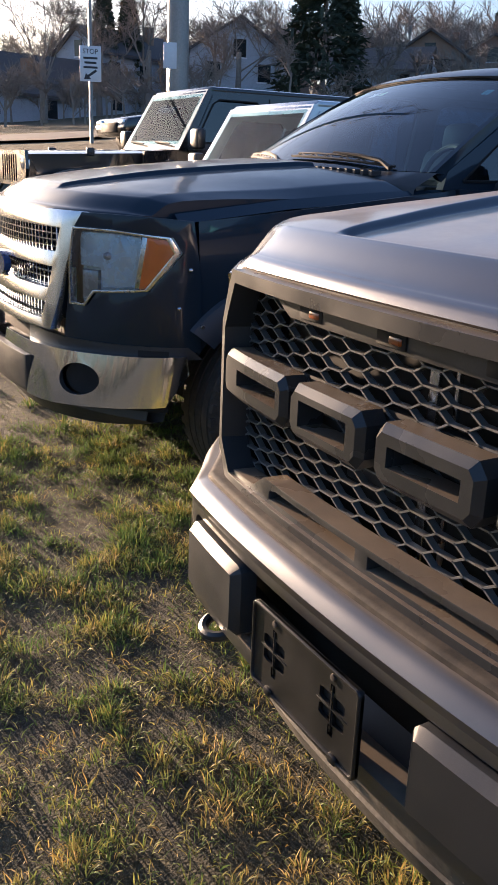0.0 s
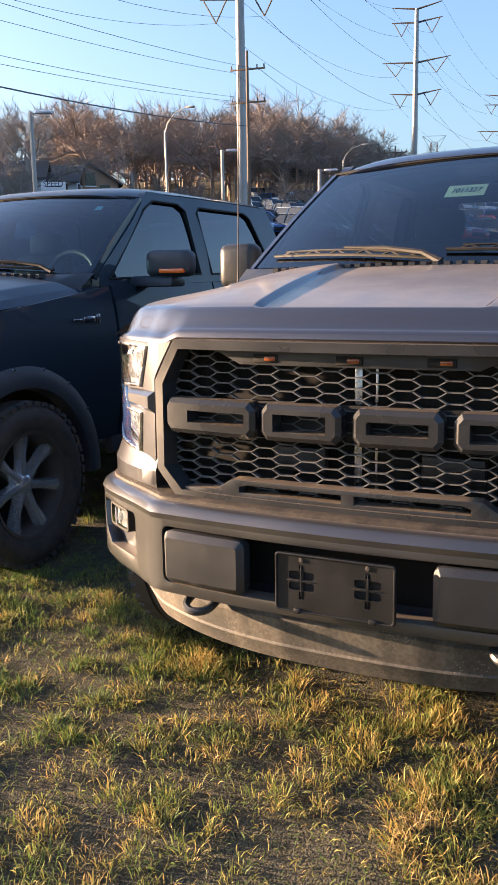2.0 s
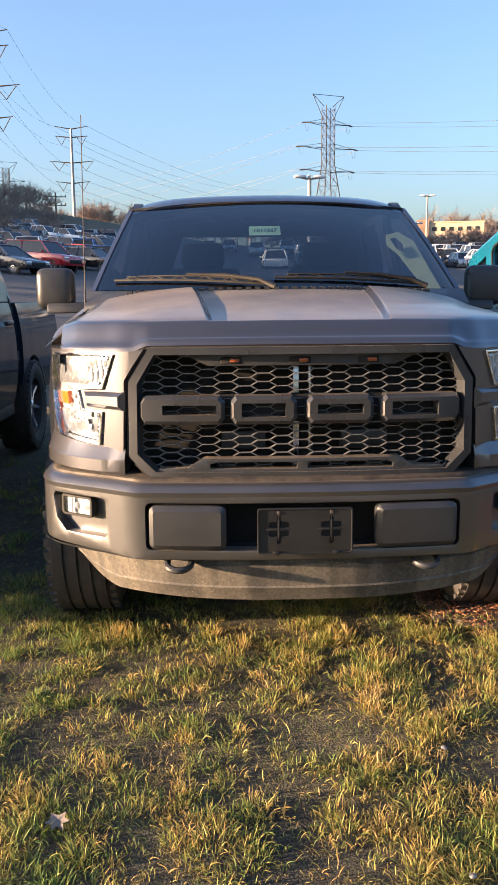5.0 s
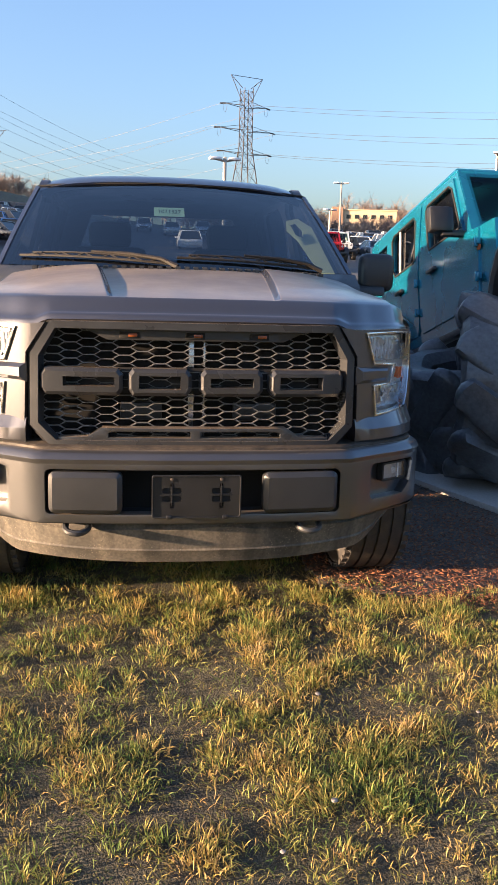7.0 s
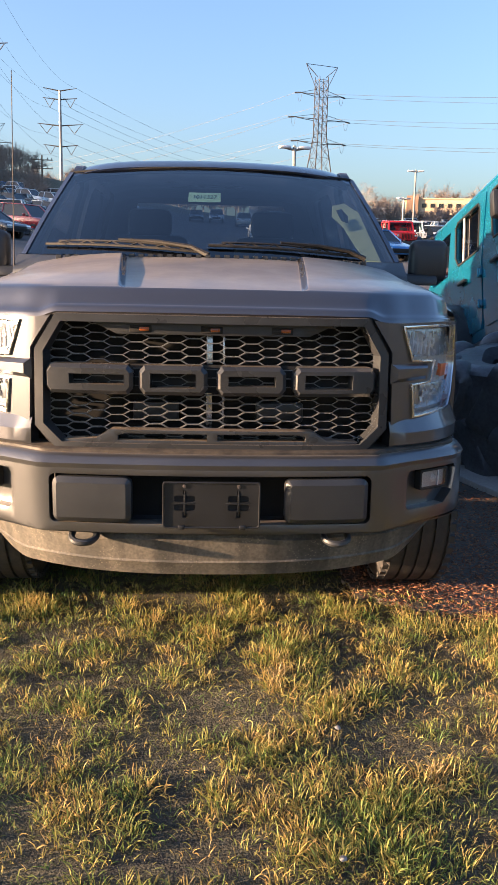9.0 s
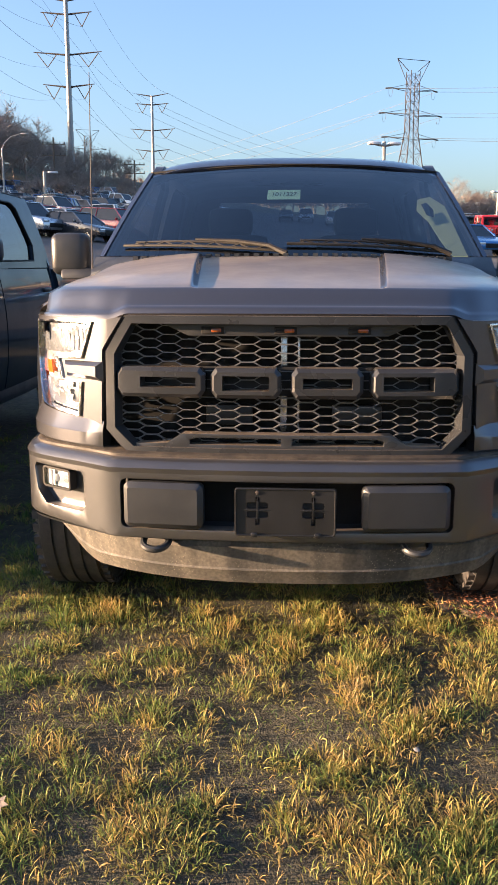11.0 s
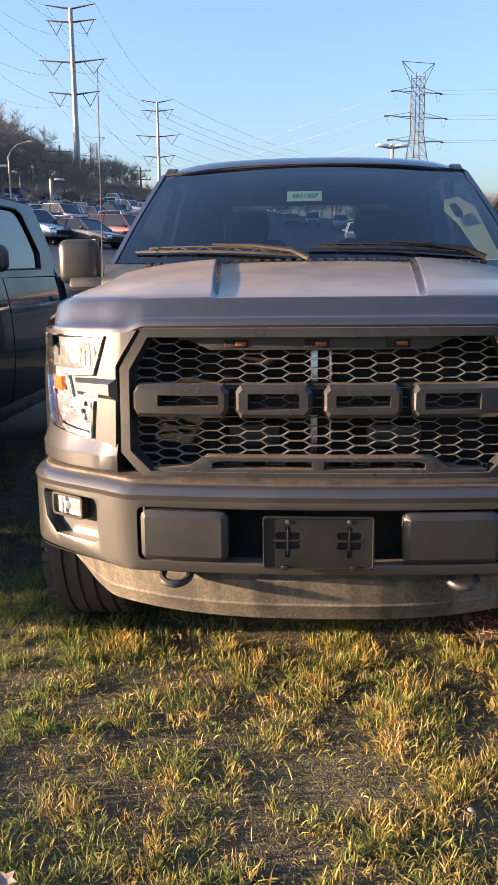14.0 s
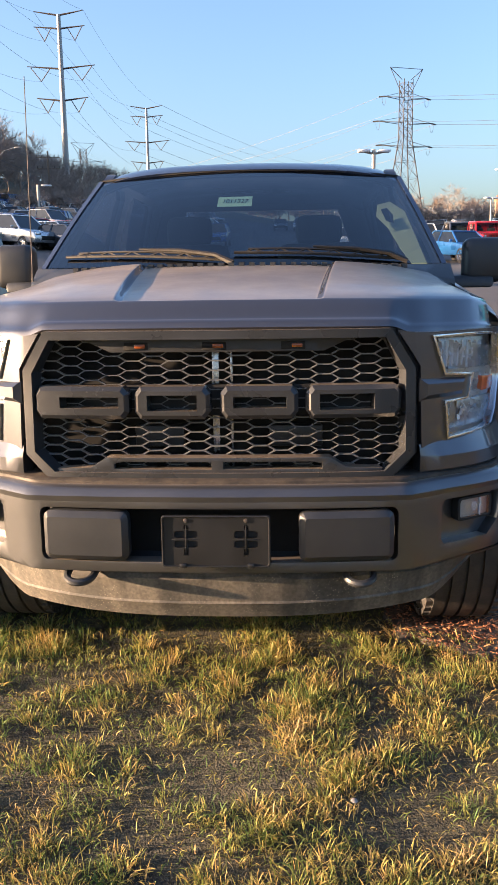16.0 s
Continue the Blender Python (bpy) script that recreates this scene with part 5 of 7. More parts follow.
    # windshield stickers and the sun-lit wheel rim
    for x0, x1, v0, v1, mat in ((-0.30, -0.22, 0.80, 0.86, SIGN_WHITE), (0.655, 0.70, 0.80, 0.86, STICKER_TEAL), (-0.20, -0.15, 0.81, 0.86, PAPER)):
        q = [tuple(windshield_point(x, v, -0.006) + Vector((0, BACK, 0))) for x, v in ((x0, v0), (x1, v0), (x1, v1), (x0, v1))]
        part("windshield_sticker", Mesh().add(q, [(0, 1, 2, 3)]), mat, t, smooth=None)
    ring = [(0.38 + 0.185 * math.cos(k * math.pi / 12), 1.97 + BACK + 0.05 * math.sin(k * math.pi / 12), 1.36 + 0.178 * math.sin(k * math.pi / 12)) for k in range(25)]
    part("steering_wheel", Mesh().tube(ring, 0.016, 8, caps=False).box((0.38, 1.97 + BACK, 1.34), (0.33, 0.03, 0.05)), DASH, t)
    part("rear_bench", Mesh().box((0, 3.55 + BACK, 1.18), (1.5, 0.16, 0.62), Matrix.Rotation(radians(-12), 3, 'X')), SEAT_TAN, t, bevel=0.05)
    return t


SPOKE = material("polished_spoke", (0.68, 0.74, 0.82), 0.18, 0.78, 0.3, 0.05, 6, 80)
WINDSHIELD_CLEAR = glass("clear_windshield", (0.42, 0.60, 0.66), face=0.14)
BADGE_BLUE = material("badge_blue", (0.02, 0.05, 0.16), 0.2, 0.2, 1.0)
WINDSHIELD_FLAT = glass("flat_windshield_glass", (0.46, 0.66, 0.70), face=0.03, edge=0.30)
STICKER_TEAL = material("teal_sticker", (0.25, 0.55, 0.55), 0.6)
dark_pickup()


# ---- square-built off-roaders ----
def offroader(label, paint, at, roof_paint=None, group="", mirror_mat=BRACKET_BLACK):
    """Nose towards -y; front axle at y = 0.75, rear at 3.75."""
    roof_paint = roof_paint or paint
    t = thing("off_road_vehicle", label, "off-road car", at, group)
    def xs(z):
        return 0.80 if z < 1.18 else 0.80 - 0.06 * (z - 1.18) / 0.62
    w1 = [(1.99, 1.27), (2.62, 1.28), (2.66, 1.32), (2.76, 1.66), (2.72, 1.70), (2.27, 1.70), (2.20, 1.655)]
    w2 = [(2.97, 1.275), (3.46, 1.27), (3.56, 1.36), (3.62, 1.66), (3.57, 1.70), (3.05, 1.70), (3.01, 1.66)]
    w3 = [(3.80, 1.26), (4.26, 1.26), (4.22, 1.68), (3.82, 1.69)]
    arch = [(3.75 + 0.50 * math.cos(a), 0.42 + 0.50 * math.sin(a)) for a in np.linspace(radians(14), radians(166), 13)]
    edge = [(1.42, 0.50), (1.42, 1.16), (1.80, 1.19), (2.15, 1.78), (4.32, 1.80), (4.40, 1.15), (4.42, 0.56)] + arch + [(3.20, 0.50)]
    for side in (1, -1):
        def on(y, z, d, side=side):
            return (side * (xs(z) - d), y, z)
        part("body_side", sheet([edge, w1, w2, w3], on, 0.05, (), (1.18,)), paint, t, smooth=30)
        for loop, outline in ((w1, [(1.70, 0.62), (2.82, 0.60), (2.855, 0.70), (2.855, 1.745), (2.20, 1.745), (1.92, 1.20), (1.66, 1.17)]), (w2, [(2.885, 0.70), (2.92, 0.60), (3.22, 0.60), (3.34, 0.86), (3.72, 1.06), (3.74, 1.745), (2.885, 1.745)])):
            d = part("door", sheet([outline, loop], lambda y, z, dd, side=side: (side * (xs(z) + 0.014 - dd), y, z), 0.02, (), (1.18,)), paint, t, smooth=30)
            part("door_window", sheet([loop], lambda y, z, dd, side=side: (side * (xs(z) - 0.012), y, z), 0.0, (), ()), SIDE_GLASS, d, shadow=False)
            ring = [on(a, b, -0.016) for a, b in loop]
            part("window_seal", Mesh().tube(ring + [ring[0]], 0.009, 5), BLACK, d)
            if loop is w2:
                part("window_bar", Mesh().tube([on(3.36, 1.28, -0.006), on(3.42, 1.69, -0.006)], 0.012, 5), STEEL, d)
            y1 = max(a for a, b in outline)
            y0 = min(a for a, b in outline)
            part("door_handle", Mesh().box((side * 0.835, (2.53 if y1 < 3 else 3.30), 1.08), (0.04, 0.17, 0.035)), PLASTIC, d, "black door handle", bevel=0.012)
            for z in (0.80, 1.06):
                part("door_hinge", Mesh().box((side * 0.825, y0 + 0.02, z), (0.03, 0.09, 0.05)).box((side * 0.835, y0 + 0.01, z), (0.03, 0.03, 0.075)), paint, d, bevel=0.006)
        part("rear_quarter_window", sheet([w3], lambda y, z, dd, side=side: (side * (xs(z) - 0.012), y, z), 0.0), SIDE_GLASS, t, shadow=False)
        part("side_step", Mesh().prism([(1.45, 0.44), (3.25, 0.44), (3.25, 0.50), (1.45, 0.50)], "x", side * 0.74, side * 0.83), PLASTIC, t, bevel=0.015)
        for y in (0.75, 3.75):
            rows = []
            for a in np.linspace(radians(5), radians(175), 21):
                c, s = math.cos(a), math.sin(a)
                k = 1.06 if abs(c) < 0.75 else 1.0
                rows.append([(side * x, y - r * 1.12 * c * k, 0.44 + r * s) for r, x in ((0.50, 0.70), (0.53, 0.80), (0.53, 0.93), (0.50, 0.94), (0.475, 0.92), (0.47, 0.70))])
            part("fender_flare", Mesh().grid(rows), PLASTIC, t, "black fender flare")
            wheel(t, side * 0.80, y, R=0.41, w=0.26, rim_r=0.23, spokes=5)
        h = part("door_mirror", Mesh().box((side * 1.0, 1.92, 1.30), (0.20, 0.10, 0.20)), mirror_mat, t, "black door mirror", bevel=0.03)
        part("mirror_arm", Mesh().box((side * 0.88, 1.93, 1.20), (0.22, 0.06, 0.05)), mirror_mat, h, bevel=0.015)
        part("cowl_badge", Mesh().lathe([(0.0, side * 0.012), (0.022, side * 0.010), (0.026, 0.0)], "x", (side * 0.812, 1.66, 1.02), 16), AMBER_DARK, t, "small round amber badge")
        part("headlamp", Mesh().lathe([(0.0, -0.03), (0.05, -0.028), (0.085, -0.01), (0.09, 0.03)], "y", (side * 0.52, 0.27, 1.0), 20), CLEAR_SOLID, t)
        part("hood_latch", Mesh().box((side * 0.66, 0.9, 1.13), (0.03, 0.08, 0.08)), PLASTIC, t, bevel=0.01)
        part("tail_lamp", Mesh().box((side * 0.70, 4.45, 0.98), (0.12, 0.06, 0.24)), RED_LENS, t, bevel=0.01)
    part("roof", Mesh().prism([(2.12, 1.765), (2.20, 1.83), (4.26, 1.845), (4.36, 1.78)], "x", -0.74, 0.74), roof_paint, t, bevel=0.03)
    rows = [[(u * (0.60 + 0.09 * v), 0.26 + 1.54 * v, 1.12 + 0.07 * v - 0.035 * u ** 4) for u in np.linspace(-1, 1, 17)] for v in np.linspace(0, 1, 12)]
    rows = [[(q[0][0], q[0][1], 0.80)] + q + [(q[-1][0], q[-1][1], 0.80)] for q in rows]
    part("hood", Mesh().grid(rows), paint, t)
    slots = [[(x - 0.028, 1.08), (x + 0.028, 1.08), (x + 0.024, 0.82), (x - 0.024, 0.82)] for x in (-0.27, -0.18, -0.09, 0.0, 0.09, 0.18, 0.27)]
    part("grille", sheet([both([(0.62, 1.12), (0.64, 0.95), (0.58, 0.78)])] + slots, lambda x, z, d: (x, 0.25 + d, z), 0.03), paint, t, "slotted grille", smooth=None)
    part("grille_back", Mesh().box((0, 0.30, 0.95), (1.1, 0.01, 0.30)), BLACK, t)
    part("front_bumper", Mesh().box((0, 0.12, 0.62), (1.6, 0.18, 0.16)), PLASTIC, t, bevel=0.04)
    part("rear_bumper", Mesh().box((0, 4.52, 0.62), (1.6, 0.14, 0.16)), PLASTIC, t, bevel=0.04)
    part("tailgate", Mesh().box((0, 4.38, 1.15), (1.5, 0.05, 1.15)), paint, t, bevel=0.02)
    part("spare_wheel", Mesh().lathe([(0.0, 4.66), (0.22, 4.66), (0.24, 4.68), (0.39, 4.66), (0.40, 4.44), (0.2, 4.42)], "y", (0, 0, 1.08), 32), RUBBER, t)
    fr = both([(0.735, 1.80), (0.785, 1.19)])
    hole = both([(0.655, 1.73), (0.69, 1.28)])
    def ws(x, z, d):
        return (x, 1.80 + (z - 1.19) * 0.58 + d, z)
    part("windshield_frame", sheet([fr, hole], ws, 0.05), paint, t, smooth=None)
    part("windshield", sheet([both([(0.68, 1.76), (0.715, 1.25)])], lambda x, z, d: (x, 1.795 + (z - 1.19) * 0.58, z), 0.0), WINDSHIELD_FLAT, t, shadow=False)
    part("cabin_floor", Mesh().box((0, 2.9, 0.56), (1.5, 2.9, 0.08)), BLACK, t)
    part("dashboard", Mesh().box((0, 2.0, 1.05), (1.4, 0.3, 0.25)), DASH, t, bevel=0.04)
    for x in (-0.36, 0.36):
        part("seat", Mesh().box((x, 2.85, 1.12), (0.46, 0.16, 0.62), Matrix.Rotation(radians(-12), 3, 'X')).box((x, 2.95, 1.52), (0.26, 0.1, 0.16)), SEAT, t, bevel=0.04)
        part("wiper", Mesh().tube([(x - 0.25, 1.83, 1.27), (x + 0.2, 1.80, 1.25)], 0.01, 5), BLACK, t)
    return t


CLEAR_SOLID = material("round_lamp_glass", (0.55, 0.57, 0.6), 0.1, 0.6, 1.0, 0.05, 10, 80)


def car_paint(name, c, metal=0.4):
    return material(name, c, 0.32, metal, 1.0, 0.05, 1.5, 300)


PAINTS = {
    "black": car_paint("black_paint", (0.012, 0.012, 0.014)), "white": car_paint("white_paint", (0.72, 0.73, 0.74), 0.0),
    "silver": car_paint("silver_paint", (0.45, 0.46, 0.48), 0.7), "red": car_paint("red_paint", (0.42, 0.015, 0.02), 0.1),
    "blue": car_paint("blue_paint", (0.02, 0.09, 0.28), 0.3), "grey": car_paint("grey_paint", (0.16, 0.165, 0.18), 0.6),
    "charcoal": car_paint("charcoal_paint", (0.05, 0.052, 0.06), 0.5), "bright blue": car_paint("bright_blue_paint", (0.02, 0.16, 0.42), 0.2),
}
TILT = Matrix.Rotation(radians(-15.1), 4, 'X')
teal = offroader("teal off-road car with its nose propped up on giant tyres", PAINT_TEAL, Matrix.Translation((3.183, 1.338, 1.092)) @ Matrix.Rotation(radians(2.44), 4, 'Z') @ TILT)
offroader("black off-road car with an upright windshield on grass", PAINTS["black"], place(-9.0, 1.5) @ Matrix.Scale(1.07, 4))
offroader("silver off-road car parked between two dark vehicles", PAINTS["silver"], place(-6.05, 1.2))


# ---- giant tyres, slab, mulch ----
def giant_tyre(label, at, R=0.62, w=0.60, seed=0):
    t = thing("giant_tyre", label, "tyre", at, "tyre pile")
    prof = [(R * 0.52, -w * 0.40), (R * 0.62, -w * 0.50), (R * 0.86, -w * 0.52), (R * 0.96, -w * 0.46), (R, -w * 0.25), (R * 1.01, 0), (R, w * 0.25), (R * 0.96, w * 0.46), (R * 0.86, w * 0.52), (R * 0.62, w * 0.50), (R * 0.52, w * 0.40), (R * 0.60, 0.0)]
    prof = [(np.interp(u, range(len(prof)), [q[0] for q in prof]), np.interp(u, range(len(prof)), [q[1] for q in prof])) for u in np.linspace(0, len(prof) - 1, 34)]
    m = Mesh().lathe(prof + [prof[0]], "x", (0, 0, 0), 72)
    def dent(q):      # folds and dents in the tired rubber
        q = Vector(q)
        k = 0.09 * noise.noise(q * 2.2 + Vector((seed * 7, 0, 0))) + 0.05 * (1 - 2 * abs(noise.noise(q * 4.5 + Vector((0, seed * 3, 0)))))
        return tuple(q * (1 + k))
    m.v = [dent(q) for q in m.v]
    part("carcass", m, RUBBER_BIG, t, "scuffed black rubber")
    n = 11
    for k in range(n):
        for s in (-1, 1):
            a = 2 * math.pi * (k + (0.5 if s > 0 else 0)) / n
            rot = Matrix.Rotation(a, 3, 'X')
            twist = rot @ Matrix.Rotation(radians(34 * s), 3, 'Z')
            bm = bmesh.new()
            bmesh.ops.create_cube(bm, size=1.0)
            bmesh.ops.subdivide_edges(bm, edges=bm.edges[:], cuts=4, use_grid_fill=True)
            for v in bm.verts:      # a worn lug: rounded, wavy and torn at its edges
                q = v.co.copy()
                q = q.lerp(q.normalized() * 0.62, 0.45)
                q = Vector((q.x * w * 0.66, q.y * 0.22, q.z * 0.15))
                q = rot @ Vector((s * w * 0.25, 0, R * 0.955)) + twist @ q
                v.co = q * (1 + 0.11 * noise.noise(q * 3.1 + Vector((seed * 7, k, 0))))
            part("lug", bm, RUBBER_BIG, t, smooth=60)
    return t


giant_tyre("giant black lugged tyre standing under a propped wheel", pose(2.33, 2.42, 0.665, 0, 2, -20), 0.58, 0.74, 1)
giant_tyre("giant black lugged tyre lying flat on the slab", pose(2.34, 3.10, 0.45, 0, 80, 25), 0.64, 0.76, 2)
giant_tyre("giant black lugged tyre leaning in the pile", pose(3.55, 2.15, 0.52, 5, 70, -20), 0.62, 0.58, 3)
giant_tyre("giant black lugged tyre standing at the back of the pile", pose(3.75, 3.2, 0.45, 0, 85, 10), 0.60, 0.5, 4)

SLAB = [(1.45, 7.2), (1.50, 3.7), (1.60, 2.94), (1.72, 2.45), (1.97, 1.74), (2.4, 1.2), (3.2, 0.7), (6.5, 0.5), (6.5, 7.2)]
slab_ob = part("concrete_slab", Mesh().prism(SLAB[::-1], "z", -0.05, 0.045), CONCRETE, None, bevel=0.012)
tagged(slab_ob, "pale concrete display slab with a slanting edge", "slab", kind="structure")


def in_mulch(x, y):
    """The bed of bark that lies between the truck and the slab."""
    near = 0.52 + 0.10 * math.sin(3.1 * x) - 0.30 * (x - 0.8)
    return x > 0.62 and near < y < 3.2 and not inside_poly(SLAB)(x, y) and x < 3.4


def mulch():
    m = Mesh()
    rnd = random.Random(5)
    for _ in range(42000):
        x, y = rnd.uniform(0.6, 3.4), rnd.triangular(-0.4, 3.0, 0.5)
        if not in_mulch(x + rnd.gauss(0, 0.06), y + rnd.gauss(0, 0.06)):
            continue
        L, W = rnd.uniform(0.004, 0.013), rnd.uniform(0.0015, 0.0045)
        r = Euler((rnd.uniform(-0.5, 0.5), rnd.uniform(-0.5, 0.5), rnd.uniform(0, 6.3))).to_matrix()
        z = float(ground_height(x, y)) + rnd.uniform(0.0, 0.016)
        p = [Vector((-L, -W, 0)), Vector((L, -W * 0.6, 0)), Vector((L, W * 0.6, 0)), Vector((-L, W, 0)), Vector((0, 0, W * 0.9))]
        m.add([tuple(r @ q + Vector((x, y, z))) for q in p], [(0, 1, 4), (1, 2, 4), (2, 3, 4), (3, 0, 4)])
    return m


def chips_material():
    m = bpy.data.materials.new("bark_mulch")
    m.use_nodes = True
    n, l = m.node_tree.nodes, m.node_tree.links
    g, r = n.new("ShaderNodeNewGeometry"), n.new("ShaderNodeValToRGB")
    e = r.color_ramp.elements
    e[0].color, e[1].color = (0.055, 0.028, 0.018, 1), (0.34, 0.16, 0.07, 1)
    k = r.color_ramp.elements.new(0.55)
    k.color = (0.17, 0.062, 0.028, 1)
    l.new(g.outputs["Random Per Island"], r.inputs[0])
    l.new(r.outputs[0], n["Principled BSDF"].inputs["Base Color"])
    n["Principled BSDF"].inputs["Roughness"].default_value = 0.9
    return m


tagged(part("mulch", mulch(), chips_material(), smooth=None), "reddish bark mulch scattered on dark soil", "mulch", kind="stuff")
bed = [(0.62, 0.62), (0.9, 0.50), (1.4, 0.42), (1.9, 0.25), (2.6, 0.1), (3.4, 0.0), (3.4, 3.0), (1.5, 3.3), (0.62, 3.0)]
def ragged(loop):
    """The same outline with an uneven edge."""
    out = []
    for (ax, ay), (bx, by) in zip(loop, loop[1:] + loop[:1]):
        for u in np.arange(0, 1, 0.05 / max(0.05, math.hypot(bx - ax, by - ay))):
            x, y = ax + (bx - ax) * u, ay + (by - ay) * u
            k = 0.07 * noise.noise((x * 5.0, y * 5.0, 2.0)) + 0.04 * noise.noise((x * 17.0, y * 17.0, 6.0))
            out.append((x + k * 0.6, y + k))
    return out


tagged(part("soil_bed", Mesh().prism(ragged(bed)[::-1], "z", -0.02, 0.006), SOIL, smooth=None), "dark damp soil under the mulch", "soil", kind="structure")


# ---- the car lot ----
def lot_sheet():
    xs, ys = np.arange(-26, 90.1, 3.0), np.arange(11, 130.1, 3.0)
    X, Y = np.meshgrid(xs, ys)
    Z = ground_height(X, Y) + 0.03 + 0.0025 * np.hypot(X, Y)
    return Mesh().grid(np.dstack([X, Y, Z]))


tagged(part("car_park", lot_sheet(), ASPHALT, smooth=60), "worn grey asphalt car park on a gentle slope", "car park", kind="structure")


def lot_height(x, y):
    return float(ground_height(x, y)) + 0.03 + 0.0025 * math.hypot(x, y)


def simple_wheel(t, x, y, R, rim=True):
    o = 1 if x > 0 else -1
    w = part("wheel", Mesh().lathe([(R * 0.6, -0.1 * o), (R, -0.1 * o), (R, 0.09 * o), (R * 0.62, 0.11 * o)], "x", (x, y, R), 20), RUBBER, t)
    if rim:
        part("rim", Mesh().lathe([(0.0, 0.09 * o), (R * 0.3, 0.10 * o), (R * 0.62, 0.085 * o), (R * 0.64, 0.10 * o)], "x", (x, y, R), 16), ALLOY, w)


def lot_car(kind, colour, at, near=True):
    """A parked car, nose towards -y, with body, glasshouse, roof, lamps and wheels."""
    paint = PAINTS[colour]
    names = {"sedan": "car", "suv": "suv", "pickup": "pickup_truck"}
    words = {"sedan": "low %s sedan parked in the car park", "suv": "tall %s estate suv parked in the car park", "pickup": "%s pickup truck parked in the car park"}
    t = thing(names[kind], words[kind] % colour, {"sedan": "car", "suv": "suv", "pickup": "pickup truck"}[kind], at, "cars in the lot")
    if kind == "sedan":
        prof = [(0.05, 0.35), (0.0, 0.55), (0.10, 0.72), (1.25, 0.92), (3.9, 0.98), (4.55, 0.92), (4.65, 0.60), (4.6, 0.32)]
        belt, top, hb, ht, W, wb = (1.20, 4.15), (1.95, 3.45), 0.93, 1.43, 0.90, (0.85, 3.65)
    elif kind == "suv":
        prof = [(0.05, 0.40), (0.0, 0.65), (0.12, 0.92), (1.10, 1.06), (4.45, 1.10), (4.62, 0.95), (4.65, 0.45)]
        belt, top, hb, ht, W, wb = (1.10, 4.55), (1.80, 4.15), 1.07, 1.70, 0.94, (0.90, 3.70)
    else:
        prof = [(0.05, 0.45), (0.0, 0.75), (0.10, 1.10), (1.30, 1.22), (5.6, 1.25), (5.7, 0.6), (5.65, 0.5)]
        belt, top, hb, ht, W, wb = (1.30, 3.75), (2.05, 3.55), 1.22, 1.88, 0.97, (0.95, 4.55)
    body = sheet([prof], lambda y, z, d: ((W - 0.05 * max(0, z - 0.75)) * (1 - d), y, z), 2.0)
    part("body", body, paint, t, bevel=0.06)
    b0, b1, a0, a1 = W - 0.06, W - 0.26, belt, top
    pts = [(-b0, a0[0], hb - 0.02), (b0, a0[0], hb - 0.02), (b0, a0[1], hb - 0.02), (-b0, a0[1], hb - 0.02), (-b1, a1[0], ht - 0.04), (b1, a1[0], ht - 0.04), (b1, a1[1], ht - 0.04), (-b1, a1[1], ht - 0.04)]
    for name, q in (("windshield", (0, 1, 5, 4)), ("side_window", (1, 2, 6, 5)), ("rear_window", (2, 3, 7, 6)), ("side_window", (3, 0, 4, 7))):
        part(name, Mesh().add([pts[i] for i in q], [(0, 1, 2, 3)]), WINDOW_DARK, t, smooth=None)
    part("roof", Mesh().box((0, (a1[0] + a1[1]) / 2, ht - 0.02), (2 * b1 + 0.04, a1[1] - a1[0] + 0.06, 0.06)), paint, t, bevel=0.025)
    for s in (1, -1):
        for q0, q1 in ((0, 4), (3, 7)):
            A, B = Vector(pts[q0]), Vector(pts[q1])
            A.x, B.x = abs(A.x) * s, abs(B.x) * s
            part("pillar", Mesh().tube([tuple(A), tuple(B)], 0.045, 5), paint, t)
        ym = (a1[0] + a1[1]) / 2 + 0.1
        part("pillar", Mesh().tube([(s * b0, ym, hb), (s * b1, ym, ht)], 0.04, 5), paint, t)
        part("headlamp", Mesh().box((s * (W - 0.24), 0.07, prof[2][1] - 0.10), (0.34, 0.10, 0.13)), CLEAR_SOLID, t, bevel=0.03)
        if near:
            part("door_mirror", Mesh().box((s * (W + 0.08), a0[0] + 0.35, hb + 0.06), (0.18, 0.08, 0.13)), paint, t, bevel=0.03)
        part("tail_lamp", Mesh().box((s * (W - 0.16), prof[-3][0] - 0.02, hb - 0.18), (0.26, 0.10, 0.16)), RED_LENS, t, bevel=0.02)
        for y in wb:
            simple_wheel(t, s * (W - 0.10), y, 0.36 if kind != "pickup" else 0.40, near)
    part("grille", Mesh().box((0, 0.015, prof[1][1] - 0.02), (W * 1.1, 0.05, 0.20)), BLACK, t, bevel=0.02)
    return t


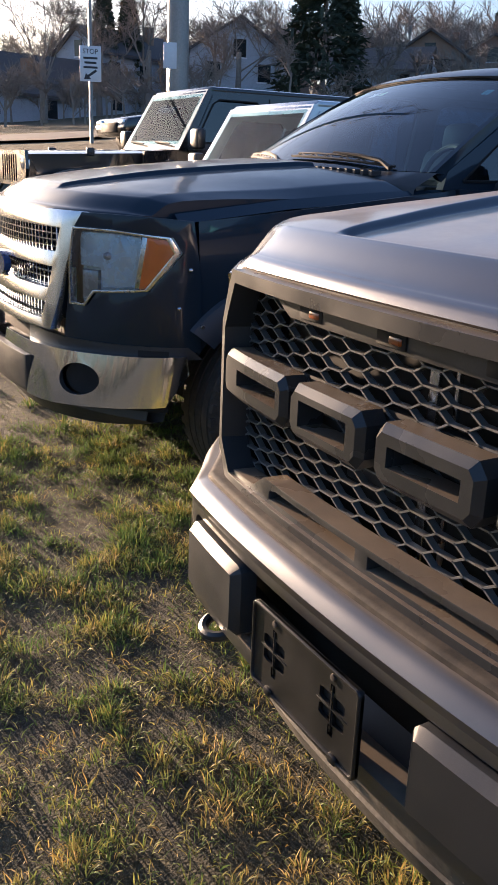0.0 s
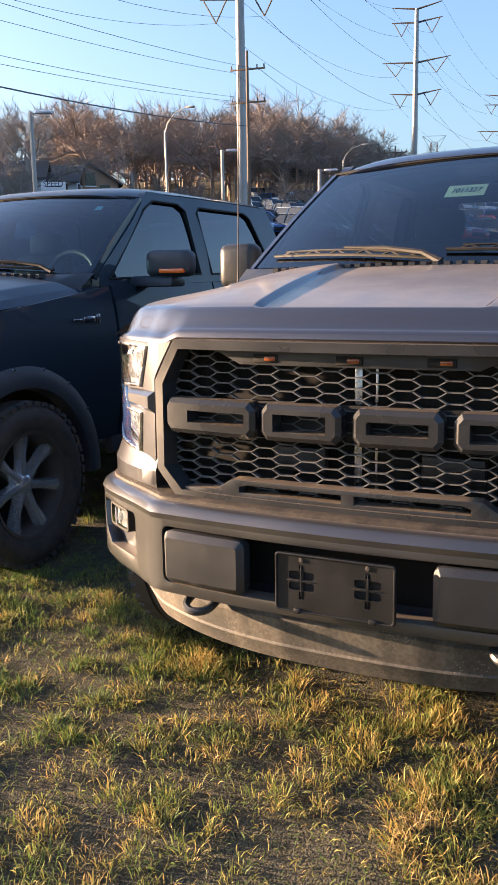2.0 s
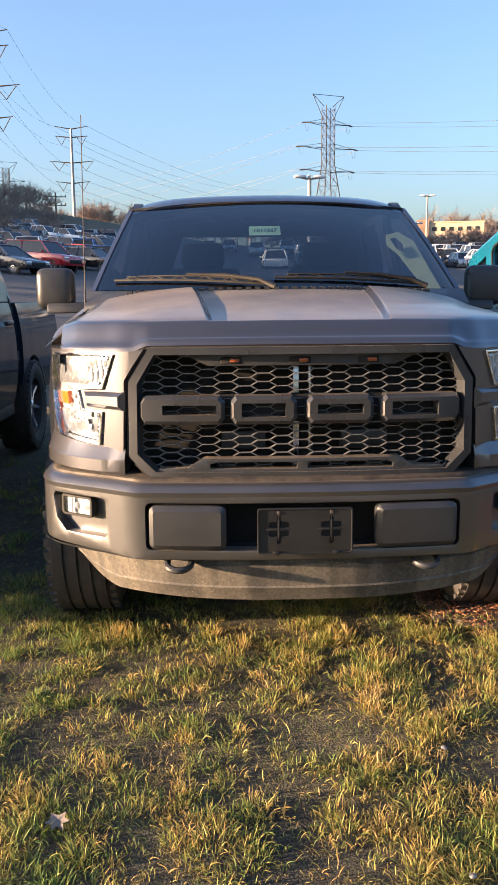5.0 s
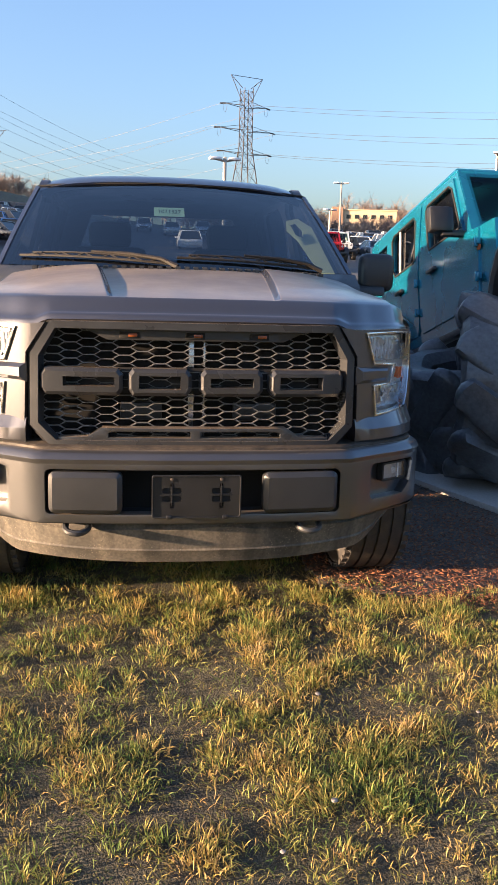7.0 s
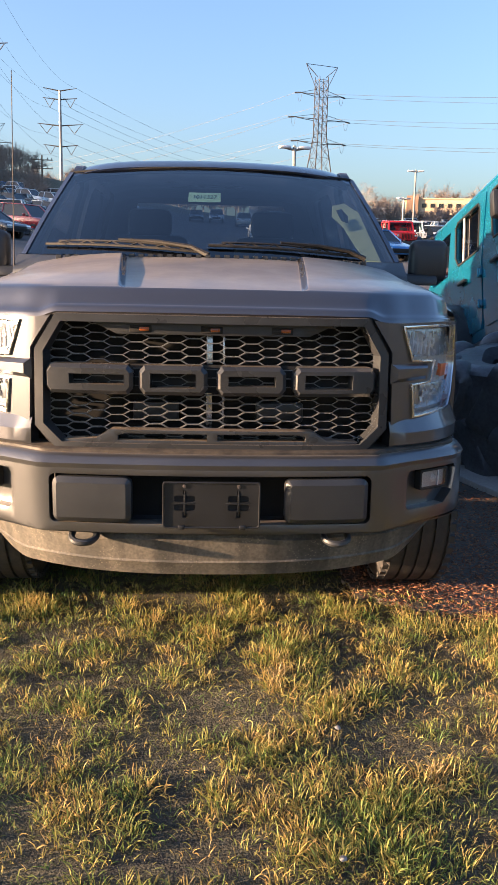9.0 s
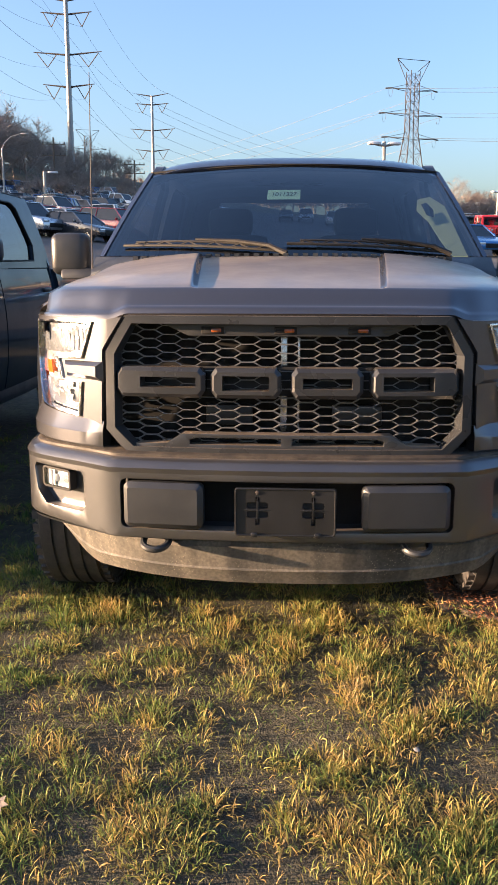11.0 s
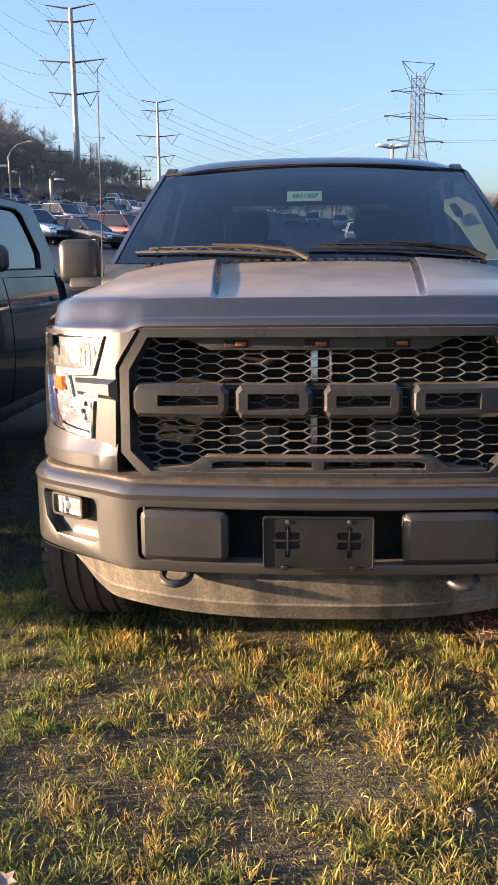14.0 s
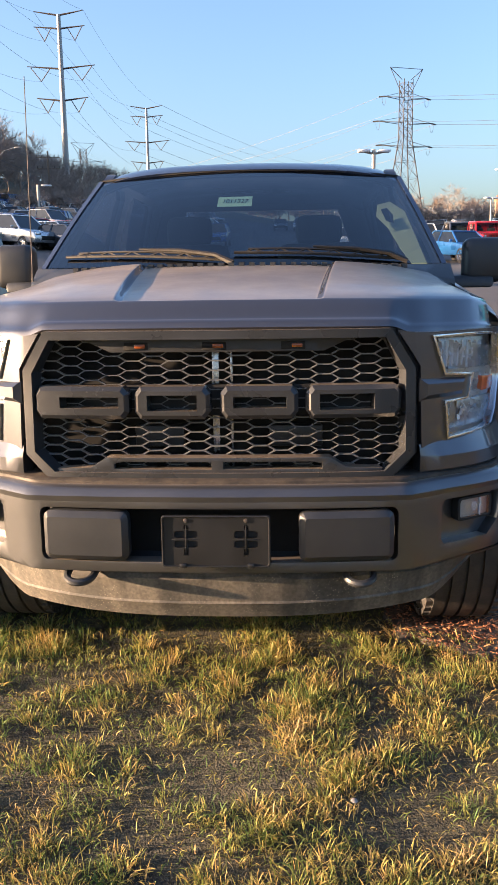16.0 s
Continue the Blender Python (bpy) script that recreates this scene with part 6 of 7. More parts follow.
def fill_lot():
    rnd = random.Random(11)
    kinds = ["sedan", "suv", "suv", "pickup", "sedan"]
    colours = ["white", "silver", "grey", "black", "charcoal", "white", "blue", "white", "silver", "grey"]
    made = {}
    for row, y in enumerate((50.0, 55.0, 60.0, 65.0, 70.0, 76.0, 82.0, 88.0, 94.0, 102.0, 108.0)):
        x = -0.48 * y + rnd.uniform(0, 1)
        while x < 0.32 * y + 3:
            x += 2.5
            if rnd.random() < (0.75 if abs(x) < 0.10 * y else 0.05) or (x > -6 and y < 56):
                continue
            if any(math.hypot(x - a, y + 2.3 - b) < 3.2 for a, b in ((3.0, 28.9), (14.7, 60.3), (-20.3, 54.1), (-22.1, 74.4))):
                continue
            kind, colour = rnd.choice(kinds), rnd.choice(colours)
            if x < -3 and y < 66 and rnd.random() < 0.5:
                colour = rnd.choice(["red", "silver", "charcoal", "blue"])
            flip = 180 if row % 2 else 0
            turn = 62 if x < -6 and not flip else 0
            slope = math.degrees(math.atan(0.055))
            m = pose(x, y + (4.6 if flip else 0), lot_height(x, y + 2.3) - 0.02, 0, 0, flip + turn + rnd.uniform(-1.5, 1.5))
            m = m @ Matrix.Rotation(radians(slope if not flip else -slope), 4, 'X')
            m.translation.z += -2.3 * 0.055
            key = (kind, colour, y < 72)
            if key not in made:
                made[key] = lot_car(kind, colour, m, y < 72)
            else:
                copy_thing(made[key], m)
    for row, y in enumerate((40.0, 45.0)):      # a nearer double row that stands slantwise
        for k in range(6):
            x = -7.0 - 0.05 * y - 2.7 * k + 1.2 * row
            kind, colour = ("sedan", "suv", "sedan")[(k + row) % 3], ("charcoal", "silver", "red", "blue", "charcoal", "silver")[(k * 5 + row * 2) % 6]
            m = pose(x, y, lot_height(x, y + 2.3) - 0.15, 0, 0, 62) @ Matrix.Rotation(radians(3.1), 4, 'X')
            key = (kind, colour, True)
            if key not in made:
                made[key] = lot_car(kind, colour, m, True)
            else:
                copy_thing(made[key], m)


fill_lot()


def rest_on(x, y, yaw=0.0):
    slope = math.degrees(math.atan(0.056))
    m = pose(x, y, lot_height(x, y) - 0.02, 0, 0, yaw)
    return m @ Matrix.Rotation(radians(slope), 4, 'X')


offroader("red off-road car in the car park", PAINTS["red"], rest_on(11.7, 48.6), None, "cars in the lot")
lot_car("sedan", "bright blue", rest_on(8.9, 37.5, 24))
offroader("white off-road car in the car park", PAINTS["white"], rest_on(13.6, 54.0), None, "cars in the lot")
offroader("grey off-road car in the car park", PAINTS["grey"], rest_on(11.2, 54.4), None, "cars in the lot")
lot_car("sedan", "bright blue", pose(-21.0, -1.0, float(ground_height(-21.0, 1.3))))
lot_car("sedan", "black", pose(-17.5, 6.0, float(ground_height(-17.5, 8))))


# ---- poles, pylons, lamps, wires ----
def on_ground(x, y):
    return float(ground_height(x, y))


def steel_pylon(x, y, top, r0, r1, label):
    """A tapered tube with four pairs of arms and V strings of insulators. Returns the wire ends."""
    base = on_ground(x, y)
    t = thing("power_pylon", label, "pylon", pose(x, y, base), "steel pylons")
    H = top - base
    part("shaft", Mesh().tube([(0, 0, -0.2), (0, 0, H * 0.5), (0, 0, H)], [r0, (r0 + r1) / 2, r1], 14), STEEL, t)
    ends = []
    for dz, half, rise, vee in ((0.0, 4.2, 0.6, False), (2.1, 4.3, 0.3, True), (8.4, 5.8, 0.4, True), (13.5, 4.4, 0.4, True)):
        for s in (1, -1):
            arm = Mesh().tube([(0, 0, H - dz - 0.1), (s * half * 0.5, 0, H - dz + rise * 0.4), (s * half, 0, H - dz + rise)], [0.16, 0.12, 0.07], 6)
            a = part("arm", arm, STEEL_DARK, t)
            if vee:
                c, w = s * half * 0.60, half * 0.30
                low = H - dz - 2.0
                for k in (-1, 1):
                    part("insulator", Mesh().tube([(c + k * w, 0, H - dz + 0.2), (c, 0, low)], 0.075, 5), STEEL_DARK, a)
                ends.append((x + c, y, base + low))
            else:
                ends.append((x + s * half, y, base + H - dz + rise))
    return ends


def wire(a, b, sag, r, parent, mat=None):
    A, B = Vector(a), Vector(b)
    pts = []
    for k in range(17):
        u = k / 16
        q = A.lerp(B, u)
        q.z -= 4 * sag * u * (1 - u)
        pts.append(tuple(q))
    part("wire", Mesh().tube(pts, r, 4, caps=False), mat or WIRE, parent)


WIRE = material("dark_cable", (0.06, 0.06, 0.065), 0.6)
WIRE_PALE = material("pale_aluminium_cable", (0.11, 0.115, 0.125), 0.7)
line = [steel_pylon(-38.5, 17.0, 36.0, 0.52, 0.32, "pale steel monopole pylon beside the road"),
        steel_pylon(-38.3, 80.0, 41.5, 0.55, 0.34, "pale steel monopole pylon with V insulators"),
        steel_pylon(-38.9, 150.0, 44.5, 0.55, 0.34, "tall pale steel monopole pylon in the distance"),
        steel_pylon(-37.8, 230.0, 44.1, 0.52, 0.30, "distant steel monopole pylon against the sky")]
spans = thing("power_lines", "bundle of thin high-voltage wires between pylons", "power lines", None)
for p, q in zip(line, line[1:]):
    for a, b in zip(p, q):
        wire(a, b, 3.0, 0.019, spans, WIRE_PALE)
for a in line[-1]:
    wire(a, (a[0] + 60, 420, a[2] + 6), 4.0, 0.035, spans, WIRE_PALE)
for a in line[0]:
    wire(a, (a[0] + 6, -70, a[2] - 4), 2.5, 0.02, spans, WIRE_PALE)


def lattice_tower(x, y, top, half_base, label, scale=1.0, base=None):
    base = on_ground(x, y) if base is None else base
    t = thing("lattice_tower", label, "pylon", pose(x, y, base, 0, 0, 22), "lattice towers")
    H = top - base
    waist = H * 0.56
    def half(z):
        return half_base + (1.35 * scale - half_base) * min(1, z / waist) if z < waist else 1.35 * scale
    legs = []
    for sx in (-1, 1):
        for sy in (-1, 1):
            legs.append((sx, sy))
            pts = [(sx * half(z), sy * half(z), z) for z in (-0.5, waist, H * 0.93)]
            part("leg", Mesh().tube(pts, [0.17 * scale, 0.14 * scale, 0.10 * scale], 4), STEEL_DARK, t)
    zs = [0.0]
    while zs[-1] < H * 0.90:
        zs.append(zs[-1] + max(1.6, 1.75 * half(zs[-1])))
    for z0, z1 in zip(zs, zs[1:]):
        for (ax, ay), (bx, by) in (((-1, -1), (1, -1)), ((1, -1), (1, 1)), ((1, 1), (-1, 1)), ((-1, 1), (-1, -1))):
            h0, h1 = half(z0), half(min(z1, H * 0.93))
            z1 = min(z1, H * 0.93)
            part("brace", Mesh().tube([(ax * h0, ay * h0, z0), (bx * h1, by * h1, z1)], 0.065 * scale, 3), STEEL_DARK, t)
            part("brace", Mesh().tube([(bx * h0, by * h0, z0), (ax * h1, ay * h1, z1)], 0.065 * scale, 3), STEEL_DARK, t)
            part("strut", Mesh().tube([(ax * h1, ay * h1, z1), (bx * h1, by * h1, z1)], 0.06 * scale, 3), STEEL_DARK, t)
    w = 1.35 * scale
    ends = []
    for dz, L in ((7.9, 6.6), (14.4, 8.4), (20.6, 7.4)):
        z = H - dz * scale
        for s in (1, -1):
            arm = part("arm", Mesh().tube([(s * w, -w, z), (s * L * scale, 0, z + 0.3)], 0.10 * scale, 4).tube([(s * w, w, z), (s * L * scale, 0, z + 0.3)], 0.10 * scale, 4).tube([(s * w, 0, z + 1.6 * scale), (s * L * scale, 0, z + 0.3)], 0.07 * scale, 4), STEEL_DARK, t)
            part("insulator", Mesh().tube([(s * (L - 0.2) * scale, 0, z + 0.3), (s * (L + 1.4) * scale, 0.6, z + 0.2)], 0.20 * scale, 6), STEEL_DARK, arm)
            loop = [(s * (L + 0.6 * math.cos(a)) * scale, 0.3, z - 2.0 * scale * math.sin(a)) for a in np.linspace(0, math.pi, 9)]
            part("jumper", Mesh().tube(loop, 0.04 * scale, 3), WIRE, arm)
            ends.append(Vector((s * (L + 1.2) * scale, 0.5, z + 0.2)))
    for s in (1, -1):
        part("peak_arm", Mesh().tube([(s * w, 0, H * 0.93), (s * 5.0 * scale, 0, H)], 0.10 * scale, 4).tube([(s * w, 0, H * 0.84), (s * 5.0 * scale, 0, H)], 0.09 * scale, 4), STEEL_DARK, t)
    part("peak_bar", Mesh().tube([(-5.0 * scale, 0, H), (5.0 * scale, 0, H)], 0.09 * scale, 4), STEEL_DARK, t)
    m = pose(x, y, base, 0, 0, 22)
    return [m @ e for e in ends]


tower = lattice_tower(31.1, 250.0, 56.5, 4.3, "brown steel lattice tower behind the car park")
for e in tower:
    wire(tuple(e), (e.x + 190, e.y - 70, e.z + 3), 5.0, 0.042, spans)
    wire(tuple(e), (-150, 420, e.z - 10), 7.0, 0.036, spans)
lattice_tower(-82.0, 345.0, 53.0, 4.0, "far lattice tower on the wooded ridge", 0.9)


def wood_pole(x, y, top, label, arms):
    base = on_ground(x, y)
    H = top - base
    t = thing("utility_pole", label, "utility pole", pose(x, y, base, 0, 0, 8), "utility poles")
    part("pole", Mesh().tube([(0, 0, -0.3), (0, 0, H)], [0.17, 0.11], 10), WOOD_POLE, t)
    for dz in arms:
        a = part("crossarm", Mesh().box((0, 0.16, H - dz), (3.0, 0.11, 0.13)), WOOD_POLE, t, bevel=0.01)
        for k in (-1.4, -0.8, 0.8, 1.4):
            part("pin_insulator", Mesh().tube([(k, 0.16, H - dz + 0.05), (k, 0.16, H - dz + 0.34)], 0.06, 6), STEEL_DARK, a)
    return t


wood_pole(-31.3, 66.5, 19.5, "weathered wooden utility pole with two crossarms", (1.4, 4.0))
wood_pole(-29.0, -12.0, 13.0, "weathered wooden utility pole beside the road", (0.8, 2.2))
wood_pole(-31.5, 112.0, 17.5, "weathered wooden utility pole by the wood", (0.8, 2.2))
wood_pole(-24.0, 128.0, 16.5, "distant wooden utility pole by the wood", (0.6, 1.8))
street = thing("street_cables", "black service cable and thin wires along the road", "cables", None)
wire((-31.3, 66.5, 13.6), (-29.0, -12.0, 11.0), 1.6, 0.045, street)
for k, z in ((-1.2, 17.9), (1.2, 17.9), (0.0, 15.8), (-0.8, 15.6)):
    wire((-31.3 + k, 66.5, z), (-29.0 + k, -12.0, z - 5.0), 1.3, 0.016, street)
    wire((-31.3 + k, 66.5, z), (-31.5 + k, 112.0, z - 1.4), 1.0, 0.018, street)


def street_lamp(x, y, top, kind, heading, label):
    base = on_ground(x, y) - 0.1
    H = top - base
    t = thing("street_lamp", label, "street lamp", pose(x, y, base, 0, 0, heading), "street lamps")
    if kind == "cobra":
        part("post", Mesh().tube([(0, 0, 0), (0, 0, H * 0.82)], [0.11, 0.08], 8), STEEL, t)
        part("curved_arm", Mesh().tube([(0, 0, H * 0.80), (0.25, 0, H * 0.88), (0.9, 0, H * 0.96), (2.0, 0, H)], [0.06, 0.05, 0.045, 0.04], 6), STEEL, t)
        part("lamp_head", Mesh().box((2.3, 0, H - 0.02), (0.7, 0.26, 0.14)), STEEL, t, bevel=0.05)
    else:
        part("post", Mesh().tube([(0, 0, 0), (0, 0, H)], [0.14, 0.12] if kind == "single" else [0.075, 0.065], 8), STEEL, t)
        for s in ((1,) if kind == "single" else (1, -1)):
            part("bracket", Mesh().tube([(0, 0, H - 0.15), (s * 0.35, 0, H - 0.08)], 0.04, 6), STEEL, t)
            part("lamp_head", Mesh().box((s * (0.75 if kind == "single" else 0.36), 0, H - 0.06), (0.85, 0.40, 0.12) if kind == "single" else (0.42, 0.30, 0.09)), SIGN_WHITE, t, "flat pale lamp head", bevel=0.03)
    return t


street_lamp(3.0, 28.9, 5.6, "double", 10, "slim car park lamp with two flat heads")
street_lamp(14.7, 60.3, 8.4, "double", -5, "slim car park lamp with two flat heads")
street_lamp(14.2, 61.5, 6.6, "double", 30, "short slim car park lamp post")
street_lamp(-30.5, 37.2, 10.2, "single", 20, "thick pale lamp post with a flat head")
street_lamp(-28.6, 56.2, 10.3, "single", 15, "thick pale lamp post with a flat head")
street_lamp(-22.1, 74.4, 9.4, "single", 10, "pale lamp post with a flat head")
street_lamp(-20.3, 54.1, 8.2, "single", 10, "pale lamp post with a flat head")
street_lamp(-34.7, 58.6, 14.0, "cobra", 0, "tall street lamp with a curved arm")
street_lamp(-28.6, 83.0, 13.8, "cobra", 0, "tall street lamp with a curved arm")
street_lamp(17.0, 38.0, 7.6, "double", 60, "slim car park lamp with two flat heads")


# ---- signs ----
def text(name, body, size, parent, at, mat):
    cu = bpy.data.curves.new(name, 'FONT')
    cu.body, cu.size, cu.align_x, cu.align_y, cu.extrude = body, size, 'CENTER', 'CENTER', 0.002
    ob = new(name, cu)
    ob.parent = parent
    ob.matrix_basis = at
    cu.materials.append(mat)
    return ob


def road_sign(x, y, z, w, h, label, face_to, words="", bars=0, arrow=False, post_top=None):
    base = on_ground(x, y)
    yaw = math.degrees(math.atan2(face_to[0] - x, -(face_to[1] - y)))
    t = thing("road_sign", label, "sign", pose(x, y, base, 0, 0, yaw), "road signs")
    zz = z - base
    part("post", Mesh().tube([(0, 0.05, -0.2), (0, 0.05, (post_top or z + h / 2) - base)], 0.06 if post_top else 0.04, 6), STEEL, t)
    f = part("panel", Mesh().box((0, 0, zz), (w, 0.02, h)), SIGN_WHITE, t, bevel=0.004)
    up = Matrix.Rotation(radians(90), 4, 'X')
    if words:
        text("lettering", words, w * 0.30, f, Matrix.Translation((0, -0.014, zz + h * 0.34)) @ up, SIGN_INK)
    for k in range(bars):
        part("text_bar", Mesh().box((0, -0.013, zz + h * (0.16 - 0.13 * k)), (w * (0.66 - 0.1 * (k % 2)), 0.004, h * 0.06)), SIGN_INK, f, smooth=None)
    if arrow:
        ar = part("arrow", Mesh().prism([(-0.20, -0.14), (0.02, -0.13), (-0.04, -0.07), (0.20, 0.10), (0.15, 0.15), (-0.09, -0.02), (-0.14, 0.04)], "y", -0.015, -0.011), SIGN_INK, f, smooth=None)
        ar.location = (0, 0, zz - h * 0.30)
    return t


road_sign(-26.2, 8.6, 4.15, 0.64, 1.0, "white roadside sign with stop lettering and an arrow", (1, -0.7), "STOP", 3, True, 9.5)
road_sign(-34.6, 14.9, 5.6, 0.55, 1.0, "pale blank sign panel on a wooden post", (1, -0.7))
road_sign(-36.0, 46.0, 7.2, 1.6, 0.9, "white roadside board with speed lettering", (1, -1.4), "SPEED", 1)


# ---- houses on the western hill and the building in the north ----
def house(x, y, yaw, w, d, h, siding, label, lift=0.0):
    base = on_ground(x, y) + lift
    t = thing("house", label, "house", pose(x, y, base, 0, 0, yaw), "houses on the hill")
    part("house_shell", Mesh().prism([(-w / 2, -1.5), (w / 2, -1.5), (w / 2, h), (0, h + w * 0.32), (-w / 2, h)], "y", -d / 2, d / 2), siding, t, smooth=None)
    for s in (1, -1):
        e = 0.5
        rows = [(s * (w / 2 + e), h - e * 0.64), (0, h + w * 0.32 + 0.02), (0, h + w * 0.32 + 0.27), (s * (w / 2 + e), h - e * 0.64 + 0.25)]
        part("roof", Mesh().prism(rows, "y", -d / 2 - 0.4, d / 2 + 0.4), ROOFING, t, smooth=None)
    for yy in (-d / 2 - 0.02, d / 2 + 0.02):
        for xx, zz in ((-w * 0.26, h * 0.62), (w * 0.26, h * 0.62), (0, h + 0.4)):
            wd = part("window", Mesh().box((xx, yy, zz), (1.1, 0.06, 1.4)), WINDOW_DARK, t, smooth=None)
            part("window_frame", Mesh().box((xx, yy, zz - 0.76), (1.3, 0.1, 0.12)), SIGN_WHITE, wd, smooth=None)
    for xx in (-w / 2 - 0.02, w / 2 + 0.02):
        for yy in np.linspace(-d / 2 + 1.5, d / 2 - 1.5, max(2, int(d / 3.2))):
            part("window", Mesh().box((xx, yy, h * 0.6), (0.06, 1.1, 1.4)), WINDOW_DARK, t, smooth=None)
    part("chimney", Mesh().box((w * 0.18, d * 0.25, h + w * 0.3), (0.7, 0.7, 2.0)), TAN_SIDING, t, smooth=None)
    return t


def bearing(az, r):
    a = radians(az)
    return 1.0 + r * math.sin(a), -0.9 + r * math.cos(a)


for az, r, yaw, w, d, h, mat, label, lift in (
    (-76.5, 78, 30, 7, 11, 3.4, WHITE_SIDING, "white sided house among bare trees", -0.5), (-73.0, 84, 10, 8, 13, 3.2, WHITE_SIDING, "long pale house with a dark roof", 0.0),
    (-69.2, 92, 20, 8, 12, 4.6, WHITE_SIDING, "two-storey white house on the slope", 1.2), (-63.0, 86, 75, 10, 16, 4.8, WHITE_SIDING, "big pale two-storey house behind a pole", 0.0),
    (-59.8, 97, 60, 8, 12, 4.4, TAN_SIDING, "brown brick house on the slope", 0.0), (-53.2, 84, 125, 6.5, 10, 3.6, WHITE_SIDING, "small white house with a steep gable", -0.6),
    (-50.0, 100, 40, 8, 12, 3.6, TAN_SIDING, "brick house with a sunlit roof", 0.6), (-47.0, 104, 50, 8, 12, 3.4, TAN_SIDING, "brick house with a low roof", 0.4),
    (-44.0, 100, 60, 8, 12, 3.2, WHITE_SIDING, "pale house with a low roof", 0.0), (-40.6, 96, 120, 6, 9, 3.4, WHITE_SIDING, "small white gabled house", 0.0),
    (-38.4, 98, 115, 6, 9, 3.2, WHITE_SIDING, "small white gabled house", 0.0), (-35.8, 102, 40, 7, 10, 3.0, TAN_SIDING, "low brick house by the wood", 0.0)):
    hx, hy = bearing(az, r)
    house(hx, hy, yaw, w * 0.85, d * 0.85, h * 0.8, mat, label, lift)


def long_building():
    x, y = 53.0, 200.0
    t = thing("office_building", "low cream block building on the far bank", "building", pose(x, y, 14.6, 0, 0, -12))
    part("main_block", Mesh().box((0, 0, 0.6), (15.0, 10, 4.2)), CREAM_WALL, t, smooth=None)
    part("parapet", Mesh().box((0, 0, 2.8), (15.4, 10.4, 0.25)), CREAM_WALL, t, smooth=None)
    part("entrance_tower", Mesh().box((-6.0, -0.6, 1.0), (2.6, 10, 4.8)), TAN_SIDING, t, smooth=None)
    for k in range(6):
        part("window", Mesh().box((-3.4 + k * 1.9, -5.02, 1.3), (1.0, 0.1, 0.9)), WINDOW_DARK, t, smooth=None)
    return t


long_building()
tagged(part("retaining_wall", Mesh().box((40, 215, 15.0), (60, 1.0, 3.0)), CONCRETE, None, smooth=None), "long pale retaining wall on the far bank", "wall", kind="structure")


# ---- woods ----
def bare_tree(m, x, y, z, H, rnd, twigs=26, thick=1.0, depth=3):
    """A leafless tree of tapered three-sided limbs that ends in sprays of fine twigs."""
    def limb(a, d, L, r, level):
        b = a + d * L
        side = d.orthogonal().normalized()
        up = d.cross(side)
        ring = [side, side * -0.5 + up * 0.87, side * -0.5 - up * 0.87]
        r2 = r * 0.58
        m.add([tuple(a + q * r) for q in ring] + [tuple(b + q * r2) for q in ring], [(0, 1, 4, 3), (1, 2, 5, 4), (2, 0, 3, 5)])
        if level == 0:
            for _ in range(twigs):
                s = a.lerp(b, rnd.uniform(0.0, 1.0))
                e = Vector((rnd.gauss(0, 1), rnd.gauss(0, 1), rnd.gauss(0.25, 0.8))).normalized()
                t = s + (e + d * 0.5).normalized() * L * rnd.uniform(0.4, 1.1)
                w = e.orthogonal().normalized() * (0.010 + 0.0012 * H) * thick * rnd.uniform(0.5, 1)
                m.add([tuple(s - w), tuple(s + w), tuple(t)], [(0, 1, 2)])
            return
        for _ in range(rnd.choice((3, 4, 4))):
            e = Vector((rnd.gauss(0, 1), rnd.gauss(0, 1), rnd.gauss(0.0, 0.45)))
            nd = (d + e * 0.75 + Vector((0, 0, 0.12))).normalized()
            limb(a.lerp(b, rnd.uniform(0.45, 1.0)), nd, L * rnd.uniform(0.6, 0.85), r2, level - 1)
    limb(Vector((x, y, z - 0.3)), Vector((rnd.gauss(0, 0.05), rnd.gauss(0, 0.05), 1)).normalized(), H * 0.34, 0.013 * H * thick ** 0.5, depth)


def woods(n, az0, az1, r0, r1, h0, h1, seed, twigs=8, thick=1.0, depth=2, fall=None):
    rnd = random.Random(seed)
    m = Mesh()
    for _ in range(n):
        az, r = rnd.uniform(az0, az1), rnd.uniform(r0, r1)
        x, y = bearing(az, r)
        bare_tree(m, x, y, on_ground(x, y), rnd.uniform(h0, h1) * (float(np.interp(az, fall[0], fall[1])) if fall else 1), rnd, twigs, thick, depth)
    return m


for name, args, mat, label in (
    ("western_wood", (130, -82, -36, 100, 140, 7.5, 15.5, 1, 14, 1.5, 3), BARK, "grey-brown leafless wood behind the houses"),
    ("hill_wood", (360, -38, -11, 112, 215, 7.5, 15.5, 2, 13, 1.3, 3, ((-25, -20, -16, -11.5), (1.25, 1.05, 0.66, 0.42))), BARK_RED, "reddish leafless wood on the hill"),
    ("hedge_wood", (130, -62, -11, 98, 122, 3.5, 6.5, 3, 30, 2.0, 2), BARK_RED, "brown scrub at the foot of the hill"),
    ("garden_scrub", (80, -82, -40, 54, 84, 3.0, 7.5, 8, 30, 1.3, 2), BARK, "bare garden trees in front of the houses"),
    ("northern_wood", (160, -12, 34, 225, 300, 10, 16, 4, 60, 1.7, 2), BARK_RED, "far leafless trees beyond the car park"),
    ("bank_scrub", (260, 3, 34, 160, 196, 4.0, 7.5, 5, 30, 3.0, 2), BARK_RED, "orange-brown scrub on the far bank"),
    ("southern_wood", (130, 100, 232, 60, 90, 5, 8, 6, 30, 1.8, 2), BARK, "leafless trees along the far side of the field")):
    tagged(part(name, woods(*args), mat, smooth=None), label, "wood", kind="stuff")


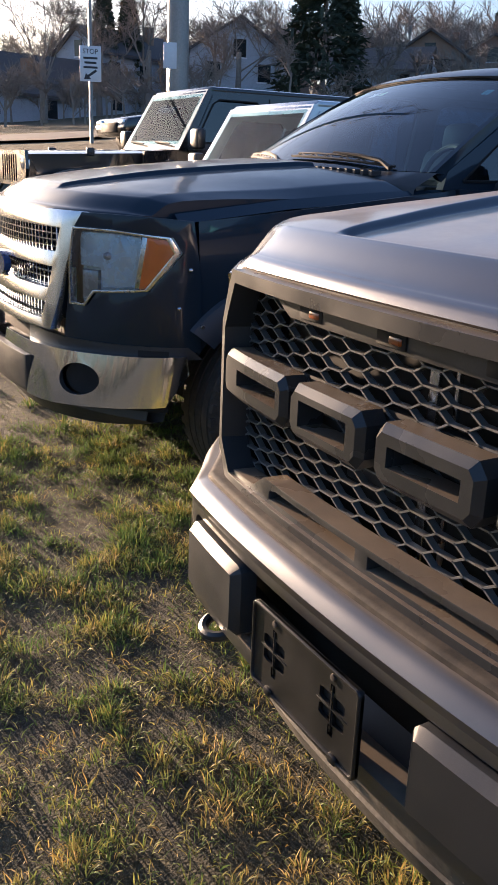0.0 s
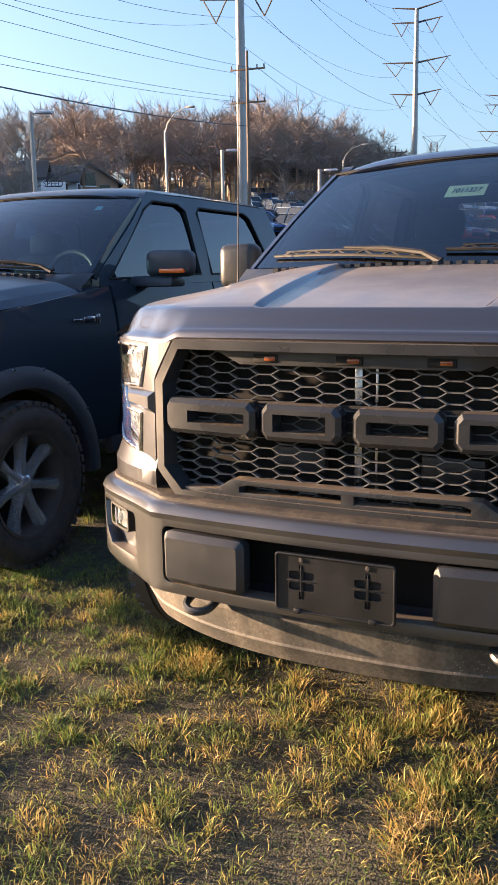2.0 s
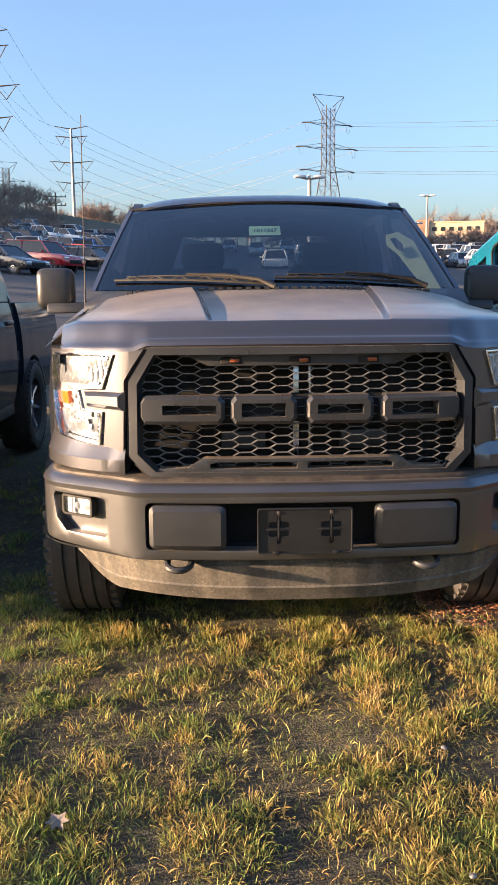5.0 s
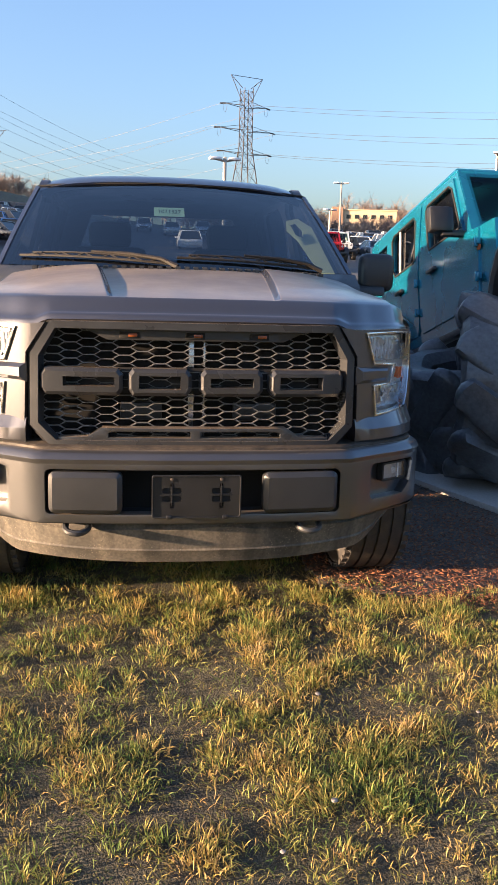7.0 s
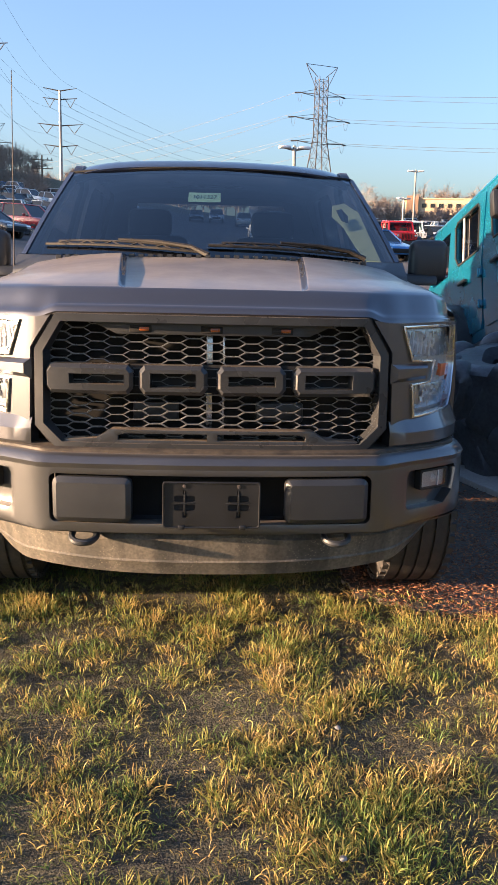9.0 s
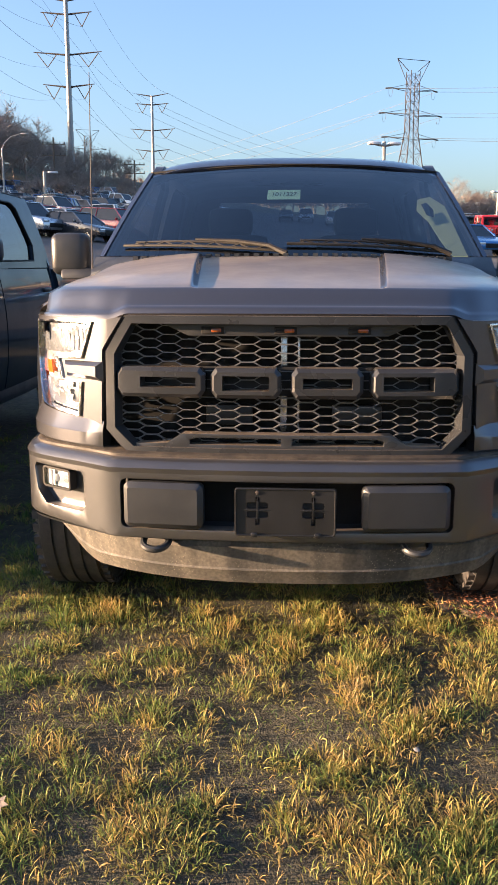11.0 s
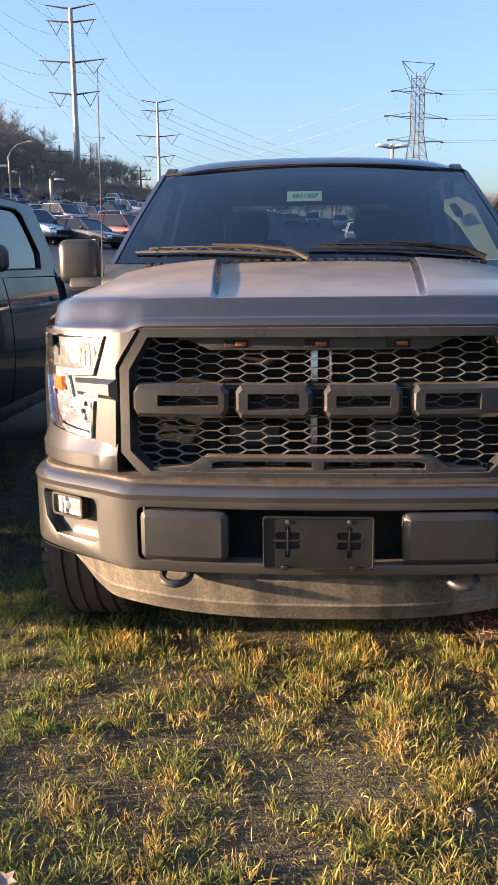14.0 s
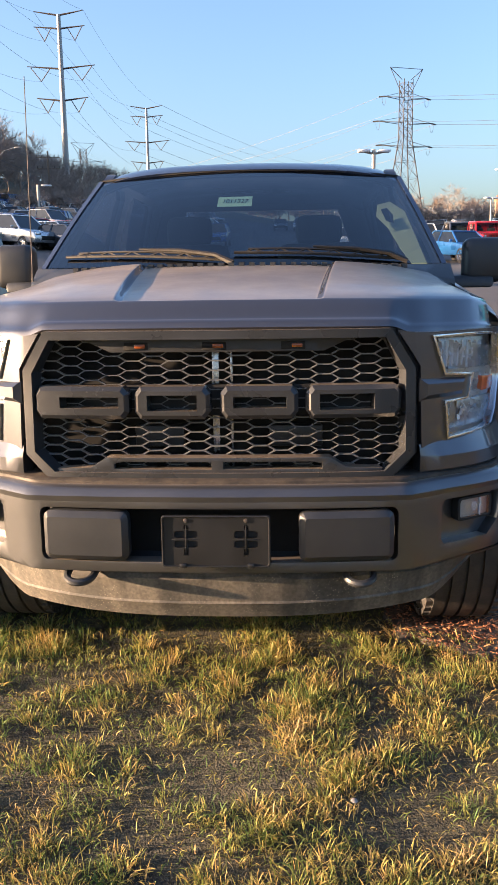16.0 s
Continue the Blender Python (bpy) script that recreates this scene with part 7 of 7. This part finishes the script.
def single_tree(x, y, H, seed, label):
    rnd = random.Random(seed)
    m = Mesh()
    bare_tree(m, 0, 0, 0, H, rnd, 9, 0.8, 4)
    t = thing("bare_tree", label, "tree", pose(x, y, on_ground(x, y)), "bare trees")
    trunk = Mesh()
    part("crown", m, BARK, t, smooth=None)
    part("trunk", trunk.tube([(0, 0, -0.4), (0.05, 0, H * 0.2), (0, 0.05, H * 0.36)], [H * 0.026, H * 0.02, H * 0.014], 8), BARK, t)


for az, r, H, s in ((-39.5, 92, 13.5, 21), (-48.6, 96, 10, 22), (-59.0, 82, 12, 23), (-67.5, 74, 13, 24), (-70.5, 80, 12, 25), (-62.0, 70, 11, 26), (-73.8, 66, 12, 27), (-55.5, 100, 10, 28), (-44.5, 108, 11, 29), (-33, 100, 12, 30), (9.6, 215, 13, 31)):
    tx, ty = bearing(az, r)
    single_tree(tx, ty, H, s, "tall leafless tree with spreading limbs")


def evergreen(x, y, H, W, seed, label):
    rnd = random.Random(seed)
    t = thing("evergreen_tree", label, "tree", pose(x, y, on_ground(x, y)), "evergreens")
    part("trunk", Mesh().tube([(0, 0, -0.3), (0, 0, H * 0.95)], [H * 0.02, 0.03], 7), BARK, t)
    m = Mesh()
    for _ in range(1500):
        u = rnd.random() ** 0.8
        z = H * (0.06 + 0.94 * u)
        R = W / 2 * (1 - u) ** 0.75 * rnd.uniform(0.55, 1.08) + 0.12
        a = rnd.uniform(0, 6.283)
        c = Vector((R * math.cos(a), R * math.sin(a), z - R * 0.15))
        for _ in range(3):
            d = Vector((math.cos(a) + rnd.gauss(0, 0.5), math.sin(a) + rnd.gauss(0, 0.5), rnd.gauss(-0.1, 0.4))).normalized()
            w = d.orthogonal().normalized() * rnd.uniform(0.07, 0.16)
            L = rnd.uniform(0.35, 0.9) * W / 5
            q = c - d * L * 0.6
            m.add([tuple(q - w), tuple(q + w), tuple(q + d * L)], [(0, 1, 2)])
    part("crown", m, NEEDLES, t, smooth=None)


for az, r, H, W, s in ((-56.8, 68, 12.0, 7.5, 41), (-70.2, 88, 12.0, 4.0, 42), (-46.6, 112, 11.0, 3.0, 43), (-45.9, 113, 10.0, 3.0, 44), (-22.9, 150, 9.5, 6.5, 45), (-21.8, 152, 9.5, 6.5, 46), (-68.7, 90, 11.5, 4.0, 47)):
    tx, ty = bearing(az, r)
    evergreen(tx, ty, H, W, s, "dense dark evergreen tree")


# ---- the road on the west and a bush by the sign ----
rows = [[(x, y, on_ground(x, y) + 0.06 + 0.002 * abs(y)) for x in (-35.5, -32.5, -28.8)] for y in np.arange(-60, 130, 4.0)]
tagged(part("road", Mesh().grid(rows), ASPHALT, smooth=60), "grey asphalt road along the west", "road", kind="structure")


# ---- grass ----
def cover(x, y):
    """How thick the turf grows: clumps a hand wide with bare ground between."""
    return np.array([0.45 * noise.noise((a * 1.9, b * 1.9, 3.0)) + 0.75 * noise.noise((a * 5.2, b * 5.2, 9.0)) + 0.35 * noise.noise((a * 13.0, b * 13.0, 5.0)) for a, b in zip(x, y)])


def blades(n_tuft, n_fill, x0, x1, y0, y1, seed, height, width, per=30, keep=None, spread=0.05):
    """Splayed tufts that lean every way, and loose straw that lies between them: each blade is bent in three."""
    g = np.random.default_rng(seed)
    tx, ty = g.uniform(x0, x1, n_tuft), g.uniform(y0, y1, n_tuft)
    dens = cover(tx, ty)
    ok = dens > g.uniform(-0.34, 0.26, n_tuft)
    tx, ty, dens = tx[ok], ty[ok], dens[ok]
    size = np.clip(g.uniform(0.5, 1.05, len(tx)) + 0.7 * np.maximum(dens, -0.3), 0.35, 1.6)
    cnt = np.maximum(5, per * size ** 1.2).astype(int)
    idx = np.repeat(np.arange(len(tx)), cnt)
    rad = spread * size[idx] * np.sqrt(g.uniform(0, 1, len(idx)))
    ang = g.uniform(0, 2 * np.pi, len(idx))
    bx, by = tx[idx] + rad * np.cos(ang), ty[idx] + rad * np.sin(ang)
    tuft_a, tuft_l = g.uniform(0, 2 * np.pi, len(tx)), g.uniform(0, 0.5, len(tx))
    out = np.clip(0.35 + 0.90 * rad / spread + g.normal(0, 0.35, len(idx)), 0.05, 1.5)
    vx = out * np.cos(ang + g.normal(0, 0.8, len(idx))) + (tuft_l * np.cos(tuft_a))[idx]
    vy = out * np.sin(ang + g.normal(0, 0.8, len(idx))) + (tuft_l * np.sin(tuft_a))[idx]
    lean_a, lean = np.arctan2(vy, vx), np.clip(np.hypot(vx, vy), 0.05, 1.5)
    h = height * size[idx] * g.uniform(0.45, 1.2, len(idx))
    fx, fy = g.uniform(x0, x1, n_fill), g.uniform(y0, y1, n_fill)
    bx, by = np.concatenate([bx, fx]), np.concatenate([by, fy])
    lean_a = np.concatenate([lean_a, g.uniform(0, 2 * np.pi, n_fill)])
    lean = np.concatenate([lean, g.uniform(0.9, 1.55, n_fill)])
    h = np.concatenate([h, height * g.uniform(0.3, 0.95, n_fill)])
    inset = np.minimum(np.minimum(bx - x0, x1 - bx), np.minimum(by - y0, y1 - by))
    k = inset / 0.7 > g.uniform(0, 1, len(bx)) ** 1.5      # thins out towards its rim
    bx, by, lean_a, lean, h = bx[k], by[k], lean_a[k], lean[k], h[k]
    if keep is not None:
        k = keep(bx, by)
        bx, by, lean_a, lean, h = bx[k], by[k], lean_a[k], lean[k], h[k]
    n = len(bx)
    bz = ground_height(bx, by) - 0.010
    w = width * g.uniform(0.55, 1.25, n)
    turn = lean_a + np.pi / 2 + g.normal(0, 0.7, n)
    s = np.stack([np.cos(turn) * w, np.sin(turn) * w, g.normal(0, 0.35, n) * w], 1)
    V = np.zeros((n, 7, 3))
    p = np.stack([bx, by, bz], 1)
    V[:, 0], V[:, 1] = p - s * 0.8, p + s * 0.8
    for j, (share, bend, wide) in enumerate(((0.36, 0.55, 1.0), (0.34, 0.95, 0.8), (0.30, 1.35, 0.0))):
        t = np.minimum(lean * bend, 1.75)
        p = p + (h * share)[:, None] * np.stack([np.cos(lean_a) * np.sin(t), np.sin(lean_a) * np.sin(t), np.cos(t)], 1)
        lean_a = lean_a + g.normal(0, 0.22, n)
        if wide:
            V[:, 2 + 2 * j], V[:, 3 + 2 * j] = p - s * wide, p + s * wide
        else:
            V[:, 6] = p
    me = bpy.data.meshes.new("grass")
    me.vertices.add(n * 7)
    me.vertices.foreach_set("co", V.reshape(-1))
    o = (np.arange(n) * 7)[:, None]
    loops = np.concatenate([o + np.array([[0, 1, 3, 2]]), o + np.array([[2, 3, 5, 4]]), o + np.array([[4, 5, 6]])], 1).reshape(-1)
    me.loops.add(n * 11)
    me.loops.foreach_set("vertex_index", loops)
    me.polygons.add(n * 3)
    me.polygons.foreach_set("loop_start", np.stack([np.arange(n) * 11, np.arange(n) * 11 + 4, np.arange(n) * 11 + 8], 1).reshape(-1))
    me.update(calc_edges=True)
    return me


def grass_material():
    m = bpy.data.materials.new("dry_winter_grass")
    m.use_nodes = True
    n, l = m.node_tree.nodes, m.node_tree.links
    p, out = n["Principled BSDF"], n["Material Output"]
    g, co, ns, r, ad = n.new("ShaderNodeNewGeometry"), n.new("ShaderNodeTexCoord"), n.new("ShaderNodeTexNoise"), n.new("ShaderNodeValToRGB"), n.new("ShaderNodeMath")
    ns.inputs["Scale"].default_value, ns.inputs["Detail"].default_value = 6.0, 5
    l.new(co.outputs["Object"], ns.inputs["Vector"])
    ad.operation = 'MULTIPLY_ADD'
    ad.inputs[1].default_value = 0.55
    sh = n.new("ShaderNodeMath")
    sh.operation = 'MULTIPLY_ADD'
    sh.inputs[1].default_value = 1.5
    l.new(ns.outputs["Fac"], sh.inputs[0])
    sx, mr = n.new("ShaderNodeSeparateXYZ"), n.new("ShaderNodeMapRange")      # greener towards the west, drier by the bed
    l.new(co.outputs["Object"], sx.inputs[0])
    l.new(sx.outputs["X"], mr.inputs["Value"])
    mr.inputs["From Min"].default_value, mr.inputs["From Max"].default_value = -2.2, 0.1
    mr.inputs["To Min"].default_value, mr.inputs["To Max"].default_value = -0.84, -0.56
    l.new(mr.outputs[0], sh.inputs[2])
    l.new(g.outputs["Random Per Island"], ad.inputs[0])
    l.new(sh.outputs[0], ad.inputs[2])
    l.new(ad.outputs[0], r.inputs[0])
    e = r.color_ramp.elements
    e[0].position, e[0].color = 0.0, (0.095, 0.165, 0.045, 1)
    e[1].position, e[1].color = 1.0, (0.47, 0.37, 0.21, 1)
    for pos, c in ((0.25, (0.165, 0.215, 0.055, 1)), (0.5, (0.33, 0.290, 0.085, 1)), (0.75, (0.46, 0.305, 0.105, 1))):
        q = r.color_ramp.elements.new(pos)
        q.color = c
    l.new(r.outputs[0], p.inputs["Base Color"])
    p.inputs["Roughness"].default_value = 0.6
    p.inputs["Specular IOR Level"].default_value = 0.25
    tr, mx = n.new("ShaderNodeBsdfTranslucent"), n.new("ShaderNodeMixShader")
    l.new(r.outputs[0], tr.inputs[0])
    mx.inputs[0].default_value = 0.34
    l.new(p.outputs[0], mx.inputs[1])
    l.new(tr.outputs[0], mx.inputs[2])
    l.new(mx.outputs[0], out.inputs[0])
    return m


GRASS = grass_material()
soil_edge = inside_poly(bed)


def not_bed(x, y):
    return np.array([not (soil_edge(a, b - 0.10) or inside_poly(SLAB)(a, b)) if a > 0.5 else True for a, b in zip(x, y)])


def far_off(x, y):
    return not_bed(x, y) & ((x < -3.5) | (x > 2.9) | (y < -3.9))


def front_only(x, y):
    return y < -2.6 + 0.15 * np.sin(5 * x)


for name, args, label in (
    ("grass_near", (16500, 72000, -3.6, 2.7, -3.0, 1.5, 7, 0.044, 0.00155, 27, not_bed, 0.042), "tufts of dry yellow-green winter grass"),
    ("grass_by_vehicles", (1500, 8000, -6.5, 1.3, 0.6, 4.6, 8, 0.055, 0.0024, 30, not_bed), "shaded winter grass between the parked vehicles"),
    ("grass_field", (2300, 9000, -12.0, -3.0, -3.0, 3.5, 9, 0.065, 0.0035, 26, None), "rough winter grass in front of the parked row"),
    ("grass_front", (1200, 6000, -4.2, 4.2, -5.2, -2.0, 10, 0.055, 0.0022, 32, front_only), "winter grass beside the walker's way"),
    ("grass_outer", (3500, 9000, -11.0, 11.0, -11.0, -0.2, 11, 0.07, 0.006, 20, far_off), "rough winter grass over the open field")):
    me = blades(*args)
    me.materials.append(GRASS)
    tagged(new(name, me), label, "grass", kind="stuff")


# ---- small stones, a leaf ----
def pebble(x, y, r, seed):
    bm = bmesh.new()
    bmesh.ops.create_icosphere(bm, subdivisions=2, radius=r)
    for v in bm.verts:
        v.co *= 1 + 0.35 * noise.noise(v.co / r * 1.3 + Vector((seed, 0, 0)))
        v.co.z *= 0.4
    ob = part("pebble", bm, STONE, None, smooth=40)
    ob.location = (x, y, float(ground_height(x, y)) + r * 0.5 + 0.012)
    tagged(ob, "pale pebble lying in the grass", "stone", "pebbles")


def dry_leaf(x, y, yaw):
    out = [(0.7 * a, 0.7 * b) for a, b in [(0, -0.05), (0.012, -0.02), (0.038, -0.028), (0.030, 0.0), (0.046, 0.022), (0.018, 0.026), (0.0, 0.058), (-0.018, 0.026), (-0.046, 0.022), (-0.030, 0.0), (-0.038, -0.028), (-0.012, -0.02)]]
    m = Mesh()
    rim = [(a, b, 0.010 + 0.16 * abs(a) + 0.4 * b * b) for a, b in out]
    m.add([(0, 0, 0.004)] + rim, [(0, i + 1, (i + 1) % 12 + 1) for i in range(12)])
    m.add([(0, 0, 0.001)] + [(a, b, c - 0.002) for a, b, c in rim], [(0, (i + 1) % 12 + 1, i + 1) for i in range(12)])
    ob = part("dry_leaf", m, LEAF, None, smooth=50)
    ob.matrix_world = pose(x, y, float(ground_height(x, y)) + 0.02, 8, -6, yaw)
    tagged(ob, "pale curled dry leaf lying in the grass", "leaf")


LEAF = material("dry_leaf", (0.20, 0.17, 0.14), 0.7, 0, 0, 0.2, 30, 200)
dry_leaf(-0.735, -0.715, 35)
for i, (x, y, r) in enumerate(((0.39, -0.41, 0.010), (0.325, -0.94, 0.010), (-0.72, -1.02, 0.009), (0.9, -0.55, 0.007), (0.15, -1.12, 0.008))):
    pebble(x, y, r, i)
